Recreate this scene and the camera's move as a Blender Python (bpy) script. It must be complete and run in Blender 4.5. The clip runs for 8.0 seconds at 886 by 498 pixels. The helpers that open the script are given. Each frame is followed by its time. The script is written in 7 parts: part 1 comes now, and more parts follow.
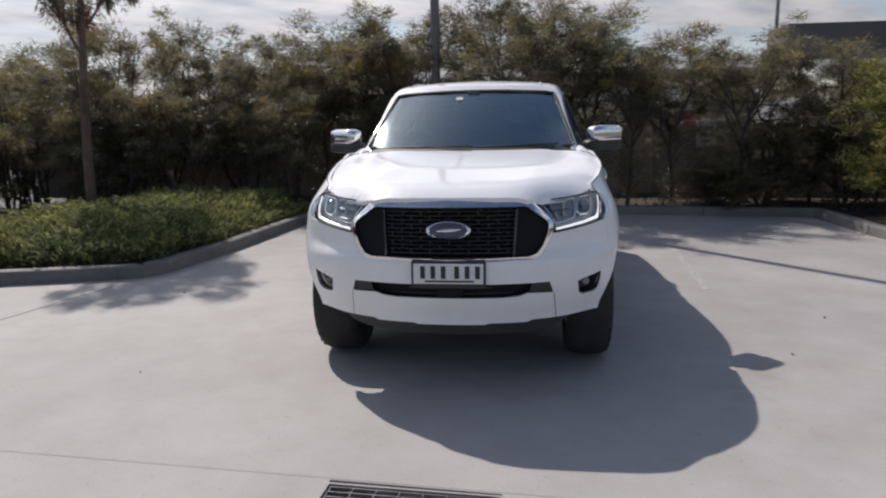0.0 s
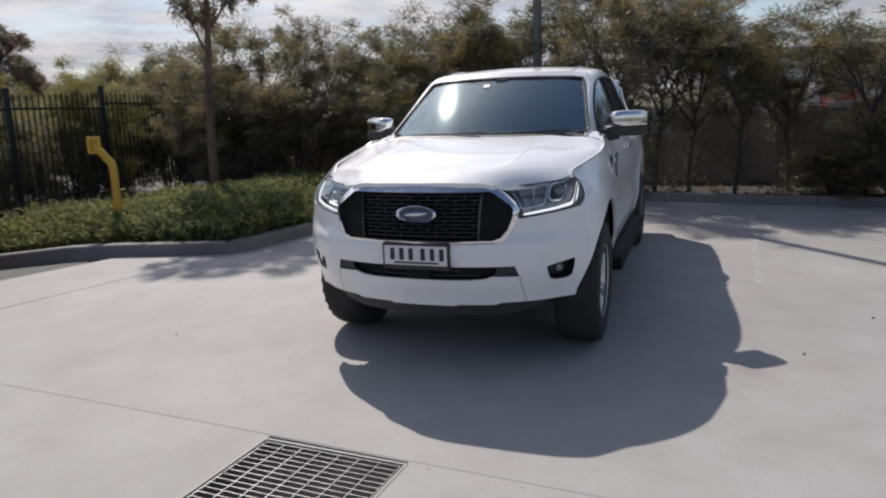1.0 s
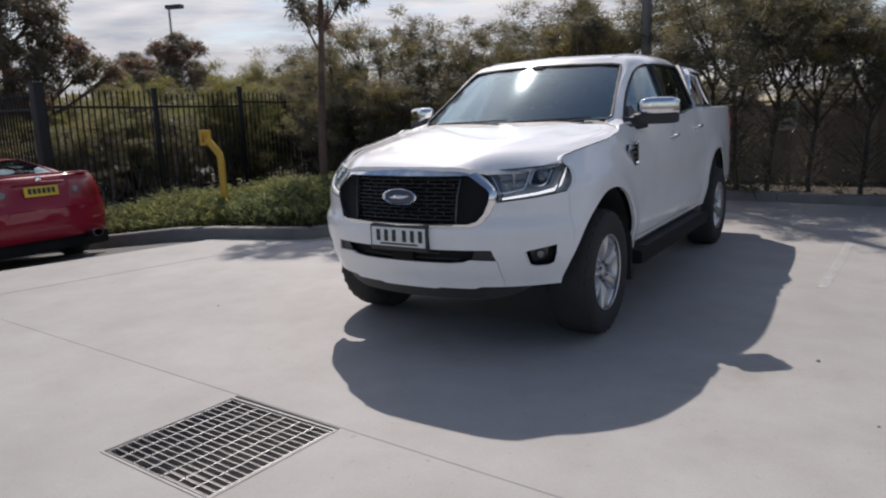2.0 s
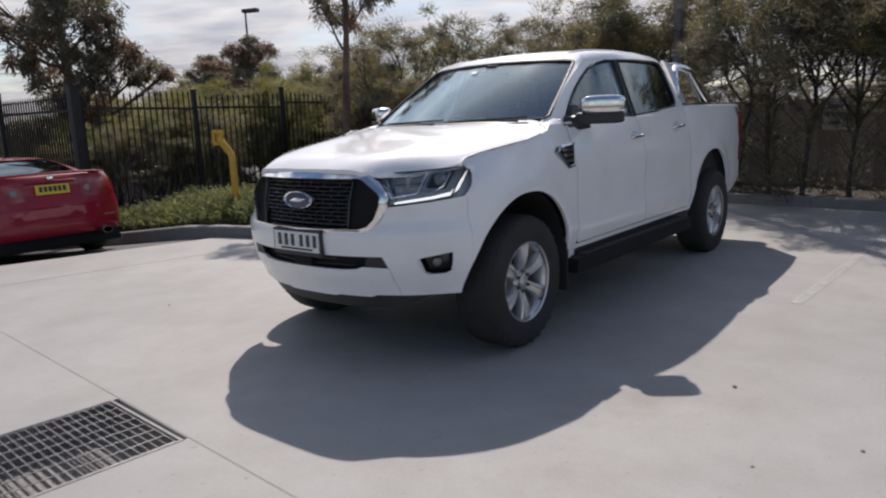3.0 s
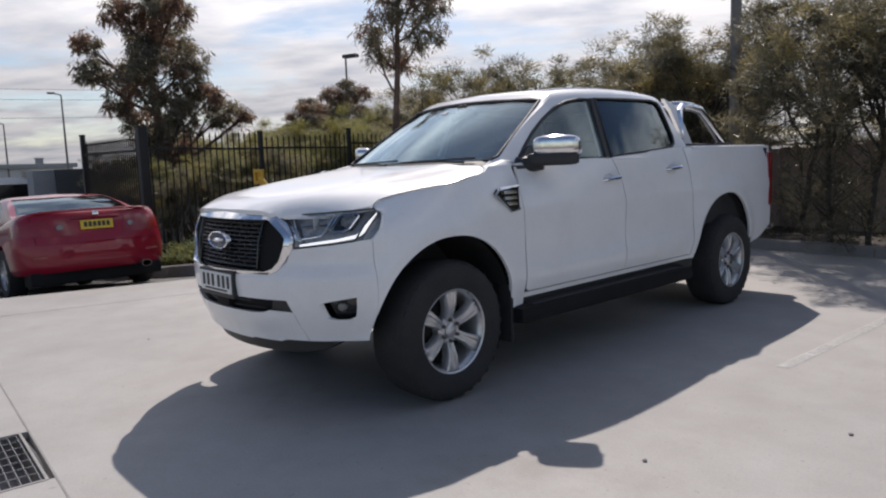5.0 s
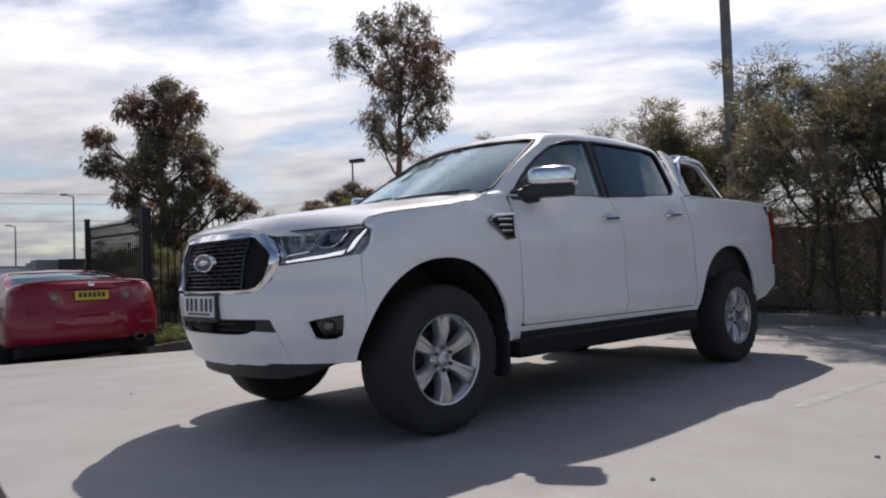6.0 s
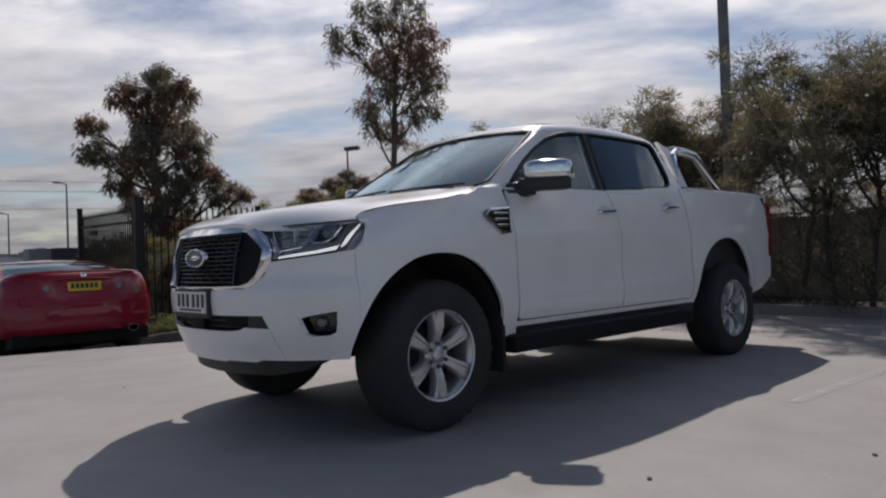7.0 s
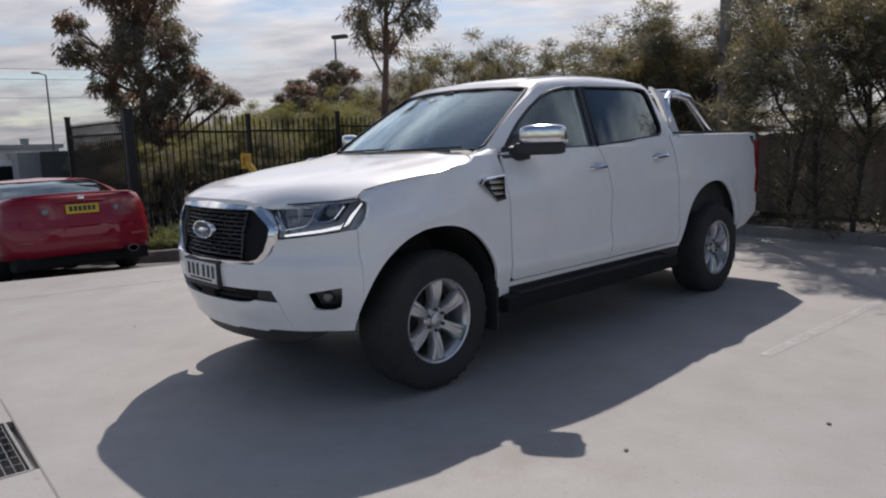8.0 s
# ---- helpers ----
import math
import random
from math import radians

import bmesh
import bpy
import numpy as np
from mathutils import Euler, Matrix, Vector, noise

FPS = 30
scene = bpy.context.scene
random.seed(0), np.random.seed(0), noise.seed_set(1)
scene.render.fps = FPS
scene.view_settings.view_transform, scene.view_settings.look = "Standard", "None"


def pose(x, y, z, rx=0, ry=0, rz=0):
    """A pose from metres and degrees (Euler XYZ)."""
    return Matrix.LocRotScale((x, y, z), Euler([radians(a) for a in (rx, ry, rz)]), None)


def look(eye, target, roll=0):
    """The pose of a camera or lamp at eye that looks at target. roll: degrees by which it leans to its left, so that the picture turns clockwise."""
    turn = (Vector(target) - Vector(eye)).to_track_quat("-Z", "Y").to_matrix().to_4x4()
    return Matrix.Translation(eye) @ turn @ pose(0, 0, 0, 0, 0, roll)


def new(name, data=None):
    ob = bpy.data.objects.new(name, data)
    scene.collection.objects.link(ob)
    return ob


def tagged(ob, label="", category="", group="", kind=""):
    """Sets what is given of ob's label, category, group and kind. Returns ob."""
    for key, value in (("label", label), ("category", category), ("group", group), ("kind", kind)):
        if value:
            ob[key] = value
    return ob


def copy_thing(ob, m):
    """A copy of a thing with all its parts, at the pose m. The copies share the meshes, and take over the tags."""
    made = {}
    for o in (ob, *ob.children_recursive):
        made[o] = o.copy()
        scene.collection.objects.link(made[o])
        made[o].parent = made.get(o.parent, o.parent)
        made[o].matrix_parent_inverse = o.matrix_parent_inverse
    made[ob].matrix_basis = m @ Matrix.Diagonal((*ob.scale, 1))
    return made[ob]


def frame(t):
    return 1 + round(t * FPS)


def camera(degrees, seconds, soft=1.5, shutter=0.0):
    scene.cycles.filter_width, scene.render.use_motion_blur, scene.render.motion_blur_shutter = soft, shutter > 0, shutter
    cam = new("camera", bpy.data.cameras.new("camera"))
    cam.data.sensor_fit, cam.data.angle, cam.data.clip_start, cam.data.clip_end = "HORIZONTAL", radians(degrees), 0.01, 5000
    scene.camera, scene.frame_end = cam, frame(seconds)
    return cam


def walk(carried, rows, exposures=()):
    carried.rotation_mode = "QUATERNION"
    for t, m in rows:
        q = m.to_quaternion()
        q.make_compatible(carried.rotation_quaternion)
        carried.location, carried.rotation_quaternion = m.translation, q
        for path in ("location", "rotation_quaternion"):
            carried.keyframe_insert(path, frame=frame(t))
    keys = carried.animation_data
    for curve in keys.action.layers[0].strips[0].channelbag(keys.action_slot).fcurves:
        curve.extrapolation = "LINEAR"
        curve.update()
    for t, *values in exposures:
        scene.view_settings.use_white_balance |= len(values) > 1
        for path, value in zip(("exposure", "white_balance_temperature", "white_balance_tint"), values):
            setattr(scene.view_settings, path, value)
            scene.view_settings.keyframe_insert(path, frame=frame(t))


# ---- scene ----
cam = camera(64.5, 8.0, soft=2.1, shutter=0.3)
PATH = [
    (0, (0.394, -4.363, 1.448), (0.158, -2.409, 1.09), -1.0),
    (0.5, (0.877, -4.327, 1.434), (0.427, -2.414, 1.06), -1.4),
    (1, (1.386, -4.304, 1.438), (0.721, -2.457, 1.052), -1.9),
    (1.5, (1.845, -4.224, 1.427), (0.966, -2.468, 1.049), -2.1),
    (1.7, (2.013, -4.132, 1.382), (1.057, -2.415, 1.008), -2.1),
    (2.8, (2.814, -3.462, 1.291), (1.598, -1.916, 0.925), -2.3),
    (3, (2.938, -3.282, 1.293), (1.701, -1.753, 0.93), -2.3),
    (3.5, (3.237, -2.927, 1.293), (1.938, -1.445, 0.951), -2.3),
    (4, (3.427, -2.602, 1.288), (2.053, -1.185, 0.964), -2.3),
    (4.5, (3.519, -2.501, 1.323), (2.077, -1.149, 1.018), -2.3),
    (4.7, (3.535, -2.514, 1.324), (2.085, -1.168, 1.029), -2.1),
    (5.8, (3.484, -2.406, 0.867), (2.009, -1.055, 0.878), -2.1),
    (6, (3.485, -2.396, 0.82), (2.014, -1.043, 0.883), -2.0),
    (6.5, (3.482, -2.403, 0.793), (2.019, -1.044, 0.914), -1.9),
    (7, (3.455, -2.364, 0.858), (1.991, -1.001, 0.885), -2.0),
    (7.5, (3.494, -2.412, 1.205), (2.044, -1.051, 0.986), -1.9),
    (8, (3.543, -2.481, 1.3), (2.107, -1.12, 1.008), -1.8),
]
EXPOSURES = [(0.0, 0.03, 6550, 15), (1.7, 0.0, 6550, 15), (3.0, 0.06, 6600, 15), (4.7, 0.13, 6600, 15), (5.8, -0.04, 6600, 15), (6.0, -0.08, 6600, 15), (6.5, -0.30, 6600, 15), (7.0, -0.55, 6600, 15), (7.5, -0.42, 6600, 15), (8.0, -0.1, 6600, 15)]
walk(cam, [(t, look(eye, target, roll)) for t, eye, target, roll in PATH], EXPOSURES)

# ---- light ----
SUN_AZ, SUN_EL = -39.5, 46.0
SUN_DIR = Vector((math.sin(radians(SUN_AZ)) * math.cos(radians(SUN_EL)), math.cos(radians(SUN_AZ)) * math.cos(radians(SUN_EL)), math.sin(radians(SUN_EL))))
sun = new("sun", bpy.data.lights.new("sun", "SUN"))
sun.data.energy, sun.data.angle, sun.data.color = 3.95, radians(0.6), (1.0, 0.945, 0.875)
sun.matrix_world = look((0, 0, 40), Vector((0, 0, 40)) - SUN_DIR)

world = bpy.data.worlds.new("sky")
scene.world = world
world.use_nodes = True


def build_sky(tree):
    """Clear sky with a torn, bright cloud deck, brighter towards the sun."""
    n, l = tree.nodes, tree.links
    n.clear()
    out, bg = n.new("ShaderNodeOutputWorld"), n.new("ShaderNodeBackground")
    sky = n.new("ShaderNodeTexSky")
    sky.sky_type, sky.sun_disc, sky.dust_density, sky.ozone_density = "NISHITA", False, 0.7, 1.5
    sky.sun_elevation, sky.sun_rotation = radians(SUN_EL), radians(SUN_AZ)
    co = n.new("ShaderNodeTexCoord")
    sep = n.new("ShaderNodeSeparateXYZ")
    l.new(co.outputs["Generated"], sep.inputs[0])
    zc = n.new("ShaderNodeMath"); zc.operation = "MAXIMUM"; zc.inputs[1].default_value = 0.0
    l.new(sep.outputs[2], zc.inputs[0])
    za = n.new("ShaderNodeMath"); za.operation = "ADD"; za.inputs[1].default_value = 0.13
    l.new(zc.outputs[0], za.inputs[0])
    div = n.new("ShaderNodeVectorMath"); div.operation = "DIVIDE"
    comb = n.new("ShaderNodeCombineXYZ")
    for i in range(3):
        l.new(za.outputs[0], comb.inputs[i])
    l.new(co.outputs["Generated"], div.inputs[0]); l.new(comb.outputs[0], div.inputs[1])
    mp = n.new("ShaderNodeMapping"); mp.vector_type = "TEXTURE"; mp.inputs["Scale"].default_value = (1.35, 0.9, 1000.0); mp.inputs["Rotation"].default_value = (0, 0, radians(40)); mp.inputs["Location"].default_value = CLOUD_SHIFT
    l.new(div.outputs[0], mp.inputs[0])
    big = n.new("ShaderNodeTexNoise"); big.inputs["Scale"].default_value = 1.1; big.inputs["Detail"].default_value = 9; big.inputs["Roughness"].default_value = 0.5; big.inputs["Distortion"].default_value = 0.25
    l.new(mp.outputs[0], big.inputs["Vector"])
    ripple = n.new("ShaderNodeTexNoise"); ripple.inputs["Scale"].default_value = 6.5; ripple.inputs["Detail"].default_value = 7; ripple.inputs["Roughness"].default_value = 0.6; ripple.inputs["Distortion"].default_value = 0.4
    l.new(mp.outputs[0], ripple.inputs["Vector"])
    torn = n.new("ShaderNodeMath"); torn.operation = "MULTIPLY_ADD"; torn.inputs[1].default_value = 0.24
    l.new(ripple.outputs["Fac"], torn.inputs[0]); l.new(big.outputs["Fac"], torn.inputs[2])
    mask = n.new("ShaderNodeValToRGB"); mask.color_ramp.elements[0].position, mask.color_ramp.elements[1].position = 0.52, 0.69
    dot = n.new("ShaderNodeVectorMath"); dot.operation = "DOT_PRODUCT"; dot.inputs[1].default_value = SUN_DIR
    l.new(co.outputs["Generated"], dot.inputs[0])
    side = n.new("ShaderNodeMath"); side.operation = "MULTIPLY_ADD"; side.inputs[1].default_value, side.inputs[2].default_value = 0.13, -0.09
    l.new(dot.outputs["Value"], side.inputs[0])
    rise = n.new("ShaderNodeMath"); rise.operation = "MULTIPLY_ADD"; rise.inputs[1].default_value, rise.inputs[2].default_value = -0.24, 0.075
    l.new(zc.outputs[0], rise.inputs[0])
    lean = n.new("ShaderNodeMath"); lean.operation = "ADD"
    l.new(side.outputs[0], lean.inputs[0]); l.new(rise.outputs[0], lean.inputs[1])
    deck = n.new("ShaderNodeMath"); deck.operation = "ADD"
    l.new(torn.outputs[0], deck.inputs[0]); l.new(lean.outputs[0], deck.inputs[1])
    l.new(deck.outputs[0], mask.inputs[0])
    puff = n.new("ShaderNodeTexNoise"); puff.inputs["Scale"].default_value = 3.2; puff.inputs["Detail"].default_value = 8; puff.inputs["Roughness"].default_value = 0.52
    l.new(mp.outputs[0], puff.inputs["Vector"])
    shade = n.new("ShaderNodeValToRGB")
    shade.color_ramp.elements[0].position, shade.color_ramp.elements[1].position = 0.34, 0.62
    shade.color_ramp.elements[0].color, shade.color_ramp.elements[1].color = (0.62, 0.665, 0.74, 1), (0.96, 0.965, 0.98, 1)
    l.new(puff.outputs["Fac"], shade.inputs[0])
    glow = n.new("ShaderNodeMapRange"); glow.interpolation_type = "SMOOTHSTEP"
    for i, v in enumerate((0.25, 1.0, CLOUD_FAR, CLOUD_NEAR)):
        glow.inputs[1 + i].default_value = v
    l.new(dot.outputs["Value"], glow.inputs[0])
    haze = n.new("ShaderNodeMapRange"); haze.interpolation_type = "SMOOTHSTEP"
    for i, v in enumerate((0.0, 0.5, 0.39, 1.05)):
        haze.inputs[1 + i].default_value = v
    l.new(zc.outputs[0], haze.inputs[0])
    both_ = n.new("ShaderNodeMath"); both_.operation = "MULTIPLY"
    l.new(glow.outputs[0], both_.inputs[0]); l.new(haze.outputs[0], both_.inputs[1])
    lit = n.new("ShaderNodeVectorMath"); lit.operation = "SCALE"
    l.new(shade.outputs[0], lit.inputs[0]); l.new(both_.outputs[0], lit.inputs["Scale"])
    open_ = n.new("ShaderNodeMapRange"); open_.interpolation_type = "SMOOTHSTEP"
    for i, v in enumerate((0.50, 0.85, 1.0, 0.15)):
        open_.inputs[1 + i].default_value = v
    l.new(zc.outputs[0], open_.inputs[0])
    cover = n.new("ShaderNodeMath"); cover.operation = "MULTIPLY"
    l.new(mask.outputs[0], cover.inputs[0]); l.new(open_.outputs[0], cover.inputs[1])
    sk = n.new("ShaderNodeVectorMath"); sk.operation = "SCALE"; sk.inputs["Scale"].default_value = SKY_STRENGTH
    l.new(sky.outputs[0], sk.inputs[0])
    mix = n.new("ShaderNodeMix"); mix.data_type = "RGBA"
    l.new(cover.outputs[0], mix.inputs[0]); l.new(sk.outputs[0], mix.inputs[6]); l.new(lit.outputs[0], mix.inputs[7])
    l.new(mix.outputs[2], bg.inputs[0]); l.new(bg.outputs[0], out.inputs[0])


CLOUD_FAR, CLOUD_NEAR, SKY_STRENGTH, CLOUD_SHIFT = 1.0, 1.75, 0.095, (2.1, 4.1, 0)
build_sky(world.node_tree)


# ---- materials ----
def node_material(name):
    m = bpy.data.materials.new(name)
    m.use_nodes = True
    t = m.node_tree
    return m, t.nodes, t.links, t.nodes["Principled BSDF"]


def noise_node(n, l, coord, scale, detail=6, rough=0.6):
    t = n.new("ShaderNodeTexNoise")
    t.inputs["Scale"].default_value, t.inputs["Detail"].default_value, t.inputs["Roughness"].default_value = scale, detail, rough
    l.new(coord, t.inputs["Vector"])
    return t.outputs["Fac"]


def ramp_node(n, l, fac, stops):
    r = n.new("ShaderNodeValToRGB")
    e = r.color_ramp.elements
    while len(e) < len(stops):
        e.new(0.5)
    for k, (p, c) in zip(e, stops):
        k.position, k.color = p, (*c, 1)
    l.new(fac, r.inputs[0])
    return r.outputs[0]


def mix_node(n, l, fac, a, b, mode="MIX"):
    m = n.new("ShaderNodeMix")
    m.data_type, m.blend_type = "RGBA", mode
    for sock, v in ((0, fac), (6, a), (7, b)):
        if isinstance(v, (int, float)):
            m.inputs[sock].default_value = v
        elif isinstance(v, tuple):
            m.inputs[sock].default_value = (*v, 1)
        else:
            l.new(v, m.inputs[sock])
    return m.outputs[2]


def bump_node(n, l, height, strength, distance):
    b = n.new("ShaderNodeBump")
    b.inputs["Strength"].default_value, b.inputs["Distance"].default_value = strength, distance
    l.new(height, b.inputs["Height"])
    return b.outputs[0]


def surface(name, dark, light, rough=0.6, metal=0.0, big=1.5, fine=60, bump=0.2, bump_d=0.002, coat=0.0, spec=0.5, per_piece=0.0, rough_var=0.1):
    """A worn surface with variation at two scales."""
    m, n, l, p = node_material(name)
    co = n.new("ShaderNodeTexCoord").outputs["Object"]
    a, b = noise_node(n, l, co, big), noise_node(n, l, co, fine, 4)
    col = ramp_node(n, l, a, [(0.3, dark), (0.7, light)])
    grain = ramp_node(n, l, b, [(0.3, (0.86, 0.86, 0.86)), (0.7, (1.08, 1.08, 1.08))])
    col = mix_node(n, l, 1.0, col, grain, "MULTIPLY")
    if per_piece:
        info = n.new("ShaderNodeObjectInfo").outputs["Random"]
        tone = ramp_node(n, l, info, [(0, (1 - per_piece,) * 3), (1, (1 + per_piece,) * 3)])
        col = mix_node(n, l, 1.0, col, tone, "MULTIPLY")
    l.new(col, p.inputs["Base Color"])
    r = n.new("ShaderNodeMapRange")
    r.inputs[3].default_value, r.inputs[4].default_value = max(0.0, rough - rough_var), min(1.0, rough + rough_var)
    l.new(a, r.inputs[0]); l.new(r.outputs[0], p.inputs["Roughness"])
    p.inputs["Metallic"].default_value, p.inputs["Coat Weight"].default_value = metal, coat
    p.inputs["Specular IOR Level"].default_value = spec
    p.inputs["Coat Roughness"].default_value = 0.04
    if bump:
        l.new(bump_node(n, l, b, bump, bump_d), p.inputs["Normal"])
    return m


def leaf_material(name, colours, passing=0.35, rough=0.55):
    """Leaves: colour by leaf, some light let through."""
    m, n, l, p = node_material(name)
    isl = n.new("ShaderNodeNewGeometry").outputs["Random Per Island"]
    col = ramp_node(n, l, isl, [(i / (len(colours) - 1), c) for i, c in enumerate(colours)])
    co = n.new("ShaderNodeTexCoord").outputs["Object"]
    patch = ramp_node(n, l, noise_node(n, l, co, 1.6, 3), [(0.35, (0.75, 0.8, 0.8)), (0.65, (1.2, 1.12, 0.9))])
    col = mix_node(n, l, 1.0, col, patch, "MULTIPLY")
    l.new(col, p.inputs["Base Color"])
    p.inputs["Roughness"].default_value = rough
    p.inputs["Specular IOR Level"].default_value = 0.5
    tr = n.new("ShaderNodeBsdfTranslucent")
    l.new(col, tr.inputs[0])
    mx = n.new("ShaderNodeMixShader")
    mx.inputs[0].default_value = passing
    l.new(p.outputs[0], mx.inputs[1]); l.new(tr.outputs[0], mx.inputs[2])
    l.new(mx.outputs[0], n["Material Output"].inputs[0])
    return m


def concrete_material(name, dark, light, scale=1.0):
    """Broom-finished concrete: cloudy tone, pale drying marks, grey-brown stains, pits."""
    m, n, l, p = node_material(name)
    co = n.new("ShaderNodeNewGeometry").outputs["Position"]
    cloud = noise_node(n, l, co, 0.35 * scale, 8, 0.62)
    mid = noise_node(n, l, co, 2.2 * scale, 8, 0.65)
    fine = noise_node(n, l, co, 90, 3)
    col = ramp_node(n, l, cloud, [(0.3, dark), (0.7, light)])
    col = mix_node(n, l, 1.0, col, ramp_node(n, l, mid, [(0.3, (0.9, 0.89, 0.87)), (0.68, (1.06, 1.06, 1.06))]), "MULTIPLY")
    stain = ramp_node(n, l, noise_node(n, l, co, 0.8 * scale, 10, 0.72), [(0.58, (0, 0, 0)), (0.72, (1, 1, 1))])
    col = mix_node(n, l, stain, col, mix_node(n, l, 1.0, col, (0.86, 0.84, 0.80), "MULTIPLY"))
    pit = ramp_node(n, l, noise_node(n, l, co, 28, 2), [(0.26, (0.8, 0.79, 0.77)), (0.33, (1, 1, 1))])
    col = mix_node(n, l, 1.0, col, pit, "MULTIPLY")
    col = mix_node(n, l, 1.0, col, ramp_node(n, l, fine, [(0.3, (0.93, 0.93, 0.93)), (0.7, (1.05, 1.05, 1.05))]), "MULTIPLY")
    l.new(col, p.inputs["Base Color"])
    p.inputs["Roughness"].default_value, p.inputs["Specular IOR Level"].default_value = 0.72, 0.35
    l.new(bump_node(n, l, fine, 0.25, 0.002), p.inputs["Normal"])
    return m


M_CONCRETE = concrete_material("concrete", (0.305, 0.294, 0.281), (0.40, 0.386, 0.369))
M_KERB = concrete_material("kerb_concrete", (0.12, 0.118, 0.112), (0.22, 0.215, 0.206), 3.0)
M_SOIL = surface("soil", (0.035, 0.028, 0.022), (0.075, 0.058, 0.044), 0.95, big=3, fine=45, bump=1.0, bump_d=0.02)
M_ASPHALT = surface("far_ground", (0.09, 0.09, 0.085), (0.15, 0.145, 0.135), 0.9, big=0.3, fine=30, bump=0.4)
M_BARK = surface("bark", (0.13, 0.112, 0.098), (0.26, 0.22, 0.19), 0.9, big=6, fine=50, bump=0.8, bump_d=0.006)
M_DRYWOOD = surface("dry_branch", (0.30, 0.27, 0.235), (0.44, 0.40, 0.355), 0.9, big=6, fine=50, bump=0.4, bump_d=0.003)
M_STEM = surface("shrub_stem", (0.045, 0.038, 0.034), (0.10, 0.085, 0.075), 0.9, big=6, fine=50, bump=0.8, bump_d=0.006)
M_GUMBARK = surface("gum_bark", (0.085, 0.052, 0.038), (0.21, 0.14, 0.105), 0.85, big=4, fine=40, bump=0.6, bump_d=0.005)
M_FENCE = surface("black_powder_coat", (0.012, 0.011, 0.011), (0.022, 0.021, 0.020), 0.6, big=3, fine=120, bump=0.1)
M_PALING = surface("brown_paling", (0.26, 0.205, 0.172), (0.40, 0.32, 0.275), 0.85, big=2.2, fine=35, bump=0.5, bump_d=0.003, per_piece=0.22)
M_YELLOW = surface("yellow_paint", (0.52, 0.30, 0.03), (0.64, 0.38, 0.045), 0.5, big=5, fine=80, bump=0.1)
M_STEEL = surface("galvanised_steel", (0.20, 0.20, 0.20), (0.34, 0.34, 0.34), 0.5, metal=0.85, big=8, fine=90, bump=0.15)
M_PIT = surface("pit_wall", (0.24, 0.22, 0.205), (0.34, 0.315, 0.295), 0.9, big=5, fine=40)
M_POLE = surface("weathered_pole", (0.16, 0.15, 0.145), (0.26, 0.25, 0.24), 0.8, big=3, fine=50, bump=0.4)
M_DARKSTEEL = surface("dark_grey_sheet", (0.045, 0.047, 0.05), (0.07, 0.072, 0.076), 0.6, big=1, fine=40)
M_PALEWALL = surface("pale_wall", (0.50, 0.50, 0.49), (0.62, 0.62, 0.60), 0.8, big=0.6, fine=25)
M_GREYWALL = surface("grey_wall", (0.24, 0.25, 0.26), (0.33, 0.34, 0.35), 0.8, big=0.6, fine=25)
M_REDWALL = surface("red_wall", (0.30, 0.03, 0.03), (0.40, 0.05, 0.045), 0.7, big=0.8, fine=25)
M_SIGN = surface("sign_white", (0.50, 0.50, 0.52), (0.60, 0.60, 0.61), 0.5, big=4, fine=60)
M_INK = surface("sign_ink", (0.10, 0.11, 0.13), (0.14, 0.15, 0.17), 0.6, big=8, fine=60)
M_WATTLE = leaf_material("wattle_leaf", [(0.112, 0.109, 0.085), (0.147, 0.139, 0.106), (0.189, 0.175, 0.127), (0.242, 0.215, 0.147)], 0.6, 0.42)
# Yellower, lighter copy of the wattle leaf: backlit crown tops put into colour.
M_WATTLESUNLIT = leaf_material("wattle_sunlit_leaf", [(0.143, 0.135, 0.079), (0.193, 0.174, 0.09), (0.264, 0.223, 0.101), (0.352, 0.281, 0.121)], 0.6, 0.5)
M_OLIVE = leaf_material("olive_leaf", [(0.15, 0.158, 0.085), (0.22, 0.222, 0.12), (0.30, 0.285, 0.15), (0.38, 0.35, 0.185)], 0.62, 0.55)
M_GUM = leaf_material("gum_leaf", [(0.135, 0.128, 0.102), (0.18, 0.165, 0.128), (0.225, 0.20, 0.152), (0.28, 0.24, 0.18)], 0.58, 0.5)
M_GUMTIP = leaf_material("gum_tip_leaf", [(0.19, 0.135, 0.10), (0.24, 0.15, 0.11), (0.29, 0.155, 0.12), (0.23, 0.18, 0.13)], 0.55, 0.5)
M_COVER = leaf_material("groundcover_leaf", [(0.085, 0.105, 0.045), (0.145, 0.17, 0.07), (0.215, 0.235, 0.105), (0.33, 0.335, 0.17)], 0.5, 0.8)
M_PALELEAF = leaf_material("pale_leaf", [(0.156, 0.169, 0.058), (0.234, 0.234, 0.078), (0.312, 0.293, 0.104), (0.403, 0.364, 0.143)], 0.45, 0.7)


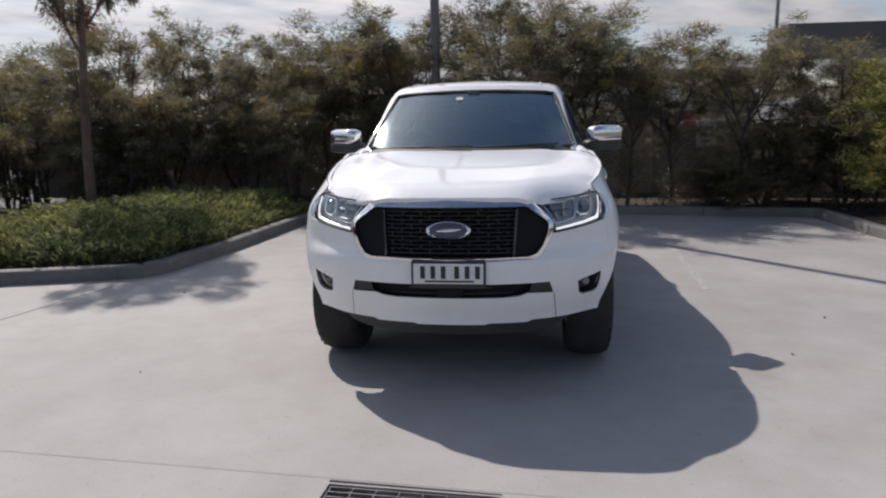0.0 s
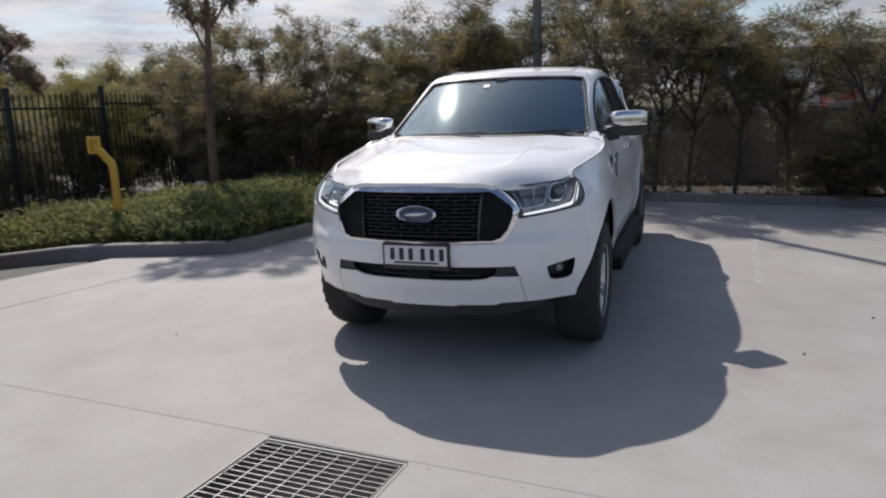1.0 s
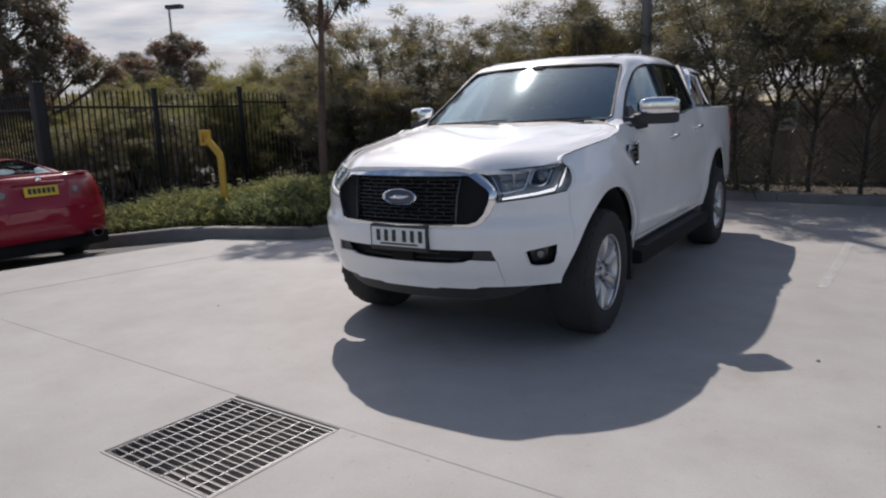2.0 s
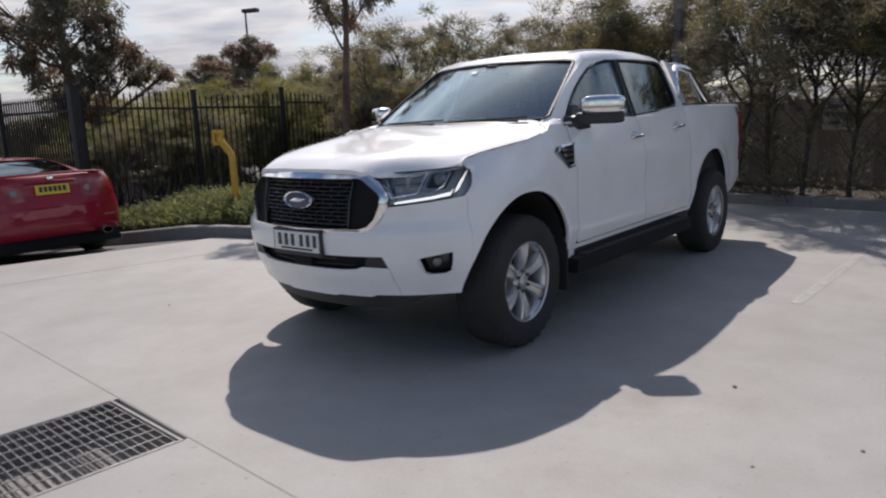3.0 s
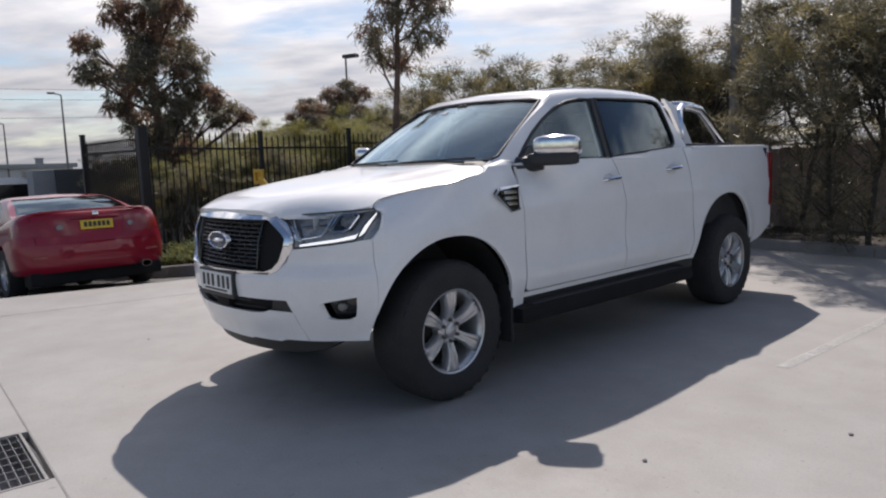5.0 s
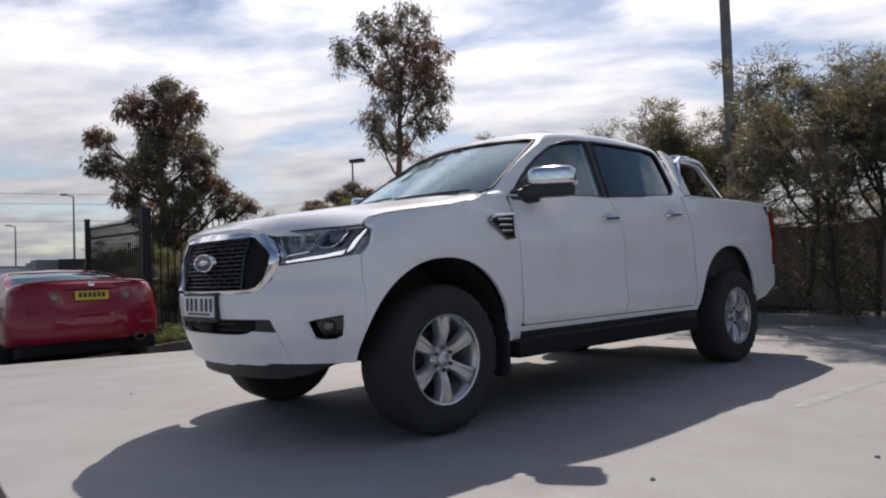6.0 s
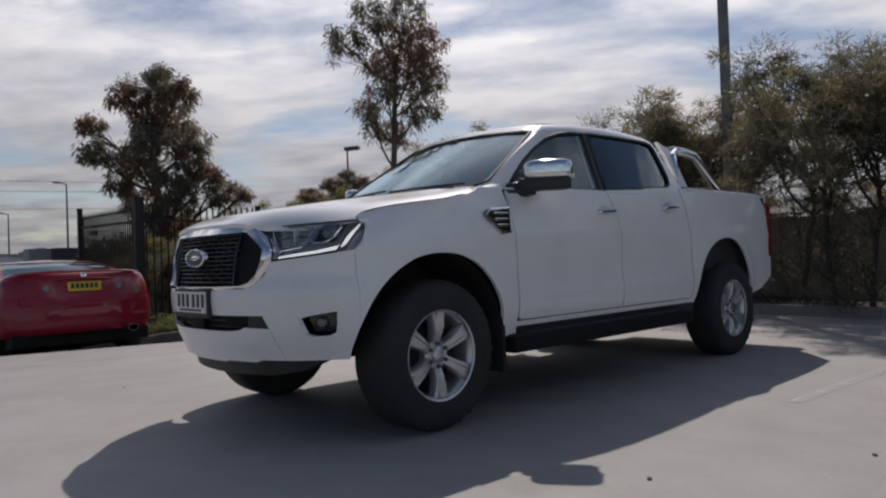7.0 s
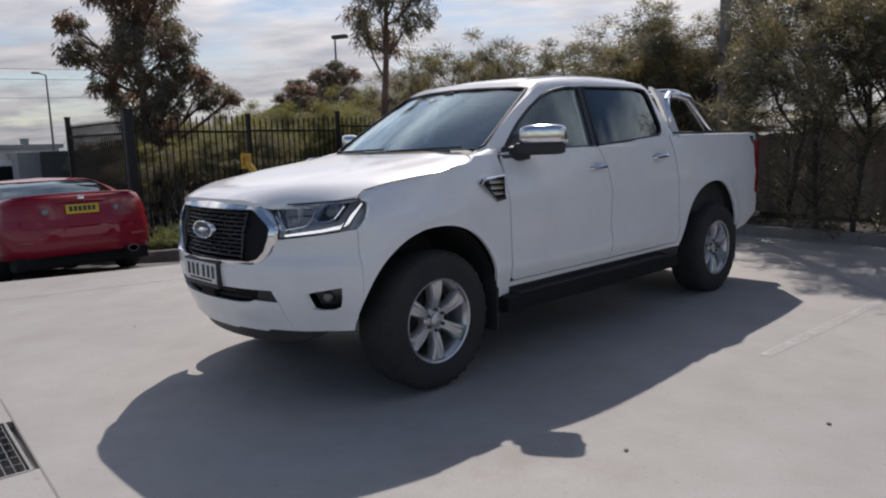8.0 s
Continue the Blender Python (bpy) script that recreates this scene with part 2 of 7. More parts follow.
# ---- mesh tools ----
class Shape:
    """Collects vertices and faces, then makes one mesh."""

    def __init__(self):
        self.v, self.f = [], []

    def add(self, verts, faces):
        k = len(self.v)
        self.v.extend(tuple(p) for p in verts)
        self.f.extend(tuple(i + k for i in f) for f in faces)
        return self

    def box(self, lo, hi, m=None):
        (a, b, c), (d, e, f) = lo, hi
        vs = [Vector(p) for p in ((a, b, c), (d, b, c), (d, e, c), (a, e, c), (a, b, f), (d, b, f), (d, e, f), (a, e, f))]
        if m:
            vs = [m @ p for p in vs]
        return self.add(vs, [(0, 3, 2, 1), (4, 5, 6, 7), (0, 1, 5, 4), (1, 2, 6, 5), (2, 3, 7, 6), (3, 0, 4, 7)])

    def bbox(self, lo, hi, r=0.01, m=None):
        """A box with chamfered edges."""
        bm = bmesh.new()
        bmesh.ops.create_cube(bm, size=1)
        for p in bm.verts:
            p.co = Vector([(l + h) / 2 + c * (h - l) for c, l, h in zip(p.co, lo, hi)])
        bmesh.ops.bevel(bm, geom=bm.edges[:], offset=min(r, 0.45 * min(h - l for l, h in zip(lo, hi))), segments=2, profile=0.7, affect="EDGES")
        self.take(bm, m)
        return self

    def take(self, bm, m=None):
        bm.verts.index_update()
        self.add([(m @ p.co if m else p.co) for p in bm.verts], [[p.index for p in f.verts] for f in bm.faces])
        bm.free()

    def tube(self, pts, radii, n=8, caps=True, closed=False):
        pts = [Vector(p) for p in pts]
        k = len(self.v)
        up = Vector((0.13, 0.27, 0.95))
        prev = None
        count = len(pts)
        for i, p in enumerate(pts):
            r = radii[i] if isinstance(radii, (list, tuple)) else radii
            if closed:
                d = (pts[(i + 1) % count] - pts[i - 1]).normalized()
            else:
                d = (pts[min(i + 1, count - 1)] - pts[max(i - 1, 0)]).normalized()
            side = d.cross(up if prev is None else prev)
            if side.length < 1e-4:
                side = d.orthogonal()
            side.normalize()
            prev = side.cross(d).normalized()
            for j in range(n):
                a = 2 * math.pi * j / n
                self.v.append(tuple(p + side * (math.cos(a) * r) + prev * (math.sin(a) * r)))
        for i in range(count if closed else count - 1):
            a0, b0 = k + i * n, k + ((i + 1) % count) * n
            for j in range(n):
                self.f.append((a0 + j, a0 + (j + 1) % n, b0 + (j + 1) % n, b0 + j))
        if caps and not closed:
            self.f.append(tuple(k + j for j in reversed(range(n))))
            self.f.append(tuple(k + (count - 1) * n + j for j in range(n)))
        return self

    def lathe(self, profile, n=32, m=None, closed=False):
        """Turns (radius, height) round the z axis."""
        k, c = len(self.v), len(profile)
        for i in range(n):
            a = 2 * math.pi * i / n
            for r, h in profile:
                p = Vector((r * math.cos(a), r * math.sin(a), h))
                self.v.append(tuple(m @ p if m else p))
        for i in range(n):
            for j in range(c if closed else c - 1):
                a, b = k + i * c, k + ((i + 1) % n) * c
                j2 = (j + 1) % c
                self.f.append((a + j, b + j, b + j2, a + j2))
        return self

    def prism(self, outline, axis, lo, hi):
        """A closed outline of two coordinates, drawn out along the third axis."""
        def at(p, q, w):
            return {"x": (w, p, q), "y": (p, w, q), "z": (p, q, w)}[axis]
        n = len(outline)
        area = sum(outline[i - 1][0] * outline[i][1] - outline[i][0] * outline[i - 1][1] for i in range(n))
        if (area > 0) == (axis == "y"):
            outline = list(reversed(outline))
        vs = [at(p, q, lo) for p, q in outline] + [at(p, q, hi) for p, q in outline]
        fs = [tuple(reversed(range(n))), tuple(range(n, 2 * n))]
        fs += [(i, (i + 1) % n, n + (i + 1) % n, n + i) for i in range(n)]
        return self.add(vs, fs)

    def mirrored(self):
        s = Shape()
        s.add([(-x, y, z) for x, y, z in self.v], [tuple(reversed(f)) for f in self.f])
        return s

    def moved(self, m):
        self.v = [tuple(m @ Vector(p)) for p in self.v]
        return self

    def mesh(self, name, material, sharp=35):
        me = bpy.data.meshes.new(name)
        me.from_pydata(self.v, [], self.f)
        if material:
            me.materials.append(material)
        finish(me, sharp)
        return me


def finish(me, sharp=35):
    me.update()
    if sharp is None:
        return
    me.polygons.foreach_set("use_smooth", [True] * len(me.polygons))
    me.set_sharp_from_angle(angle=radians(sharp))


def part(name, shape, material, parent=None, label="", sharp=35):
    ob = new(name, shape.mesh(name, material, sharp) if isinstance(shape, Shape) else shape)
    if parent:
        ob.parent = parent
    return tagged(ob, label)


def thing(name, label, category, at=(0, 0, 0), group="", kind="", turn=0):
    ob = new(name)
    ob.matrix_basis = pose(*at, 0, 0, turn)
    ob.empty_display_size = 0.1
    return tagged(ob, label, category, group, kind)


def quads_mesh(name, corners, material):
    """One mesh of loose leaves from an array of leaves x corners x 3."""
    n, k = corners.shape[:2]
    me = bpy.data.meshes.new(name)
    me.vertices.add(k * n); me.loops.add(k * n); me.polygons.add(n)
    me.vertices.foreach_set("co", np.asarray(corners, dtype=np.float32).ravel())
    me.loops.foreach_set("vertex_index", np.arange(k * n, dtype=np.int32))
    me.polygons.foreach_set("loop_start", np.arange(0, k * n, k, dtype=np.int32))
    me.materials.append(material)
    me.update(calc_edges=True)
    return me


def leaf_quads(rng, centres, ways, length, width, needle=False):
    """Diamond leaves, or three-cornered needles, at the centres along the ways."""
    n = len(centres)
    ways = ways / (np.linalg.norm(ways, axis=1, keepdims=True) + 1e-9)
    side = np.cross(ways, rng.normal(size=(n, 3)))
    side /= np.linalg.norm(side, axis=1, keepdims=True) + 1e-9
    lg = (length * rng.uniform(0.6, 1.3, (n, 1))) / 2
    wd = (width * rng.uniform(0.7, 1.3, (n, 1))) / 2
    c = centres
    if needle:
        return np.stack([c - ways * lg - side * wd, c - ways * lg + side * wd, c + ways * lg], axis=1)
    return np.stack([c - ways * lg, c + side * wd - ways * lg * 0.15, c + ways * lg, c - side * wd - ways * lg * 0.15], axis=1)


def grow(rng, start, way, length, radius, depth, fork, spread, lift, tubes, twigs, steps=4):
    p, d = np.array(start, float), np.array(way, float)
    pts, rads = [p.copy()], [radius]
    for i in range(steps):
        d = d + rng.normal(size=3) * 0.16 + np.array((0, 0, lift))
        d /= np.linalg.norm(d)
        p = p + d * length / steps
        pts.append(p.copy()); rads.append(radius * (1 - 0.5 * (i + 1) / steps))
    tubes.append((pts, rads))
    if depth == 0:
        twigs.append(np.array(pts))
        return
    for k in range(rng.integers(fork[0], fork[1] + 1)):
        f = rng.uniform(0.35, 1.0) if k else 1.0
        i = min(int(f * steps), steps)
        c = d + rng.normal(size=3) * spread
        c /= np.linalg.norm(c)
        grow(rng, pts[i], c, length * rng.uniform(0.55, 0.85), rads[i] * 0.7, depth - 1, fork, spread, lift, tubes, twigs, max(2, steps - 1))


def tube_shape(tubes, least=0.004, n=5):
    s = Shape()
    for pts, rads in tubes:
        if rads[0] > least:
            s.tube(pts, rads, n, caps=False)
    return s


def leaves_on(rng, twigs, count, sigma, droop):
    cs, ws = [], []
    for tw in twigs:
        k = max(1, int(count * rng.uniform(0.5, 1.4)))
        f = rng.uniform(0.1, 1.1, k) * (len(tw) - 1)
        i = np.clip(f.astype(int), 0, len(tw) - 2)
        base = tw[i] + (tw[i + 1] - tw[i]) * (f - i)[:, None]
        cs.append(base + rng.normal(size=(k, 3)) * sigma)
        ws.append((tw[-1] - tw[0])[None] / np.linalg.norm(tw[-1] - tw[0]) + rng.normal(size=(k, 3)) * 0.75 + np.array((0, 0, -droop)))
    return np.concatenate(cs), np.concatenate(ws)


def clumps_at(rng, spots, count, radii, droop, lift=0.35):
    """Leaf centres and ways for flattened tufts at the spots."""
    cs, ws = [], []
    for p in spots:
        k = max(4, int(count * rng.uniform(0.6, 1.4)))
        d = rng.normal(size=(k, 3))
        d /= np.linalg.norm(d, axis=1, keepdims=True)
        r = rng.uniform(0.05, 1.0, (k, 1)) ** 0.7
        size = np.array(radii) * rng.uniform(0.7, 1.3)
        cs.append(np.asarray(p) + d * r * size)
        ws.append(d * np.array((1, 1, 0.5)) + rng.normal(size=(k, 3)) * 0.45 + np.array((0, 0, lift - droop)))
    return np.concatenate(cs), np.concatenate(ws)


# ---- ground ----
def clip(poly, a, b, keep):
    """The part of a convex plan outline on one side of the line a-b."""
    def side(p):
        return keep * ((b[0] - a[0]) * (p[1] - a[1]) - (b[1] - a[1]) * (p[0] - a[0]))
    out = []
    for i, q in enumerate(poly):
        p = poly[i - 1]
        s, t = side(p), side(q)
        if (s >= 0) != (t >= 0):
            k = s / (s - t)
            out.append((p[0] + (q[0] - p[0]) * k, p[1] + (q[1] - p[1]) * k))
        if t >= 0:
            out.append(q)
    return out


def shrink(poly, d):
    """Moves every edge of a convex, anticlockwise outline inwards."""
    for i in range(len(poly)):
        (ax, ay), (bx, by) = poly[i - 1], poly[i]
        n = math.hypot(bx - ax, by - ay)
        if n > 1e-6:
            ox, oy = -(by - ay) / n * d, (bx - ax) / n * d
            out = clip(out if i else poly, (ax + ox, ay + oy), (bx + ox, by + oy), 1)
    return out


def ground_height(x, y):
    return -0.035 - min(max((-x - 4.85) * 0.115, 0.0), 0.6)


def build_ground():
    s = Shape()
    xs = [-900, -300, -100, -40, -20, -12] + [-11, -9.5, -8.5] + [-8 + 0.25 * i for i in range(17)] + [0, 6, 12, 30, 100, 300, 900]
    ys = [-900, -300, -100, -40, -15, -8, -4, 0, 4, 8, 15, 40, 100, 300, 900]
    hole = (-0.46, 0.31, -2.5, -1.79)
    xs = sorted(xs + [hole[0] - 0.02, hole[1] + 0.02])
    ys = sorted(ys + [hole[2] - 0.02, hole[3] + 0.02])
    vs = [(x, y, ground_height(x, y)) for y in ys for x in xs]
    fs = []
    for j in range(len(ys) - 1):
        for i in range(len(xs) - 1):
            cx, cy = (xs[i] + xs[i + 1]) / 2, (ys[j] + ys[j + 1]) / 2
            if hole[0] < cx < hole[1] and hole[2] < cy < hole[3]:
                continue
            k = j * len(xs) + i
            fs.append((k, k + 1, k + 1 + len(xs), k + len(xs)))
    tagged(part("ground", s.add(vs, fs), M_ASPHALT), "grey paved ground running out to the horizon", "ground", kind="structure")


JOINT_GRATE = ((-1.64, -1.66), (1.17, -1.87))
JOINT_LEFT = ((-3.9, -0.87), (-3.41, 1.49))
CREST = ((-5.08, -0.82), (-4.62, 0.90))
GRATE = ((-0.408, -1.785), (0.303, -1.826), (0.255, -2.494), (-0.456, -2.453))


def build_pavement():
    pave = thing("pavement", "pale grey concrete forecourt slabs with saw-cut joints", "pavement", kind="structure")
    whole = [(-9, -14), (14, -14), (14, 9.0), (-9, 9.0)]
    whole = clip(whole, *CREST, -1)
    far = clip(whole, *JOINT_GRATE, 1)
    near = clip(whole, *JOINT_GRATE, -1)
    pieces = [clip(far, *JOINT_LEFT, 1)]
    pieces.append(clip(far, *JOINT_LEFT, -1))
    a, b, c, d = GRATE
    left = clip(near, d, a, 1)
    right = clip(near, b, c, 1)
    mid = clip(clip(clip(near, d, a, -1), b, c, -1), c, d, 1)
    pieces.append(("near", left, right, mid))
    for poly in pieces:
        s = Shape()
        for pl in (poly[1:] if poly[0] == "near" else [poly]):
            if len(pl) < 3:
                continue
            pl = pl if poly[0] == "near" else shrink(pl, 0.004)
            inner = pl if poly[0] == "near" else shrink(pl, 0.006)
            n = len(pl)
            if len(inner) != n:
                inner = pl
            s.add([(x, y, -0.05) for x, y in pl] + [(x, y, -0.005) for x, y in pl] + [(x, y, 0.0) for x, y in inner],
                  [(i, (i + 1) % n, n + (i + 1) % n, n + i) for i in range(n)] + [(n + i, n + (i + 1) % n, 2 * n + (i + 1) % n, 2 * n + i) for i in range(n)] + [tuple(range(2 * n, 3 * n))])
        part("slab", s, M_CONCRETE, pave, sharp=20)


M_GRATEFRAME = surface("weathered_steel", (0.22, 0.21, 0.20), (0.34, 0.33, 0.32), 0.65, metal=0.3, big=8, fine=90, bump=0.2)


def build_grate():
    g = thing("drain_grate", "galvanised steel grid drain grate set flush in concrete", "drain grate")
    a, b, c, d = [Vector((*p, 0)) for p in GRATE]
    u, v = (b - a), (d - a)
    ul, vl = u.length, v.length
    m = Matrix(((u.x / ul, v.x / vl, 0, a.x), (u.y / ul, v.y / vl, 0, a.y), (0, 0, 1, 0), (0, 0, 0, 1)))
    g.matrix_basis = m
    rim = Shape()
    w = 0.008
    for lo, hi in (((-0.004, -0.004, -0.05), (ul + 0.004, w, 0.003)), ((-0.004, vl - w, -0.05), (ul + 0.004, vl + 0.004, 0.003)), ((-0.004, w, -0.05), (w, vl - w, 0.003)), ((ul - w, w, -0.05), (ul + 0.004, vl - w, 0.003))):
        rim.box(lo, hi)
    part("surround", rim, M_GRATEFRAME, g)
    bar = Shape().box((0, -0.0015, -0.022), (ul - 2 * w - 0.02, 0.0015, 0.0)).mesh("bearing_bar", M_STEEL)
    rod = Shape().tube([(0, 0, 0), (0, vl - 2 * w - 0.02, 0)], 0.0026, 6).mesh("cross_rod", M_STEEL)
    rows, cols = 18, 8
    for i in range(rows):
        o = part("bearing_bar", bar, None, g)
        o.location = (w + 0.01, w + 0.012 + (vl - 2 * w - 0.024) * i / (rows - 1), -0.002)
    for i in range(cols):
        o = part("cross_rod", rod, None, g)
        o.location = (w + 0.012 + (ul - 2 * w - 0.024) * i / (cols - 1), w + 0.01, -0.003)
    pit = Shape()
    pit.add([(0, 0, -0.05), (ul, 0, -0.05), (ul, vl, -0.05), (0, vl, -0.05), (0, 0, -0.16), (ul, 0, -0.16), (ul, vl, -0.16), (0, vl, -0.16)],
            [(0, 1, 5, 4), (1, 2, 6, 5), (2, 3, 7, 6), (3, 0, 4, 7), (4, 5, 6, 7)])
    part("pit", pit, M_PIT, g, "dirty concrete drain pit below")


def build_kerb(points, name, label, wide=0.16, high=0.13):
    """A kerb whose foot runs along the points, with the planting on the left of the way."""
    k = thing(name, label, "kerb", kind="structure")
    pts = [Vector(p) for p in points]
    for p, q in zip(pts, pts[1:]):
        run = (q - p).length
        n = max(1, round(run / 1.6))
        d = (q - p) / run
        side = Vector((-d.y, d.x, 0)).normalized()
        for i in range(n):
            a, b = p + d * (run * i / n + 0.003), p + d * (run * (i + 1) / n - 0.003)
            s = Shape()
            prof = [(0.0, -0.3), (0.012, high - 0.03), (0.022, high - 0.008), (0.045, high), (wide - 0.01, high), (wide, high - 0.01), (wide, -0.3)]
            vs = [e + side * o + Vector((0, 0, h)) for e in (a, b) for o, h in prof]
            c = len(prof)
            fs = [(j, j + 1, c + j + 1, c + j) for j in range(c - 1)] + [tuple(reversed(range(c))), tuple(range(c, 2 * c))]
            part("kerb_stone", s.add(vs, fs), M_KERB, k, sharp=50)


ISLAND = [(-2.72, 6.98, 0), (-2.80, 5.57, 0), (-2.98, 3.3, 0), (-3.14, 2.15, 0), (-3.28, 1.90, 0), (-3.5, 1.80, 0), (-4.5, 1.52, 0), (-5.1, 1.42, -0.03), (-6.4, 1.30, -0.18), (-9.2, 1.30, -0.50)]
BACK_KERB = [(4.62, 6.16, 0), (3.0, 6.36, 0), (1.0, 6.60, 0), (-0.4, 6.74, 0), (-2.9, 7.0, 0)]
RIGHT_KERB = [(4.75, -1.0, 0), (4.68, 3.2, 0), (4.5, 4.6, 0), (4.48, 6.3, 0)]


def bed_height(x, y):
    """Planting soil: a low mound that follows the fall of the paving."""
    return 0.07 + 0.05 * noise.noise((x * 0.7, y * 0.7, 0)) - min(max((-x - 4.85) * 0.115, 0.0), 0.6)


def build_bed(name, outline, label):
    xs, ys = [p[0] for p in outline], [p[1] for p in outline]
    bm = bmesh.new()
    face = bm.faces.new([bm.verts.new((x, y, 0)) for x, y in outline])
    for axis, lo, hi in ((0, min(xs), max(xs)), (1, min(ys), max(ys))):
        n = int((hi - lo) / 0.5)
        for i in range(1, n):
            co, no = [0, 0, 0], [0, 0, 0]
            co[axis], no[axis] = lo + (hi - lo) * i / n, 1
            bmesh.ops.bisect_plane(bm, geom=bm.verts[:] + bm.edges[:] + bm.faces[:], plane_co=co, plane_no=no)
    for p in bm.verts:
        p.co.z = bed_height(p.co.x, p.co.y)
    s = Shape()
    s.take(bm)
    return tagged(part(name, s, M_SOIL), label, "garden bed", kind="structure")


def inside(poly, x, y):
    hit = False
    for i, (bx, by) in enumerate(poly):
        ax, ay = poly[i - 1]
        if (ay > y) != (by > y) and x < (bx - ax) * (y - ay) / (by - ay) + ax:
            hit = not hit
    return hit


ISLAND_BED = [(-2.85, 7.1), (-2.92, 5.57), (-3.1, 3.32), (-3.27, 2.2), (-3.38, 2.02), (-3.56, 1.93), (-4.54, 1.65), (-5.13, 1.55), (-6.43, 1.43), (-9.2, 1.43), (-14, 1.6), (-16, 12), (-2.85, 12)]
BACK_BED = [(14, 6.2), (14, 12), (-2.85, 12), (-2.85, 7.1), (-0.38, 6.86), (1.02, 6.72), (3.02, 6.48), (4.62, 6.28)]
RIGHT_BED = [(4.90, -1.0), (14, -1.0), (14, 6.2), (4.62, 6.28), (4.64, 4.64), (4.82, 3.2)]
COVER_AREA = [(-2.95, 6.2), (-3.14, 3.3), (-3.36, 2.15), (-3.65, 2.02), (-4.55, 1.88), (-5.1, 1.86), (-6.43, 1.78), (-8.3, 1.78), (-8.5, 2.3), (-7.2, 3.4), (-6.6, 5.2), (-5.2, 6.3)]


def build_groundcover():
    rng = np.random.default_rng(11)
    cs, ws = [], []
    for _ in range(7500):
        x, y = rng.uniform(-8.6, -2.9), rng.uniform(1.45, 6.3)
        if not inside(COVER_AREA, x, y):
            continue
        edge = min(1.0, max(0.2, (y - 1.7) / 0.6)) if x < -3.6 else min(1.0, max(0.25, (-2.95 - x) / 0.6))
        mound = 0.5 + 0.5 * noise.noise((x * 1.5, y * 1.5, 3)) + 0.35 * noise.noise((x * 4, y * 4, 8))
        h = (0.20 + 0.34 * max(mound, 0.0)) * edge + 0.06
        base = np.array((x, y, bed_height(x, y)))
        lean = np.array((rng.normal(), rng.normal(), 0)) * 0.45
        k = int(rng.integers(16, 30))
        f = rng.uniform(0.2, 1.0, k)[:, None]
        stem = np.array((0, 0, 1.0)) * h * f * (1.25 - 0.35 * f) + lean * h * f * f
        cs.append(base + stem + rng.normal(size=(k, 3)) * 0.022)
        ws.append(lean[None] * 1.4 + np.array((0, 0, 0.7)) + rng.normal(size=(k, 3)) * 0.65)
    q = leaf_quads(rng, np.concatenate(cs), np.concatenate(ws), 0.095, 0.018)
    tagged(new("groundcover", quads_mesh("groundcover", q, M_COVER)), "bright green leafy groundcover filling the kerbed island", "groundcover", kind="stuff")
    n = 2600
    xs, ys = rng.uniform(-9, 6, n), rng.uniform(1.6, 9, n)
    pts = np.array([(x, y, bed_height(x, y) + 0.01) for x, y in zip(xs, ys) if inside(ISLAND_BED, x, y) or inside(BACK_BED, x, y)])
    ways = rng.normal(size=(len(pts), 3)) * np.array((1, 1, 0.15))
    tagged(new("leaf_litter", quads_mesh("leaf_litter", leaf_quads(rng, pts, ways, 0.09, 0.03), M_BARK)), "dry brown leaf and bark litter on the soil", "leaf litter", kind="stuff")


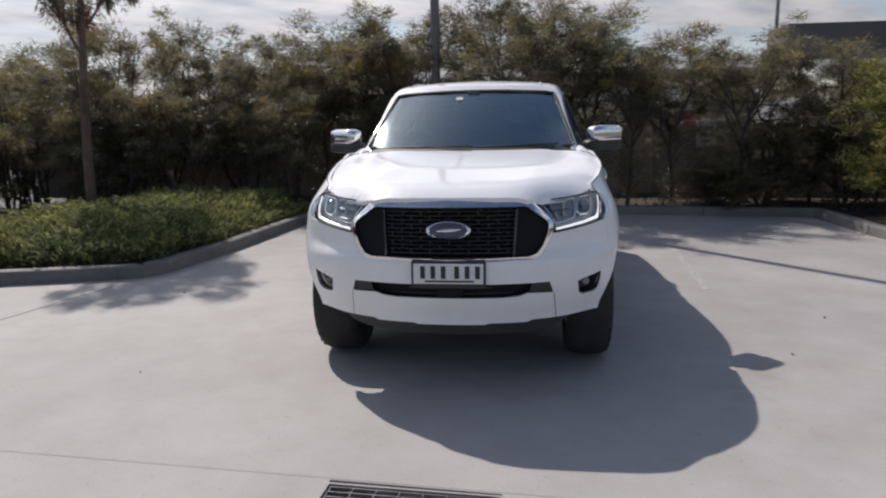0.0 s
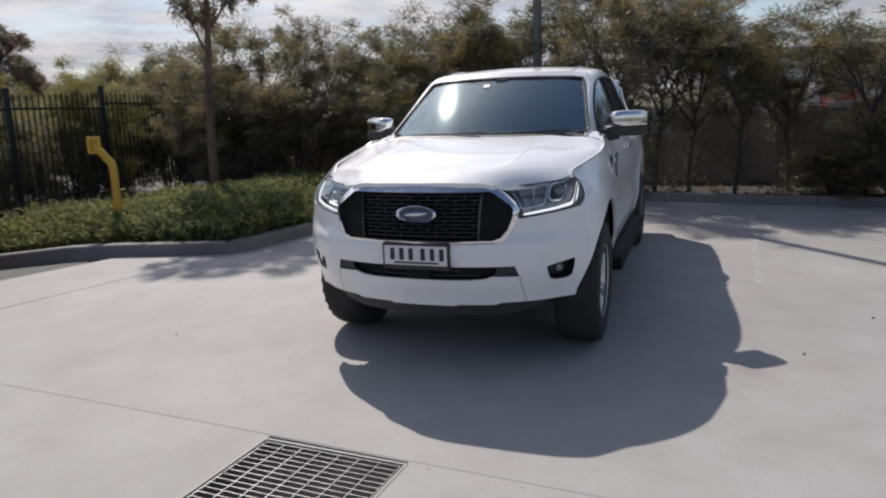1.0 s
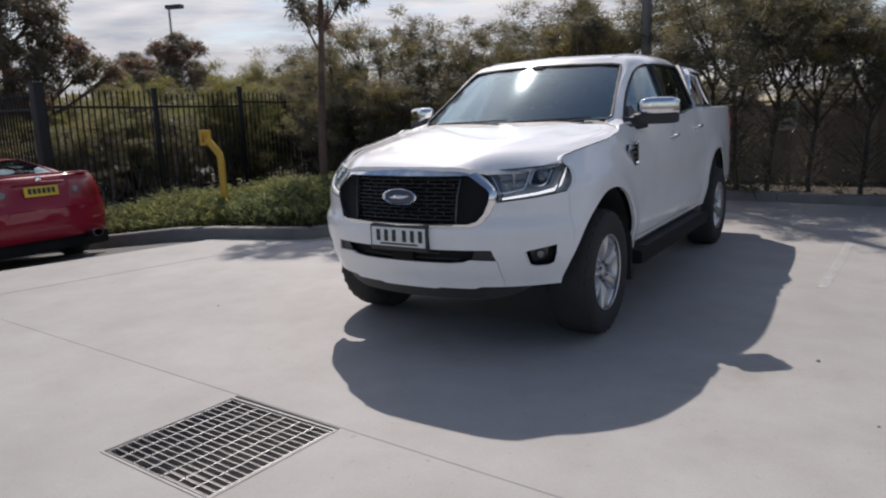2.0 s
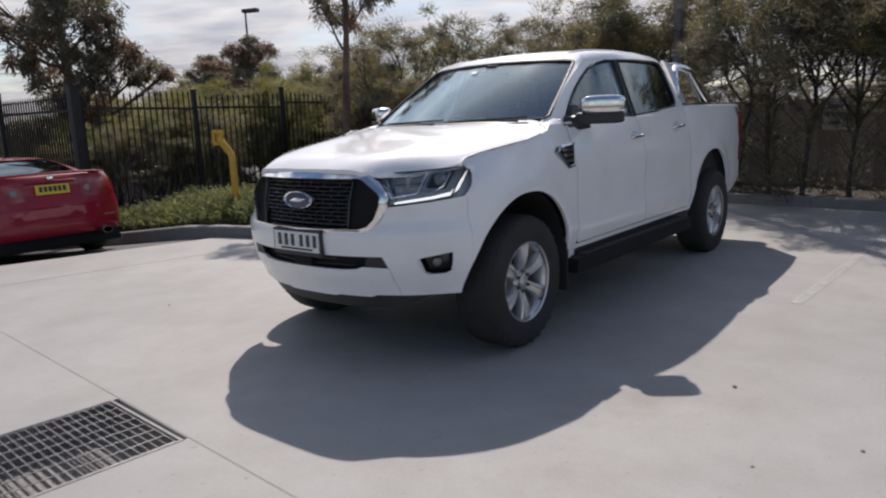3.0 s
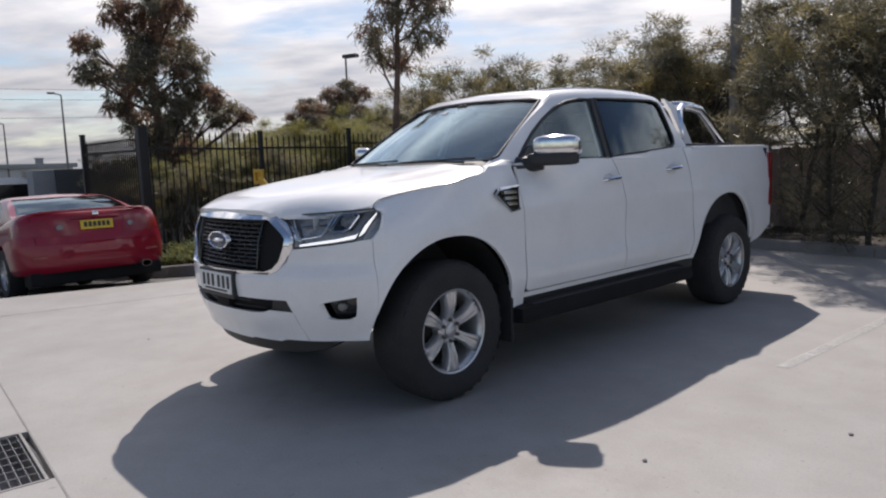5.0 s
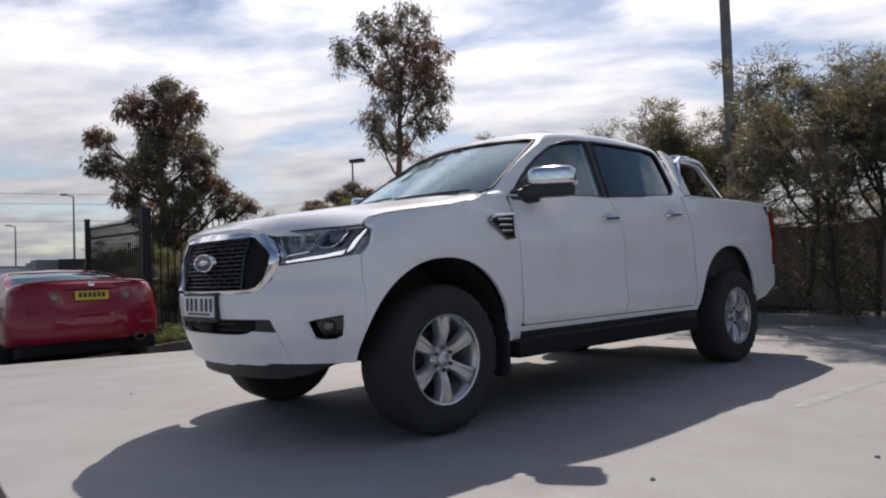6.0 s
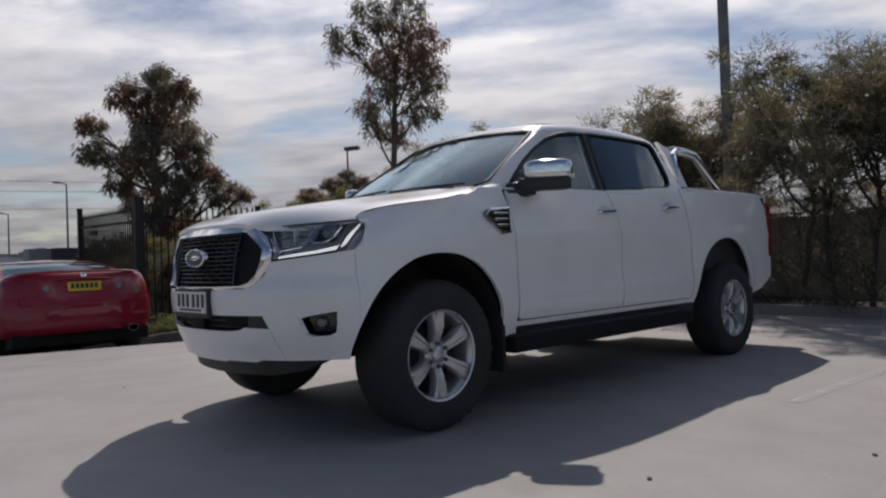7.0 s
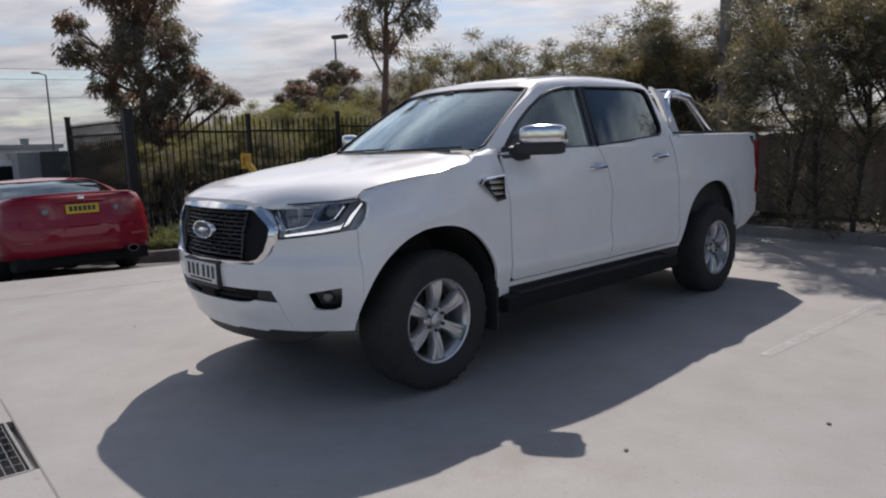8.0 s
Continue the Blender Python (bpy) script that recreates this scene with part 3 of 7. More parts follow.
# ---- shrubs and trees ----
def shrub_model(seed, height, leaf_mat, per_tuft, stems=4, leaf=(0.115, 0.0125), tuft=(0.27, 0.27, 0.18), label="", bare=0.0, droop=0.0, wide=1.25, tips=None):
    rng = np.random.default_rng(seed)
    tubes, twigs = [], []
    for i in range(stems):
        a = 2 * math.pi * (i + rng.uniform(-0.3, 0.3)) / stems
        lean = rng.uniform(0.3, 0.7)
        grow(rng, (0.10 * math.cos(a), 0.10 * math.sin(a), -0.12), (lean * math.cos(a), lean * math.sin(a), 1.0), height * 0.45, rng.uniform(0.03, 0.045) * height / 3, 2, (5, 6), 0.62, 0.04, tubes, twigs)
    for i in range(0 if bare else 2 * stems):
        a = rng.uniform(0, 2 * math.pi)
        grow(rng, (0.3 * math.cos(a), 0.3 * math.sin(a), rng.uniform(0.0, 0.3)), (0.9 * math.cos(a), 0.9 * math.sin(a), 0.7), height * 0.2, 0.012, 1, (2, 3), 0.6, 0.04, tubes, twigs)
    k = height / float(np.percentile([t[-1][2] for t in twigs], 92))
    reach = float(np.percentile([np.hypot(t[-1][0], t[-1][1]) for t in twigs], 92))
    q = np.array((wide / reach, wide / reach, k))

    def settle(p):
        p = p * q
        over = p[2] - 0.82 * height
        return np.array((p[0], p[1], 0.82 * height + 0.55 * over)) if over > 0 else p
    tubes = [([settle(p) for p in pts], rads) for pts, rads in tubes]
    twigs = [np.array([settle(p) for p in t]) for t in twigs]
    twigs = [t for t in twigs if t[-1][2] > bare * height]
    root = thing("shrub", label, "shrub")
    part("trunk", tube_shape(tubes, 0.003), M_STEM, root)
    spots = [t[-1] for t in twigs] + [(t[0] + t[-1]) / 2 + rng.normal(size=3) * 0.08 for t in twigs[::2]]
    # Every third high tuft takes the yellowish leaf, painting sun on the crown.
    paler = [p for i, p in enumerate(spots) if tips and p[2] > 0.6 * height and i % 3 == 0]
    main_spots = [p for i, p in enumerate(spots) if not (tips and p[2] > 0.6 * height and i % 3 == 0)]
    c, w = clumps_at(rng, main_spots, per_tuft, tuft, droop)
    part("crown", quads_mesh("crown", leaf_quads(rng, c, w, *leaf, needle=tips is not None), leaf_mat), None, root)
    if paler:
        c, w = clumps_at(rng, paler, per_tuft, tuft, droop)
        part("new_growth", quads_mesh("new_growth", leaf_quads(rng, c, w, *leaf, needle=True), tips), None, root, "yellowish tufts coloured as sunlit tops")
    return root


def wattle_model(seed, height, label, wide):
    """A small wattle: thin leaning trunks, a fork at half height, an open feathery crown."""
    rng = np.random.default_rng(seed)
    tubes, twigs, low = [], [], []
    foot = np.array((0.0, 0.0, -0.12))
    fork = np.array((rng.uniform(-0.14, 0.14), rng.uniform(-0.14, 0.14), height * 0.46))
    way = [foot + (fork - foot) * f + rng.normal(size=3) * 0.022 * (0 < f < 1) for f in (0, 0.2, 0.4, 0.6, 0.8, 1)]
    tubes.append((way, [0.040 - 0.012 * i / 5 for i in range(6)]))
    for i in range(6):
        b = 2 * math.pi * (i + rng.uniform(-0.25, 0.25)) / 6
        lean = rng.uniform(0.7, 1.3)
        grow(rng, way[-1 - (i % 3 == 2)], (lean * math.cos(b), lean * math.sin(b), 0.95), height * 0.30, 0.024, 2, (3, 4), 0.5, 0.05, tubes, twigs)
    for i in range(26):  # thin shoots low on the trunk and from the soil
        b = rng.uniform(0, 2 * math.pi)
        z0 = rng.uniform(-0.05, 0.4) * height
        p0 = np.array((math.cos(b), math.sin(b), 0.0)) * (0.03 if z0 > 0.1 else rng.uniform(0.1, 0.6)) + np.array((0, 0, max(z0, -0.05)))
        grow(rng, p0, (0.8 * math.cos(b), 0.8 * math.sin(b), 0.8), rng.uniform(0.35, 0.7), 0.008, 0, (1, 1), 0.5, 0.02, tubes, low)
    top = float(np.percentile([t[-1][2] for t in twigs], 90))
    reach = float(np.percentile([np.hypot(t[-1][0], t[-1][1]) for t in twigs], 90))
    fz = height * 0.46

    def settle(p):
        up = max(p[2] - fz, 0.0) / (top - fz)
        up = up if up < 0.85 else 0.85 + 0.5 * (up - 0.85)
        f = 1 + (wide / reach - 1) * min(1.0, up * 2.5)
        return np.array((p[0] * f, p[1] * f, min(p[2], fz) + up * (height - fz)))
    tubes = [([settle(p) for p in pts], rads) for pts, rads in tubes]
    twigs = [np.array([settle(p) for p in t]) for t in twigs]
    root = thing("shrub", label, "shrub")
    part("trunk", tube_shape(tubes, 0.003), M_STEM, root)
    spots = [t[-1] for t in twigs] + [(t[0] + t[-1]) / 2 + rng.normal(size=3) * 0.08 for t in twigs[::2]]
    # High tufts coloured yellowish to show the sun coming through the top.
    paler = [p for i, p in enumerate(spots) if p[2] > 0.7 * height and i % 3 == 0]
    main_spots = [p for i, p in enumerate(spots) if not (p[2] > 0.7 * height and i % 3 == 0)]
    for nm, ps, mat, lab in (("crown", main_spots, M_WATTLE, ""), ("new_growth", paler, M_WATTLESUNLIT, "yellowish tufts coloured as sunlit tops")):
        c, w = clumps_at(rng, ps, 114, (0.25, 0.25, 0.16), 0.1)
        if nm == "crown":
            c2, w2 = leaves_on(rng, low, 58, 0.085, 0.3)
            c, w = np.concatenate((c, c2)), np.concatenate((w, w2))
        part(nm, quads_mesh(nm, leaf_quads(rng, c, w, 0.115, 0.0125, needle=True), mat), None, root, lab)
    return root


def gum_model(seed, name, label, trunk_way, trunk, limbs, per_tuft, leaf, tuft, leaf_mat):
    """A gum: a leaning trunk, limbs that rise to the given lobes, drooping leaves in tufts."""
    rng = np.random.default_rng(seed)
    way = [np.array(p, float) for p in trunk_way]
    n = len(way)
    tubes = [(way, [trunk * (1.25 - 0.75 * i / (n - 1)) for i in range(n)])]
    spots = []
    for f, (x, y, z), r in limbs:
        i = min(int(f * (n - 1)), n - 2)
        a = way[i] + (way[i + 1] - way[i]) * (f * (n - 1) - i)
        b = np.array((x, y, z), float)
        out = [a + (b - a) * s + np.array((0, 0, -0.18 * np.linalg.norm(b - a) * math.sin(math.pi * s))) * (1 - s) + rng.normal(size=3) * 0.03 * r * s for s in (0, 0.25, 0.5, 0.75, 1)]
        r0 = trunk * (0.46 - 0.12 * f)
        tubes.append((out, [r0, r0 * 0.85, r0 * 0.7, r0 * 0.5, r0 * 0.35]))
        for _ in range(max(5, int(18 * r ** 1.4 / tuft[0]))):
            d = rng.normal(size=3)
            d *= rng.uniform(0.3, 1.0) ** 0.5 / np.linalg.norm(d)
            e = b + d * r * np.array((1.05, 1.05, 0.9))
            s = out[int(rng.integers(2, 5))]
            mid = (s + e) / 2 + rng.normal(size=3) * 0.08 * r
            tubes.append(([s, mid, e], [r0 * 0.3, r0 * 0.2, r0 * 0.1]))
            spots.append(e)
    root = thing(name, label, "tree")
    part("trunk", tube_shape(tubes, 0.002, 7), M_GUMBARK, root)
    red = [p for p in spots if noise.noise(Vector(p) * 1.1 + Vector((seed, 0, 0))) > 0.16]
    main_spots = [p for p in spots if noise.noise(Vector(p) * 1.1 + Vector((seed, 0, 0))) <= 0.16]
    c, w = clumps_at(rng, main_spots, per_tuft, tuft, 1.2)
    part("crown", quads_mesh("crown", leaf_quads(rng, c, w, *leaf), leaf_mat), None, root)
    if red:
        c, w = clumps_at(rng, red, per_tuft, tuft, 1.2)
        part("new_growth", quads_mesh("new_growth", leaf_quads(rng, c, w, *leaf), M_GUMTIP), None, root, "reddish young leaves")
    return root


def build_planting():
    label = "brownish-olive fine-leaved wattle shrub with yellowish tips in the hedge"
    pale_label = "pale olive feathery shrub behind the steel fence"
    models = [shrub_model(21 + i, 3.2, M_WATTLE, 150 if i < 2 else 175, stems=5 if i < 2 else 3, label=label, bare=(0.0, 0.0, 0.52, 0.36)[i], wide=1.4, tips=M_WATTLESUNLIT) for i in range(4)]
    models.append(shrub_model(33, 3.2, M_OLIVE, 200, stems=5, label=pale_label, wide=1.35, tips=M_PALELEAF))
    models += [wattle_model(71 + i, 3.2, label, 1.3) for i in range(3)]
    spots = [  # x, y, height, model, turn
        (-4.75, 8.2, 2.75, 3, 10), (-3.8, 8.1, 2.55, 2, 70), (-2.75, 8.2, 3.1, 5, 90), (-2.1, 8.7, 2.7, 2, 0), (-0.35, 8.1, 3.25, 6, 80), (0.40, 7.0, 3.15, 5, 0), (0.82, 7.0, 3.05, 6, 120), (1.35, 7.3, 2.65, 7, 40),
        (1.98, 7.0, 2.5, 5, 185), (2.75, 7.5, 2.4, 6, 300), (3.65, 7.0, 2.6, 7, 150), (4.2, 7.7, 2.3, 5, 80), (4.9, 7.5, 2.3, 6, 30), (-1.75, 7.95, 3.05, 7, 15), (-2.4, 7.9, 2.8, 6, 140), (-3.3, 8.4, 2.75, 7, 200), (4.1, 7.2, 1.35, 0, 210), (5.9, 7.5, 2.4, 5, 250), (7.4, 7.4, 2.1, 2, 180), (9.0, 7.8, 2.0, 2, 90),
        (-6.1, 7.7, 3.35, 3, 100), (-7.4, 8.3, 3.45, 2, 260), (-8.9, 8.6, 3.3, 3, 20), (-6.95, 7.4, 2.3, 1, 320), (-6.3, 6.8, 1.9, 1, 140),
        (-11.2, 7.6, 2.7, 4, 40), (-12.4, 9.6, 3.2, 4, 140), (-11.5, 4.9, 2.1, 4, 330), (-13.0, 6.4, 2.5, 4, 220), (-12.0, 3.2, 1.9, 4, 75), (-14.6, 8.4, 2.9, 4, 190), (-10.9, 9.9, 3.2, 1, 300), (-13.4, 4.0, 1.9, 1, 15),
        (-12.2, 12.2, 3.3, 4, 200), (-15.4, 11.6, 3.0, 4, 20), (-10.75, 3.2, 1.7, 1, 200), (-11.3, 5.9, 2.2, 0, 30), (-16.4, 6.6, 2.4, 4, 110), (-18, 9.5, 2.9, 4, 300),
        (5.2, 7.0, 1.3, 0, 45), (3.3, 6.95, 0.6, 0, 80),
        (-5.2, 10.6, 2.6, 0, 60), (-3.6, 10.4, 2.5, 1, 240), (-2.4, 10.5, 1.9, 0, 300), (-0.7, 10.7, 1.8, 3, 5), (0.7, 10.9, 1.7, 3, 120), (2.3, 10.8, 1.6, 3, 250), (-15.0, 4.0, 2.3, 1, 250), (-15.2, 5.0, 2.6, 4, 60), (-14.7, 5.6, 2.3, 1, 160), (-3.9, 7.1, 1.9, 3, 18), (-5.3, 7.0, 2.0, 2, 190), (6.3, 7.0, 1.4, 1, 77)]
    used = set()
    for x, y, h, i, turn in spots:
        k = h / 3.2
        m = pose(x, y, bed_height(x, y) if x > -10 else -0.45, 0, 0, turn)
        if i in used:
            ob = copy_thing(models[i], m)
        else:
            ob = models[i]
            ob.matrix_basis = m
            used.add(i)
        ob.scale = (0.55 + 0.45 * k, 0.55 + 0.45 * k, k)
        tagged(ob, pale_label if i == 4 else label, "shrub", "hedge shrubs")
    rng = np.random.default_rng(83)
    tubes, ends = [], []
    for i in range(7):
        a = 2 * math.pi * i / 7
        grow(rng, (0.05 * math.cos(a), 0.05 * math.sin(a), -0.05), (0.6 * math.cos(a), 0.6 * math.sin(a), 1.0), 0.75, 0.014, 2, (2, 3), 0.45, 0.05, tubes, ends)
    dry = thing("shrub", "bare pale-branched dry shrub behind the steel fence", "shrub", at=(-10.0, 3.8, -0.42))
    part("branches", tube_shape(tubes, 0.001), M_DRYWOOD, dry)
    for x, y, turn in ((-9.7, 2.9, 80), (-10.3, 5.2, 200), (-10.5, 6.5, 310)):
        tagged(copy_thing(dry, pose(x, y, -0.42, 0, 0, turn)), "bare pale-branched dry shrub behind the steel fence", "shrub", "dry shrubs")
    tagged(dry, "bare pale-branched dry shrub behind the steel fence", "shrub", "dry shrubs")
    pale = shrub_model(51, 2.0, M_PALELEAF, 110, stems=5, leaf=(0.075, 0.022), tuft=(0.2, 0.2, 0.14), label="pale yellow-green leafy shrub beside the kerb", wide=0.8)
    pale.matrix_basis = pose(5.45, 5.75, 0.05, 0, 0, 30)
    crown = [(-0.20, 4.96, 0.37, 0.1), (0.36, 4.89, 0.47, -0.15), (0.67, 4.48, 0.41, 0.2), (-0.63, 4.43, 0.33, -0.2), (-0.07, 4.30, 0.40, 0.3), (0.46, 4.04, 0.42, -0.3), (0.80, 3.93, 0.29, 0.15), (-0.34, 3.45, 0.24, 0.2), (0.05, 3.62, 0.30, -0.35), (0.59, 3.44, 0.35, 0.1), (0.12, 3.02, 0.27, 0.25), (-0.22, 3.05, 0.20, -0.1)]
    limbs = [(min(0.95, max(0.5, (z - 1.2) / 3.6)), (0.68 * u - 0.73 * v, 0.73 * u + 0.68 * v, z), r) for u, z, r, v in crown]
    gum = gum_model(61, "gum_tree", "slender young gum tree with drooping brownish leaves", [(0, 0, -0.2), (0.02, 0, 1.0), (0.05, 0.04, 2.0), (0.08, 0.08, 2.7), (0.10, 0.10, 3.4), (0.14, 0.14, 4.3)], 0.062, limbs, 44, (0.12, 0.018), (0.15, 0.15, 0.17), M_GUM)
    gum.matrix_basis = pose(-5.88, 5.12, 0.05, 0, 0, 0)
    crown = [(0.18, 5.69, 0.50, 0.2), (0.77, 5.30, 0.48, -0.3), (-0.47, 5.34, 0.50, -0.2), (0.10, 4.75, 0.76, 0.4), (0.95, 4.36, 0.46, 0.2), (-1.62, 4.70, 0.31, 0.1), (-1.40, 4.03, 0.37, -0.2), (-0.72, 3.98, 0.50, 0.4), (0.23, 3.74, 0.76, -0.4), (1.04, 3.57, 0.40, 0.3), (-0.91, 3.27, 0.37, 0.2), (0.79, 2.79, 0.56, -0.3), (1.68, 2.93, 0.37, 0.2), (2.28, 2.81, 0.20, 0.0), (-0.28, 2.68, 0.58, 0.3), (1.58, 3.33, 0.23, -0.2), (0.29, 2.17, 0.55, 0.2)]
    limbs = [(min(0.92, max(0.35, (z - 1.0) / 4.8)), (0.68 * u - 0.73 * v, 0.73 * u + 0.68 * v, z), r) for u, z, r, v in crown]
    big = gum_model(64, "gum_tree", "broad dark gum tree with reddish leaf tips behind the fence", [(0, 0, -0.3), (0.04, 0.05, 0.9), (-0.05, 0.1, 1.9), (0, 0.1, 2.9), (0.05, 0, 3.9), (0, 0.05, 4.9)], 0.13, limbs, 64, (0.16, 0.030), (0.23, 0.23, 0.21), M_GUM)
    big.matrix_basis = pose(-14.2, 4.3, -0.25, 0, 0, 0)
    for x, y, h, wide, turn in ((-31.3, 22, 6.9, 1.3, 0), (-35.2, 22.5, 6.2, 1.6, 100), (-28.9, 22, 4.7, 0.9, 200), (-39.5, 23, 4.8, 1.4, 30), (-24, 28, 4.2, 1.0, 300)):
        o = copy_thing(big, pose(x, y, -0.3, 0, 0, turn))
        o.scale = (wide * h / 6.4, wide * h / 6.4, h / 6.4)
        tagged(o, "distant dark gum tree beyond the shrubs", "tree", "distant trees")


# ---- fences ----
def fence_panel(parent, a, b, high, gap=0.15):
    """Round pickets with spear tops on two rails between a and b."""
    d = b - a
    run = d.length
    n = max(2, round(run / gap))
    turn = math.degrees(math.atan2(d.y, d.x))
    rail = Shape().box((0.02, -0.02, -0.02), (run - 0.02, 0.02, 0.02)).mesh("rail", M_FENCE)
    for h in (high - 0.24, 0.22):
        o = part("rail", rail, None, parent)
        o.matrix_basis = pose(a.x, a.y, a.z + h, 0, 0, turn)
    picket = Shape().lathe([(0.0, 0.06), (0.014, 0.06), (0.014, high - 0.09), (0.021, high - 0.075), (0.013, high - 0.05), (0.0, high + 0.01)], 8).mesh("picket", M_FENCE)
    for i in range(1, n):
        p = a + d * (i / n)
        part("picket", picket, None, parent).location = p


def build_steel_fence():
    f = thing("steel_fence", "black powder-coated steel picket fence with spear tops", "fence")
    posts = [Vector(p) for p in ((-10.75, 1.62, -0.25), (-8.6, 1.92, -0.22), (-9.5, 4.6, -0.1), (-9.95, 7.1, 0), (-10.3, 9.6, 0))]
    for i, p in enumerate(posts):
        w = 0.075 if i == 1 else 0.04
        s = Shape().bbox((-w, -w, 0), (w, w, 2.26 if i < 2 else 2.13), 0.008).bbox((-w - 0.006, -w - 0.006, 2.25 if i < 2 else 2.12), (w + 0.006, w + 0.006, 2.28 if i < 2 else 2.15), 0.006)
        part("post", s, M_FENCE, f).location = p
    for a, b in zip(posts, posts[1:]):
        fence_panel(f, a, b, 2.15 if a.z < -0.15 else 2.05, 0.075 if a is posts[0] else 0.15)


def build_paling_fence():
    f = thing("timber_fence", "brown weathered timber paling fence behind the shrubs", "fence")
    rng = random.Random(5)
    meshes = []
    for h in (1.29, 1.31, 1.335):
        meshes.append(Shape().bbox((0, 0, 0), (0.165, 0.018, h), 0.003).mesh("paling", M_PALING))
    for i in range(150):
        o = part("paling", rng.choice(meshes), None, f)
        o.location = (-9.6 + i * 0.15, 9.03 + 0.02 * (i % 2), 0.02)
    rail = Shape().box((-9.6, 9.075, 0), (12.9, 9.12, 0.08)).mesh("rail", M_PALING)
    for z in (0.3, 1.15):
        part("rail", rail, None, f).location = (0, 0, z)
    cap = Shape().bbox((-9.6, 9.02, 1.355), (12.9, 9.11, 1.385), 0.006)
    part("capping", cap, M_PALING, f, "grey weathered capping rail")


def build_fence_sign(x, y):
    g = thing("fence_sign", "faded white notice board with unreadable dark lines on the fence", "sign", at=(x, y, 1.14), group="fence signs")
    part("board", Shape().bbox((-0.17, -0.012, -0.24), (0.17, 0.012, 0.24), 0.004), M_SIGN, g)
    for i, (w, h) in enumerate(((0.11, 0.03), (0.12, 0.035), (0.07, 0.03))):
        part("text_bar", Shape().box((-w, -0.016, 0.11 - i * 0.12 - h), (w, -0.012, 0.11 - i * 0.12 + h)), M_INK, g, "row of unreadable writing")


def build_bollard():
    g = thing("yellow_post", "yellow bent steel card-reader post standing in the groundcover", "post", at=(-5.18, 2.35, 0))
    pole = Shape().tube([(0, 0, -0.1), (0, 0, 0.3), (0.0, 0, 0.88), (-0.02, 0, 0.95), (-0.16, -0.04, 1.12), (-0.18, -0.045, 1.15)], [0.047] * 6, 12)
    part("stem", pole, M_YELLOW, g)
    m = pose(-0.19, -0.06, 1.17, 0, 0, 28) @ Matrix.Diagonal((0.72, 0.5, 0.92, 1))
    head = Shape()
    for lo, hi in (((-0.10, -0.05, -0.11), (-0.055, 0.05, 0.11)), ((0.055, -0.05, -0.11), (0.10, 0.05, 0.11)), ((-0.055, -0.05, 0.06), (0.055, 0.05, 0.11)), ((-0.055, -0.05, -0.11), (0.055, 0.05, -0.06)), ((-0.055, 0.02, -0.06), (0.055, 0.05, 0.06))):
        head.bbox(lo, hi, 0.004, m)
    part("head", head, M_YELLOW, g, "square yellow housing with a recessed opening")


def build_utility_pole():
    g = thing("utility_pole", "tall grey weathered utility pole rising from the hedge", "pole", at=(-1.12, 7.6, 0))
    part("shaft", Shape().tube([(0, 0, -0.2), (0, 0, 4), (0, 0, 9.5)], [0.08, 0.074, 0.06], 16), M_POLE, g)


def build_street_lamp(x, y, high, turn, flat, r=0.06):
    g = thing("street_lamp", "grey steel street lamp against the sky", "street lamp", at=(x, y, -0.3), group="street lamps", turn=turn)
    part("pole", Shape().tube([(0, 0, 0), (0, 0, high * 0.6), (0, 0, high)], [r, r * 0.8, r * 0.55], 10), M_POLE, g)
    if flat:
        part("head", Shape().bbox((-0.15, -0.22, high - 0.08), (0.95, 0.22, high + 0.16), 0.06), M_DARKSTEEL, g, "flat dark lamp head")
    else:
        part("arm", Shape().tube([(0, 0, high - 0.02), (-0.2, 0, high + 0.05), (-0.4, 0, high + 0.08)], r * 0.5, 8), M_POLE, g)
        part("head", Shape().bbox((-0.68, -0.12, high + 0.05), (-0.30, 0.12, high + 0.14), 0.03), M_DARKSTEEL, g, "slim dark lamp head")


build_ground()
build_pavement()
build_grate()
build_kerb(ISLAND[::-1], "island_kerb", "grey concrete kerb round the planted island")
build_kerb(BACK_KERB[::-1], "back_kerb", "grey concrete kerb along the hedge")
build_kerb(RIGHT_KERB[::-1], "side_kerb", "grey concrete kerb of the side bed")
build_bed("island_soil", ISLAND_BED, "dark brown soil of the island bed")
build_bed("hedge_soil", BACK_BED, "dark brown soil under the hedge")
build_bed("side_soil", RIGHT_BED, "dark brown soil of the side bed")
build_groundcover()
build_planting()
build_steel_fence()
build_paling_fence()
build_fence_sign(0.82, 8.985)
build_fence_sign(3.62, 8.985)
build_bollard()
build_utility_pole()
build_street_lamp(-36.8, 26.3, 9.0, 20, True, 0.11)
build_street_lamp(-40, 9.17, 6.1, 70, False, 0.07)
build_street_lamp(-60, 10.25, 5.8, 70, False, 0.08)


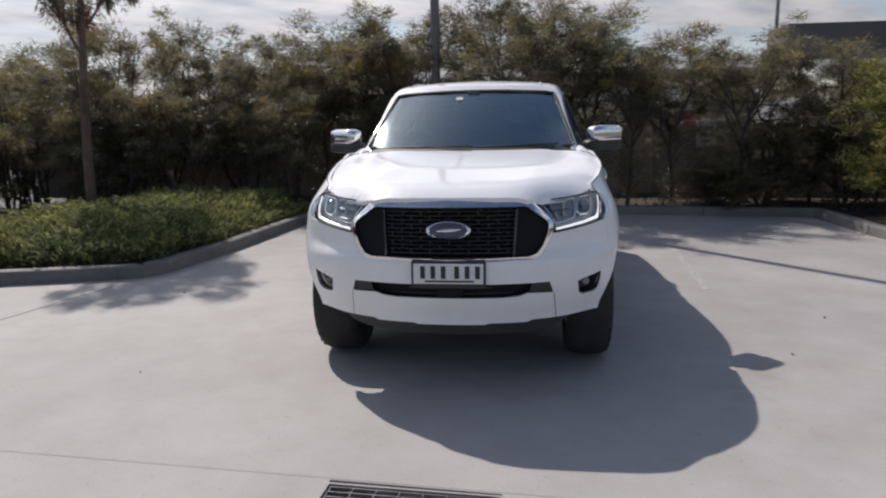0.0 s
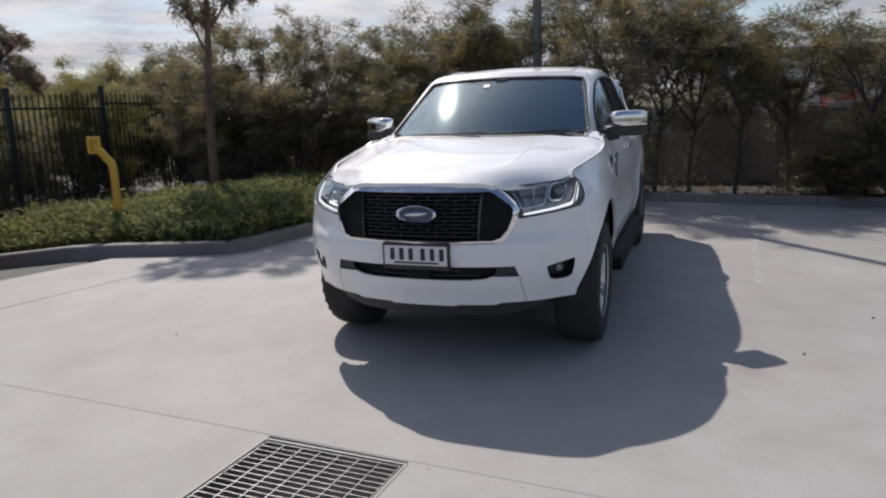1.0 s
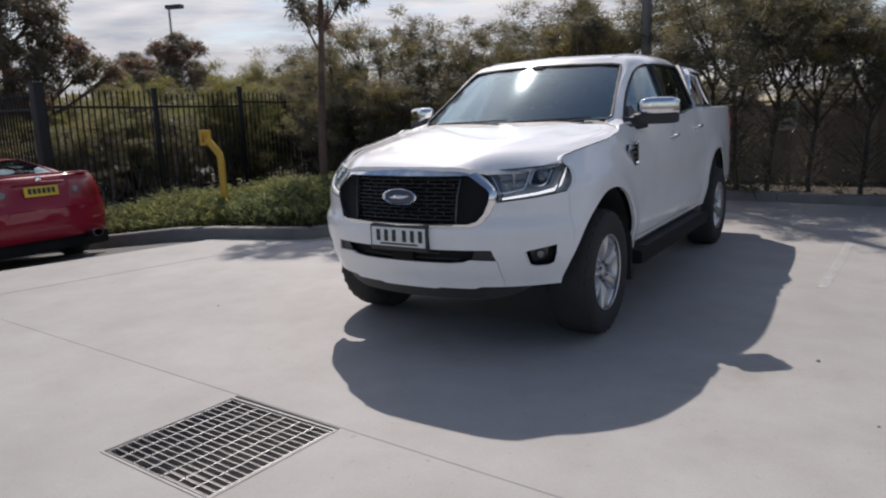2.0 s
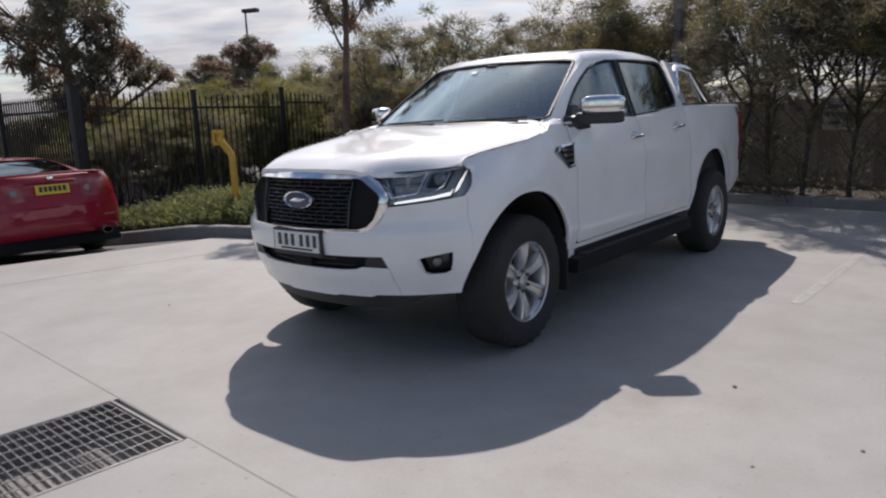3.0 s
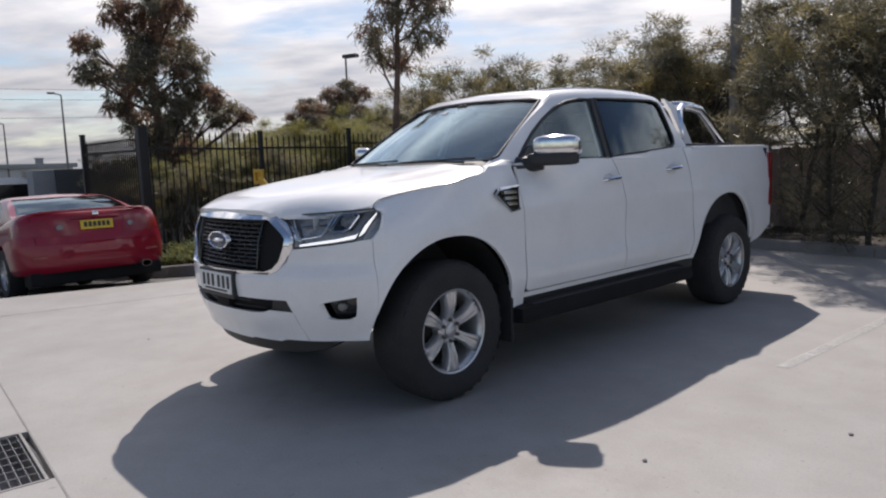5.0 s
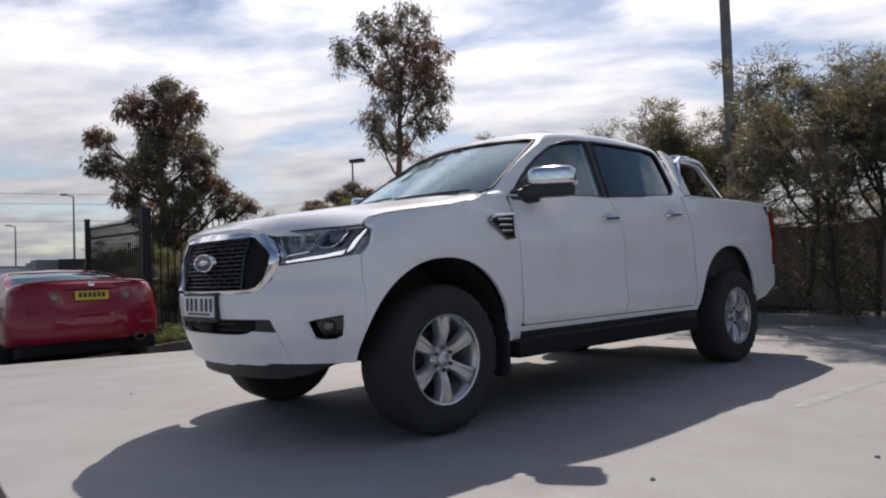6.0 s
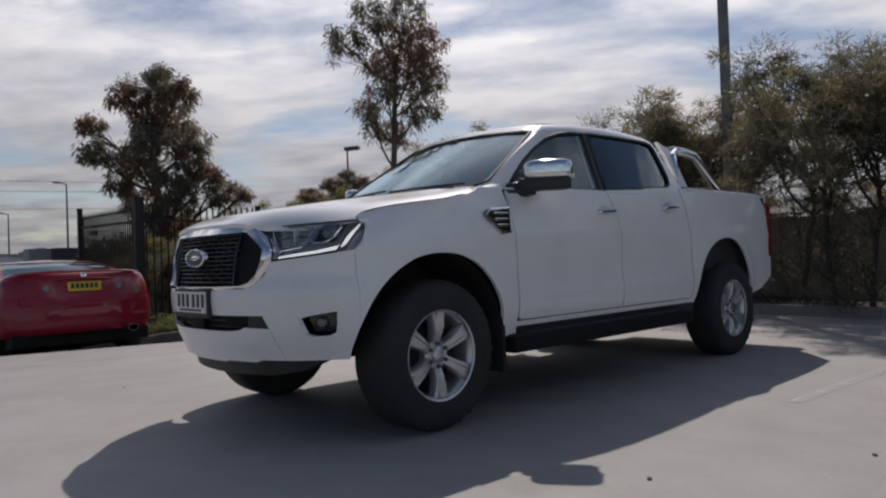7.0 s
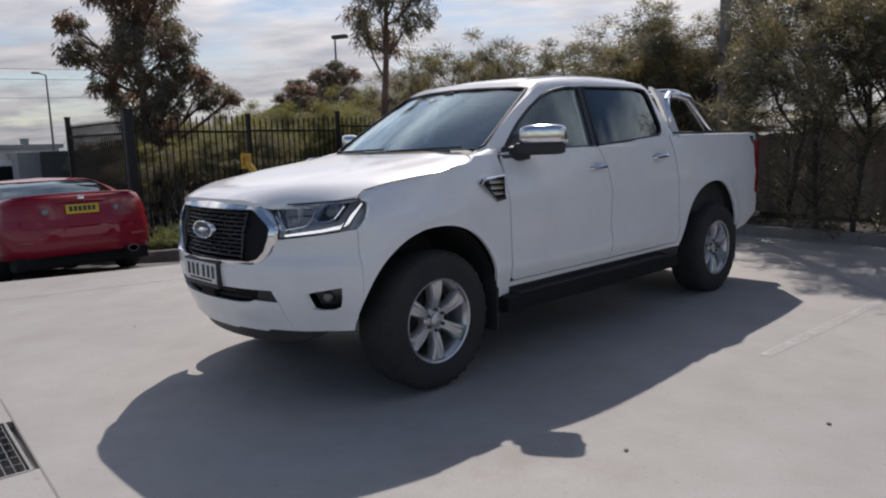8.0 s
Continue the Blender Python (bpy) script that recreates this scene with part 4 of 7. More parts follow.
def build_marks():
    """A worn white bay line and a few loose stones on the concrete."""
    m, n, l, p = node_material("worn_line_paint")
    co = n.new("ShaderNodeNewGeometry").outputs["Position"]
    wear = ramp_node(n, l, noise_node(n, l, co, 9, 8, 0.75), [(0.34, (0, 0, 0)), (0.66, (0.7, 0.7, 0.7))])
    p.inputs["Base Color"].default_value = (0.60, 0.595, 0.58, 1)
    p.inputs["Roughness"].default_value = 0.75
    clear = n.new("ShaderNodeBsdfTransparent")
    mx = n.new("ShaderNodeMixShader")
    l.new(wear, mx.inputs[0]); l.new(clear.outputs[0], mx.inputs[1]); l.new(p.outputs[0], mx.inputs[2])
    l.new(mx.outputs[0], n["Material Output"].inputs[0])
    a, b = Vector((1.92, 1.65, 0.004)), Vector((2.12, 5.6, 0.004))
    side = Vector((0.035, -0.002, 0))
    tagged(part("bay_line", Shape().add([a - side, a + side, b + side, b - side], [(0, 1, 2, 3)]), m), "worn white painted bay line on the concrete", "road marking", kind="structure")
    rng = random.Random(9)
    for x, y, r in ((2.538, 0.836, 0.011), (2.02, -0.01, 0.011), (2.3, -0.75, 0.006), (2.6, -0.4, 0.008), (-2.6, 1.35, 0.010), (3.1, 0.2, 0.007), (-1.9, -0.6, 0.007)):
        bm = bmesh.new()
        bmesh.ops.create_icosphere(bm, subdivisions=2, radius=r)
        for v in bm.verts:
            v.co *= 1 + 0.25 * noise.noise(v.co * 60 + Vector((x, y, 0)))
            v.co.z = v.co.z * 0.55 + r * 0.45
        s = Shape()
        s.take(bm)
        o = tagged(part("pebble", s, M_PIT), "small dark pebble lying on the concrete", "pebble", "pebbles")
        o.location = (x, y, 0)


build_marks()


# ---- vehicle materials ----
def paint_material(name, colour, dirt, flake=0.0):
    """Clear-coated body paint with a thin film of road dust low down the grain of the noise."""
    m, n, l, p = node_material(name)
    co = n.new("ShaderNodeTexCoord").outputs["Object"]
    d = ramp_node(n, l, noise_node(n, l, co, 2.4, 8, 0.7), [(0.45, (0, 0, 0)), (0.75, (1, 1, 1))])
    g = noise_node(n, l, co, 70, 4)
    col = mix_node(n, l, d, colour, dirt)
    col = mix_node(n, l, 1.0, col, ramp_node(n, l, g, [(0.3, (0.97, 0.97, 0.97)), (0.7, (1.0, 1.0, 1.0))]), "MULTIPLY")
    l.new(col, p.inputs["Base Color"])
    p.inputs["Roughness"].default_value = 0.42
    p.inputs["Coat Weight"].default_value, p.inputs["Coat Roughness"].default_value = 0.85, 0.06
    p.inputs["Specular IOR Level"].default_value = 0.12
    p.inputs["Metallic"].default_value = flake
    return m


def glass_material(name, tint, rough=0.0, base=0.045, edge=0.9):
    """A clear pane: tinted see-through, gloss that grows towards grazing angles."""
    m, n, l, p = node_material(name)
    tr = n.new("ShaderNodeBsdfTransparent"); tr.inputs[0].default_value = (*tint, 1)
    gl = n.new("ShaderNodeBsdfGlossy"); gl.inputs["Roughness"].default_value = rough; gl.inputs["Color"].default_value = (0.82, 0.95, 1.0, 1)
    lw = n.new("ShaderNodeLayerWeight"); lw.inputs[0].default_value = 0.5
    pw = n.new("ShaderNodeMath"); pw.operation = "POWER"; pw.inputs[1].default_value = 4.0
    l.new(lw.outputs["Facing"], pw.inputs[0])
    ma = n.new("ShaderNodeMath"); ma.operation = "MULTIPLY_ADD"; ma.inputs[1].default_value, ma.inputs[2].default_value = edge, base
    l.new(pw.outputs[0], ma.inputs[0])
    mx = n.new("ShaderNodeMixShader")
    l.new(ma.outputs[0], mx.inputs[0]); l.new(tr.outputs[0], mx.inputs[1]); l.new(gl.outputs[0], mx.inputs[2])
    l.new(mx.outputs[0], n["Material Output"].inputs[0])
    return m


M_WHITE = paint_material("white_paint", (0.86, 0.86, 0.86), (0.80, 0.795, 0.785))
M_CHROME = surface("chrome", (0.74, 0.75, 0.77), (0.82, 0.83, 0.85), 0.07, metal=1.0, big=3, fine=40, bump=0, rough_var=0.03)
M_ALLOY = surface("alloy_wheel", (0.54, 0.54, 0.55), (0.66, 0.66, 0.665), 0.3, metal=0.7, big=6, fine=90, bump=0.05)
M_RUBBER = surface("tyre_rubber", (0.028, 0.027, 0.028), (0.044, 0.043, 0.043), 0.8, big=5, fine=60, bump=0.3, spec=0.3)
M_PLASTIC = surface("black_plastic", (0.024, 0.024, 0.025), (0.040, 0.040, 0.041), 0.55, big=4, fine=150, bump=0.25, bump_d=0.001)
M_GLOSSBLACK = surface("gloss_black", (0.008, 0.008, 0.009), (0.014, 0.014, 0.015), 0.18, big=4, fine=60, bump=0, coat=0.5)
M_DARKMETAL = surface("underbody_metal", (0.015, 0.015, 0.015), (0.035, 0.033, 0.03), 0.8, metal=0.3, big=5, fine=40, bump=0.3)
M_NUT = surface("wheel_nut", (0.10, 0.10, 0.10), (0.18, 0.18, 0.18), 0.35, metal=0.9, big=9, fine=60, bump=0)
M_GLASS = glass_material("window_glass", (0.70, 0.75, 0.76), base=0.075)
M_SCREEN = glass_material("windscreen_glass", (0.70, 0.80, 0.81), rough=0.05, base=0.14, edge=0.85)
M_TINT = glass_material("tinted_glass", (0.16, 0.18, 0.19), base=0.06, edge=0.75)
M_LENS = glass_material("lamp_lens", (0.97, 0.975, 0.98), base=0.03, edge=0.6)
M_REFLECTOR = surface("lamp_reflector", (0.72, 0.73, 0.74), (0.82, 0.83, 0.84), 0.22, metal=0.85, big=8, fine=40, bump=0)
M_FOGLENS = surface("fog_lens", (0.12, 0.125, 0.13), (0.2, 0.205, 0.21), 0.15, metal=0.6, big=20, fine=60, bump=0)
M_LAMPWHITE = surface("lamp_white_strip", (0.80, 0.81, 0.82), (0.86, 0.87, 0.88), 0.3, big=8, fine=60, bump=0)
M_RUNNING = surface("running_light", (0.80, 0.81, 0.82), (0.86, 0.87, 0.88), 0.3, big=8, fine=60, bump=0)
M_RUNNING.node_tree.nodes["Principled BSDF"].inputs["Emission Color"].default_value = (1.0, 1.0, 1.0, 1)
M_RUNNING.node_tree.nodes["Principled BSDF"].inputs["Emission Strength"].default_value = 0.9
M_LAMPDARK = surface("lamp_dark_housing", (0.24, 0.243, 0.25), (0.32, 0.322, 0.33), 0.3, metal=0.45, big=8, fine=60, bump=0)
M_LAMPGREY = surface("lamp_housing", (0.48, 0.485, 0.495), (0.58, 0.585, 0.595), 0.28, metal=0.4, big=8, fine=60, bump=0)
M_REDLENS = surface("red_lens", (0.20, 0.008, 0.012), (0.28, 0.012, 0.018), 0.15, big=6, fine=60, bump=0, coat=0.6)
M_CLOTH = surface("seat_cloth", (0.05, 0.05, 0.053), (0.08, 0.078, 0.08), 0.9, big=5, fine=120, bump=0.4)
M_DASH = surface("dash_plastic", (0.05, 0.05, 0.052), (0.07, 0.07, 0.072), 0.65, big=5, fine=120, bump=0.3)
M_HEADLINER = surface("headliner", (0.32, 0.32, 0.31), (0.38, 0.38, 0.37), 0.9, big=4, fine=120)
M_BADGE = surface("badge_blue_grey", (0.03, 0.045, 0.09), (0.05, 0.065, 0.12), 0.25, metal=0.3, big=8, fine=60, bump=0, coat=0.6)
M_PLATE = surface("plate_white", (0.70, 0.70, 0.69), (0.78, 0.78, 0.77), 0.4, big=8, fine=60, bump=0)
M_PLATEYELLOW = surface("plate_yellow", (0.62, 0.45, 0.03), (0.70, 0.52, 0.05), 0.4, big=8, fine=60, bump=0)
M_PLATEINK = surface("plate_ink", (0.02, 0.02, 0.02), (0.035, 0.035, 0.035), 0.5, big=8, fine=60, bump=0)


# ---- solid modelling ----
def boolean(a, b, op):
    """Shape a cut by, or kept inside, shape b."""
    obs = []
    for s in (a, b):
        me = bpy.data.meshes.new("solid")
        me.from_pydata(s.v, [], s.f)
        me.update()
        obs.append(new("solid", me))
    mod = obs[0].modifiers.new("cut", "BOOLEAN")
    mod.object, mod.operation, mod.solver = obs[1], op, "EXACT"
    done = obs[0].evaluated_get(bpy.context.evaluated_depsgraph_get()).to_mesh()
    out = Shape()
    out.add([v.co[:] for v in done.vertices], [tuple(p.vertices) for p in done.polygons])
    for o in obs:
        me = o.data
        bpy.data.objects.remove(o)
        bpy.data.meshes.remove(me)
    return out


def cut(a, *bs):
    for b in bs:
        a = boolean(a, b, "DIFFERENCE")
    return a


def kept(a, b):
    return boolean(a, b, "INTERSECT")


def prism(outline, axis, lo, hi):
    return Shape().prism(outline, axis, lo, hi)


def slab_between(outer, inner):
    """A closed solid between two grids of points with the same rows and columns."""
    r, c = len(outer), len(outer[0])
    s = Shape()
    vs = [p for row in outer for p in row] + [p for row in inner for p in row]
    k = r * c
    fs = []
    for i in range(r - 1):
        for j in range(c - 1):
            q = (i * c + j, i * c + j + 1, (i + 1) * c + j + 1, (i + 1) * c + j)
            fs.append(q)
            fs.append(tuple(k + t for t in reversed(q)))
    rim = [j for j in range(c)] + [i * c + c - 1 for i in range(1, r)] + [(r - 1) * c + j for j in range(c - 2, -1, -1)] + [i * c for i in range(r - 2, 0, -1)]
    for a, b in zip(rim, rim[1:] + rim[:1]):
        fs.append((b, a, k + a, k + b))
    return s.add(vs, fs)


def lerp(knots, t):
    """Smooth value through (position, value) knots."""
    if t <= knots[0][0]:
        return knots[0][1]
    for i in range(len(knots) - 1):
        (a, u), (b, w) = knots[i], knots[i + 1]
        if t <= b:
            m0 = (w - u) / (b - a) if i == 0 else (w - knots[i - 1][1]) / (b - knots[i - 1][0])
            m1 = (w - u) / (b - a) if i == len(knots) - 2 else (knots[i + 2][1] - u) / (knots[i + 2][0] - a)
            h = b - a
            s = (t - a) / h
            return (2 * s ** 3 - 3 * s * s + 1) * u + (s ** 3 - 2 * s * s + s) * h * m0 + (-2 * s ** 3 + 3 * s * s) * w + (s ** 3 - s * s) * h * m1
    return knots[-1][1]


def smooth(a, b, t):
    t = min(max((t - a) / (b - a), 0.0), 1.0)
    return t * t * (3 - 2 * t)


# ---- pickup body ----
HUB_Z, AXLES = 0.378, (0.0, 3.22)
ARCHES = ((-0.012, 0.40, 0.475, 0.468, 0.488), (3.14, 0.40, 0.53, 0.475, 0.545))
BELT = [(0.5, 1.236), (0.8, 1.252), (1.2, 1.256), (1.5, 1.262), (2.0, 1.290), (2.5, 1.318), (4.2, 1.318)]
TUCK = [(0.4, 0.13), (0.55, 0.118), (0.7, 0.105), (0.86, 0.088), (1.05, 0.058), (1.3, 0.024), (1.6, 0.0), (2.0, 0.008), (2.3, 0.024), (2.6, 0.048)]


def arch_reach(y, z):
    return min(((abs(y - c) / (f if y < c else a)) ** 2.2 + (abs(z - h) / b) ** 2.2) ** (1 / 2.2) if z > h - 0.2 else 9 for c, h, f, a, b in ARCHES)


def arch_solid(grow_by=0.0):
    s = Shape()
    for c, h, f, a, b in ARCHES:
        pts = []
        for i in range(49):
            t = math.pi * i / 48
            e = 2 / 2.2
            pts.append((c + ((a if t < math.pi / 2 else f) + grow_by) * math.copysign(abs(math.cos(t)) ** e, math.cos(t)), h + (b + grow_by) * math.sin(t) ** e))
        pts += [(c - f - grow_by, 0.0), (c + a + grow_by, 0.0)]
        s.prism(pts, "x", 0.35, 1.3)
    return s


def plan_points(d=0.0):
    """The body's outline from the front's middle back along one side: place, outward normal."""
    pts = []
    w, front, n = 0.905, 0.68, 2.2
    for i in range(41):
        t = math.pi / 2 * (i / 40) ** 0.9
        pts.append((w * math.sin(t) ** (2 / n), -0.2 - front * max(math.cos(t), 0.0) ** (2 / n)))
    y = -0.2
    while y < 4.16:
        y += 0.055
        pts.append((lerp([(-0.2, 0.905), (0.3, 0.903), (1.0, 0.893), (2.0, 0.890), (2.6, 0.884), (3.2, 0.874), (3.6, 0.858), (3.9, 0.836), (4.2, 0.80)], y), y))
    out = []
    for i, (x, y) in enumerate(pts):
        a, b = pts[max(i - 1, 0)], pts[min(i + 1, len(pts) - 1)]
        tx, ty = b[0] - a[0], b[1] - a[1]
        q = math.hypot(tx, ty)
        nx, ny = (ty / q, -tx / q) if i else (0.0, -1.0)
        out.append((x, y, nx, ny))
    return out


def skin_offset(x, y, z, ny):
    """How far the skin stands out of the plain outline."""
    side = -0.04 * smooth(0.66, 0.42, z) ** 1.3 + 0.004 * math.exp(-((z - 0.98) / 0.05) ** 2) - 0.012 * math.exp(-((z - 0.70 - 0.035 * y) / 0.10) ** 2) * smooth(0.5, 0.8, y) * smooth(2.6, 2.3, y) + 0.007 * smooth(0.62 + 0.035 * y, 0.57 + 0.035 * y, z) * smooth(0.5, 0.8, y) * smooth(2.6, 2.3, y)
    roll = lerp([(-0.42, 0.115), (0.16, 0.050), (0.4, 0.085), (0.6, 0.106), (0.85, 0.095), (1.1, 0.067), (1.4, 0.046), (1.7, 0.042), (2.3, 0.052), (2.5, 0.055), (2.75, 0.034), (4.2, 0.026)], y)
    top = lerp([(-0.42, 1.075), (0.16, 1.18), (0.45, 1.26), (4.2, 1.31)], y)
    t = min(max((z - 0.90) / (top - 0.90), 0.0), 1.25)
    side -= roll * t ** 2.0
    r = arch_reach(y, z)
    if 0.9 < r < 1.7 and z > 0.3:
        side += 0.020 * math.exp(-((r - 1.03) / 0.17) ** 2)
    face = lerp([(0.28, -0.10), (0.43, -0.065), (0.50, -0.035), (0.58, -0.012), (0.66, 0.0), (0.74, 0.0), (0.79, -0.028), (0.88, -0.035), (0.96, -0.055), (1.075, -0.135)], z)
    k = smooth(0.25, 0.75, -ny)
    return side * (1 - k) + face * k


def skin_grid(inset=0.0, z0=0.40, z1=1.325, rows=44):
    plan = plan_points()
    grid = []
    for i in range(rows):
        z = z0 + (z1 - z0) * i / (rows - 1)
        row = []
        for x, y, nx, ny in plan:
            o = skin_offset(x, y, z, ny) - inset
            row.append((max(x + nx * o, 0.0) if x > 0.02 else 0.0, y + ny * o, z))
        grid.append(row)
    return grid


def skin_solid(inset=0.0, thick=0.02, z0=0.40, z1=1.325, rows=44):
    return slab_between(skin_grid(inset, z0, z1, rows), skin_grid(inset + thick, z0, z1, rows))


def both(name, shape, material, parent, label="", sharp=35):
    return part(name, shape, material, parent, label, sharp), part(name, shape.mirrored(), material, parent, label, sharp)


def whole(shape):
    """A half body with its mirror image, welded down the middle."""
    s = Shape()
    s.add(shape.v, shape.f)
    m = shape.mirrored()
    s.add(m.v, m.f)
    return s


def belt(y, d=0.0):
    return lerp(BELT, y) + d


def hood_height(x, y):
    """The bonnet: nearly flat across, rolling over at its edges, with a raised middle."""
    c = lerp([(-0.90, 1.092), (-0.66, 1.124), (-0.45, 1.152), (-0.1, 1.198), (0.2, 1.235), (0.5, 1.272)], y)
    d = lerp([(-0.8, 0.02), (-0.715, 0.036), (-0.60, 0.052), (-0.49, 0.073), (-0.395, 0.088), (-0.24, 0.078), (-0.05, 0.0707), (0.17, 0.0606), (0.30, 0.047), (0.375, 0.030), (0.5, 0.02)], y)
    w = lerp([(-0.8, 0.40), (-0.715, 0.47), (-0.60, 0.58), (-0.49, 0.68), (-0.395, 0.746), (-0.24, 0.788), (-0.05, 0.820), (0.17, 0.845), (0.5, 0.845)], y)
    ax = abs(x)
    k = min(ax / w, 1.12)
    edge = 0.50 + 0.08 * y
    z = c - d * (0.2 * k ** 2.8 + 0.8 * k ** 6) + 0.009 * smooth(edge + 0.08, edge - 0.04, ax) * smooth(-0.8, -0.2, y) - 0.004 * smooth(edge - 0.04, edge + 0.14, ax) * smooth(0.8, 0.62, ax)
    front = lerp([(0, -0.812), (0.25, -0.806), (0.40, -0.775), (0.47, -0.715), (0.58, -0.60), (0.68, -0.49), (0.752, -0.395), (0.9, -0.16)], ax)
    back = 1 - min(max((y - front) / 0.22, -0.3), 1.0)
    dip = 0.042 * smooth(0.80, 0.58, ax)
    return z - dip * back ** 2.4


HOOD_PLAN = [(0, -0.812), (0.25, -0.806), (0.40, -0.775), (0.47, -0.715), (0.58, -0.60), (0.68, -0.49), (0.746, -0.395), (0.788, -0.24), (0.820, -0.05), (0.836, 0.08), (0.845, 0.17), (0.845, 0.24), (0.834, 0.30), (0.80, 0.345), (0.74, 0.375), (0.66, 0.375), (0.5, 0.335), (0.25, 0.298), (0, 0.288)]


WING_TOP = [(0.20, 1.186), (0.08, 1.162), (-0.05, 1.146), (-0.20, 1.126), (-0.30, 1.108), (-0.365, 1.090), (-0.398, 1.072), (-0.414, 1.055)]


def skin_side(y, z):
    """The side skin's x at a place along and up."""
    best = None
    for px, py, nx, ny in plan_points():
        o = skin_offset(px, py, z, ny)
        qx, qy = px + nx * o, py + ny * o
        if best is not None and best[1] <= y <= qy:
            return best[0] + (qx - best[0]) * (y - best[1]) / max(qy - best[1], 1e-6)
        best = (qx, qy)
    return best[0]


def build_hood(body):
    xs = [0.9 * (i / 22 - 1) for i in range(45)]
    ys = [-0.90 + 0.026 * i for i in range(58)]
    top = [[(x, y, hood_height(x, y)) for y in ys] for x in xs]
    low = [[(x, y, hood_height(x, y) - 0.022) for y in ys] for x in xs]
    plan = HOOD_PLAN + [(-x, y) for x, y in HOOD_PLAN[-2:0:-1]]
    # Thin black tube laid along the shut line as the shade in the gap.
    seam = [(skin_side(y, z) + 0.002, y, z + 0.003) for y, z in WING_TOP[::-1]]
    seam += [(x, y, hood_height(x, y) + 0.001) for x, y in ((0.843, 0.25), (0.832, 0.305), (0.80, 0.348), (0.745, 0.377))]
    both("bonnet_seal", Shape().tube(seam, 0.0028, 6), M_PLASTIC, body, "black strip standing in for the shaded bonnet gap")
    part("bonnet", kept(slab_between(low, top), prism(plan, "z", 0.8, 1.5)), M_WHITE, body, sharp=40)


def screen_y(x, z, d=0.0):
    return 0.315 + (z - 1.265) * 1.71 + 0.40 * x * x - 0.016 * math.sin(math.pi * min(max((z - 1.25) / 0.42, 0), 1)) + d


def cab_rail(y):
    return lerp([(0.2, 1.40), (0.7, 1.57), (1.0, 1.653), (1.3, 1.702), (1.65, 1.726), (2.0, 1.732), (2.4, 1.722), (2.6, 1.692), (2.8, 1.65)], y)


def cab_side(y, z):
    """The cab side's x: leaning in towards the roof, drawn in at both ends."""
    return 0.866 - (z - 1.24) * 0.445 - lerp(TUCK, y)


def cab_section(y, inset):
    """Half of the cab's cross-section, from the waist up to the middle of the roof."""
    zr = cab_rail(y) - inset * 0.7
    tuck = lerp(TUCK, y)

    def x_at(z):
        return cab_side(y, z) - inset
    zk = zr - 0.045
    xk = x_at(zk)
    pts = [(0.775 - inset - tuck, 1.16 - inset), (0.80 - inset - tuck, 1.205)] + [(x_at(z), z) for z in (1.252 + (zk - 1.252) * f for f in (0, 0.34, 0.67))]
    pts += [(xk, zk), (xk - 0.020, zr - 0.018), (xk - 0.048, zr + 0.002), (xk - 0.095, zr + 0.014), (xk - 0.20, zr + 0.026), (xk - 0.38, zr + 0.038), (0.0, zr + 0.046)]
    return pts


def cab_solid(inset):
    ys = [0.10 + 0.06 * i for i in range(46)]
    rings = []
    for y in ys:
        h = cab_section(y, inset)
        rings.append([(x, y, z) for x, z in h] + [(-x, y, z) for x, z in h[-2::-1]])
    s = Shape()
    c = len(rings[0])
    vs = [p for r in rings for p in r]
    fs = []
    for i in range(len(rings) - 1):
        for j in range(c):
            a, b = i * c + j, i * c + (j + 1) % c
            fs.append((a, a + c, b + c, b))
    fs += [tuple(range(c)), tuple(reversed(range((len(rings) - 1) * c, len(rings) * c)))]
    s.add(vs, fs)
    xs = [-1.1 + 0.1 * i for i in range(23)]
    zs = [1.0 + 0.05 * i for i in range(21)]
    surf = [[(x, screen_y(x, z, inset * 1.6), z) for x in xs] for z in zs]
    away = [[(x, -2.0, z) for x in xs] for z in zs]
    s = cut(s, slab_between(away, surf))
    rear = prism([(2.655 - inset - (1.0 - 1.31) * 0.42, 1.0), (2.655 - inset - (1.9 - 1.31) * 0.42, 1.9), (4, 1.9), (4, 1.0)], "x", -2, 2)
    return cut(s, rear)


FRONT_WINDOW = [(0.70, 1.264), (0.90, 1.262), (1.20, 1.260), (1.458, 1.264), (1.522, 1.656), (1.40, 1.653), (1.27, 1.632), (1.15, 1.590), (1.01, 1.512), (0.89, 1.430), (0.79, 1.350), (0.715, 1.285)]
REAR_WINDOW = [(1.512, 1.268), (1.9, 1.290), (2.28, 1.314), (2.38, 1.326), (2.445, 1.352), (2.47, 1.40), (2.468, 1.52), (2.455, 1.63), (2.42, 1.665), (2.34, 1.676), (1.95, 1.672), (1.575, 1.662)]
SCREEN = [(-0.700, 1.272), (0.700, 1.272), (0.711, 1.288), (0.606, 1.61), (0.590, 1.642), (0.53, 1.652), (0.25, 1.662), (0, 1.665), (-0.25, 1.662), (-0.53, 1.652), (-0.590, 1.642), (-0.606, 1.61), (-0.711, 1.288)]
BACKLIGHT = [(-0.60, 1.34), (0.60, 1.34), (0.53, 1.60), (-0.53, 1.60)]


def window_trim(outline, r):
    pts = [(cab_side(y, z) + 0.001, y, z) for y, z in outline]
    return Shape().tube(pts, r, 6, closed=True)


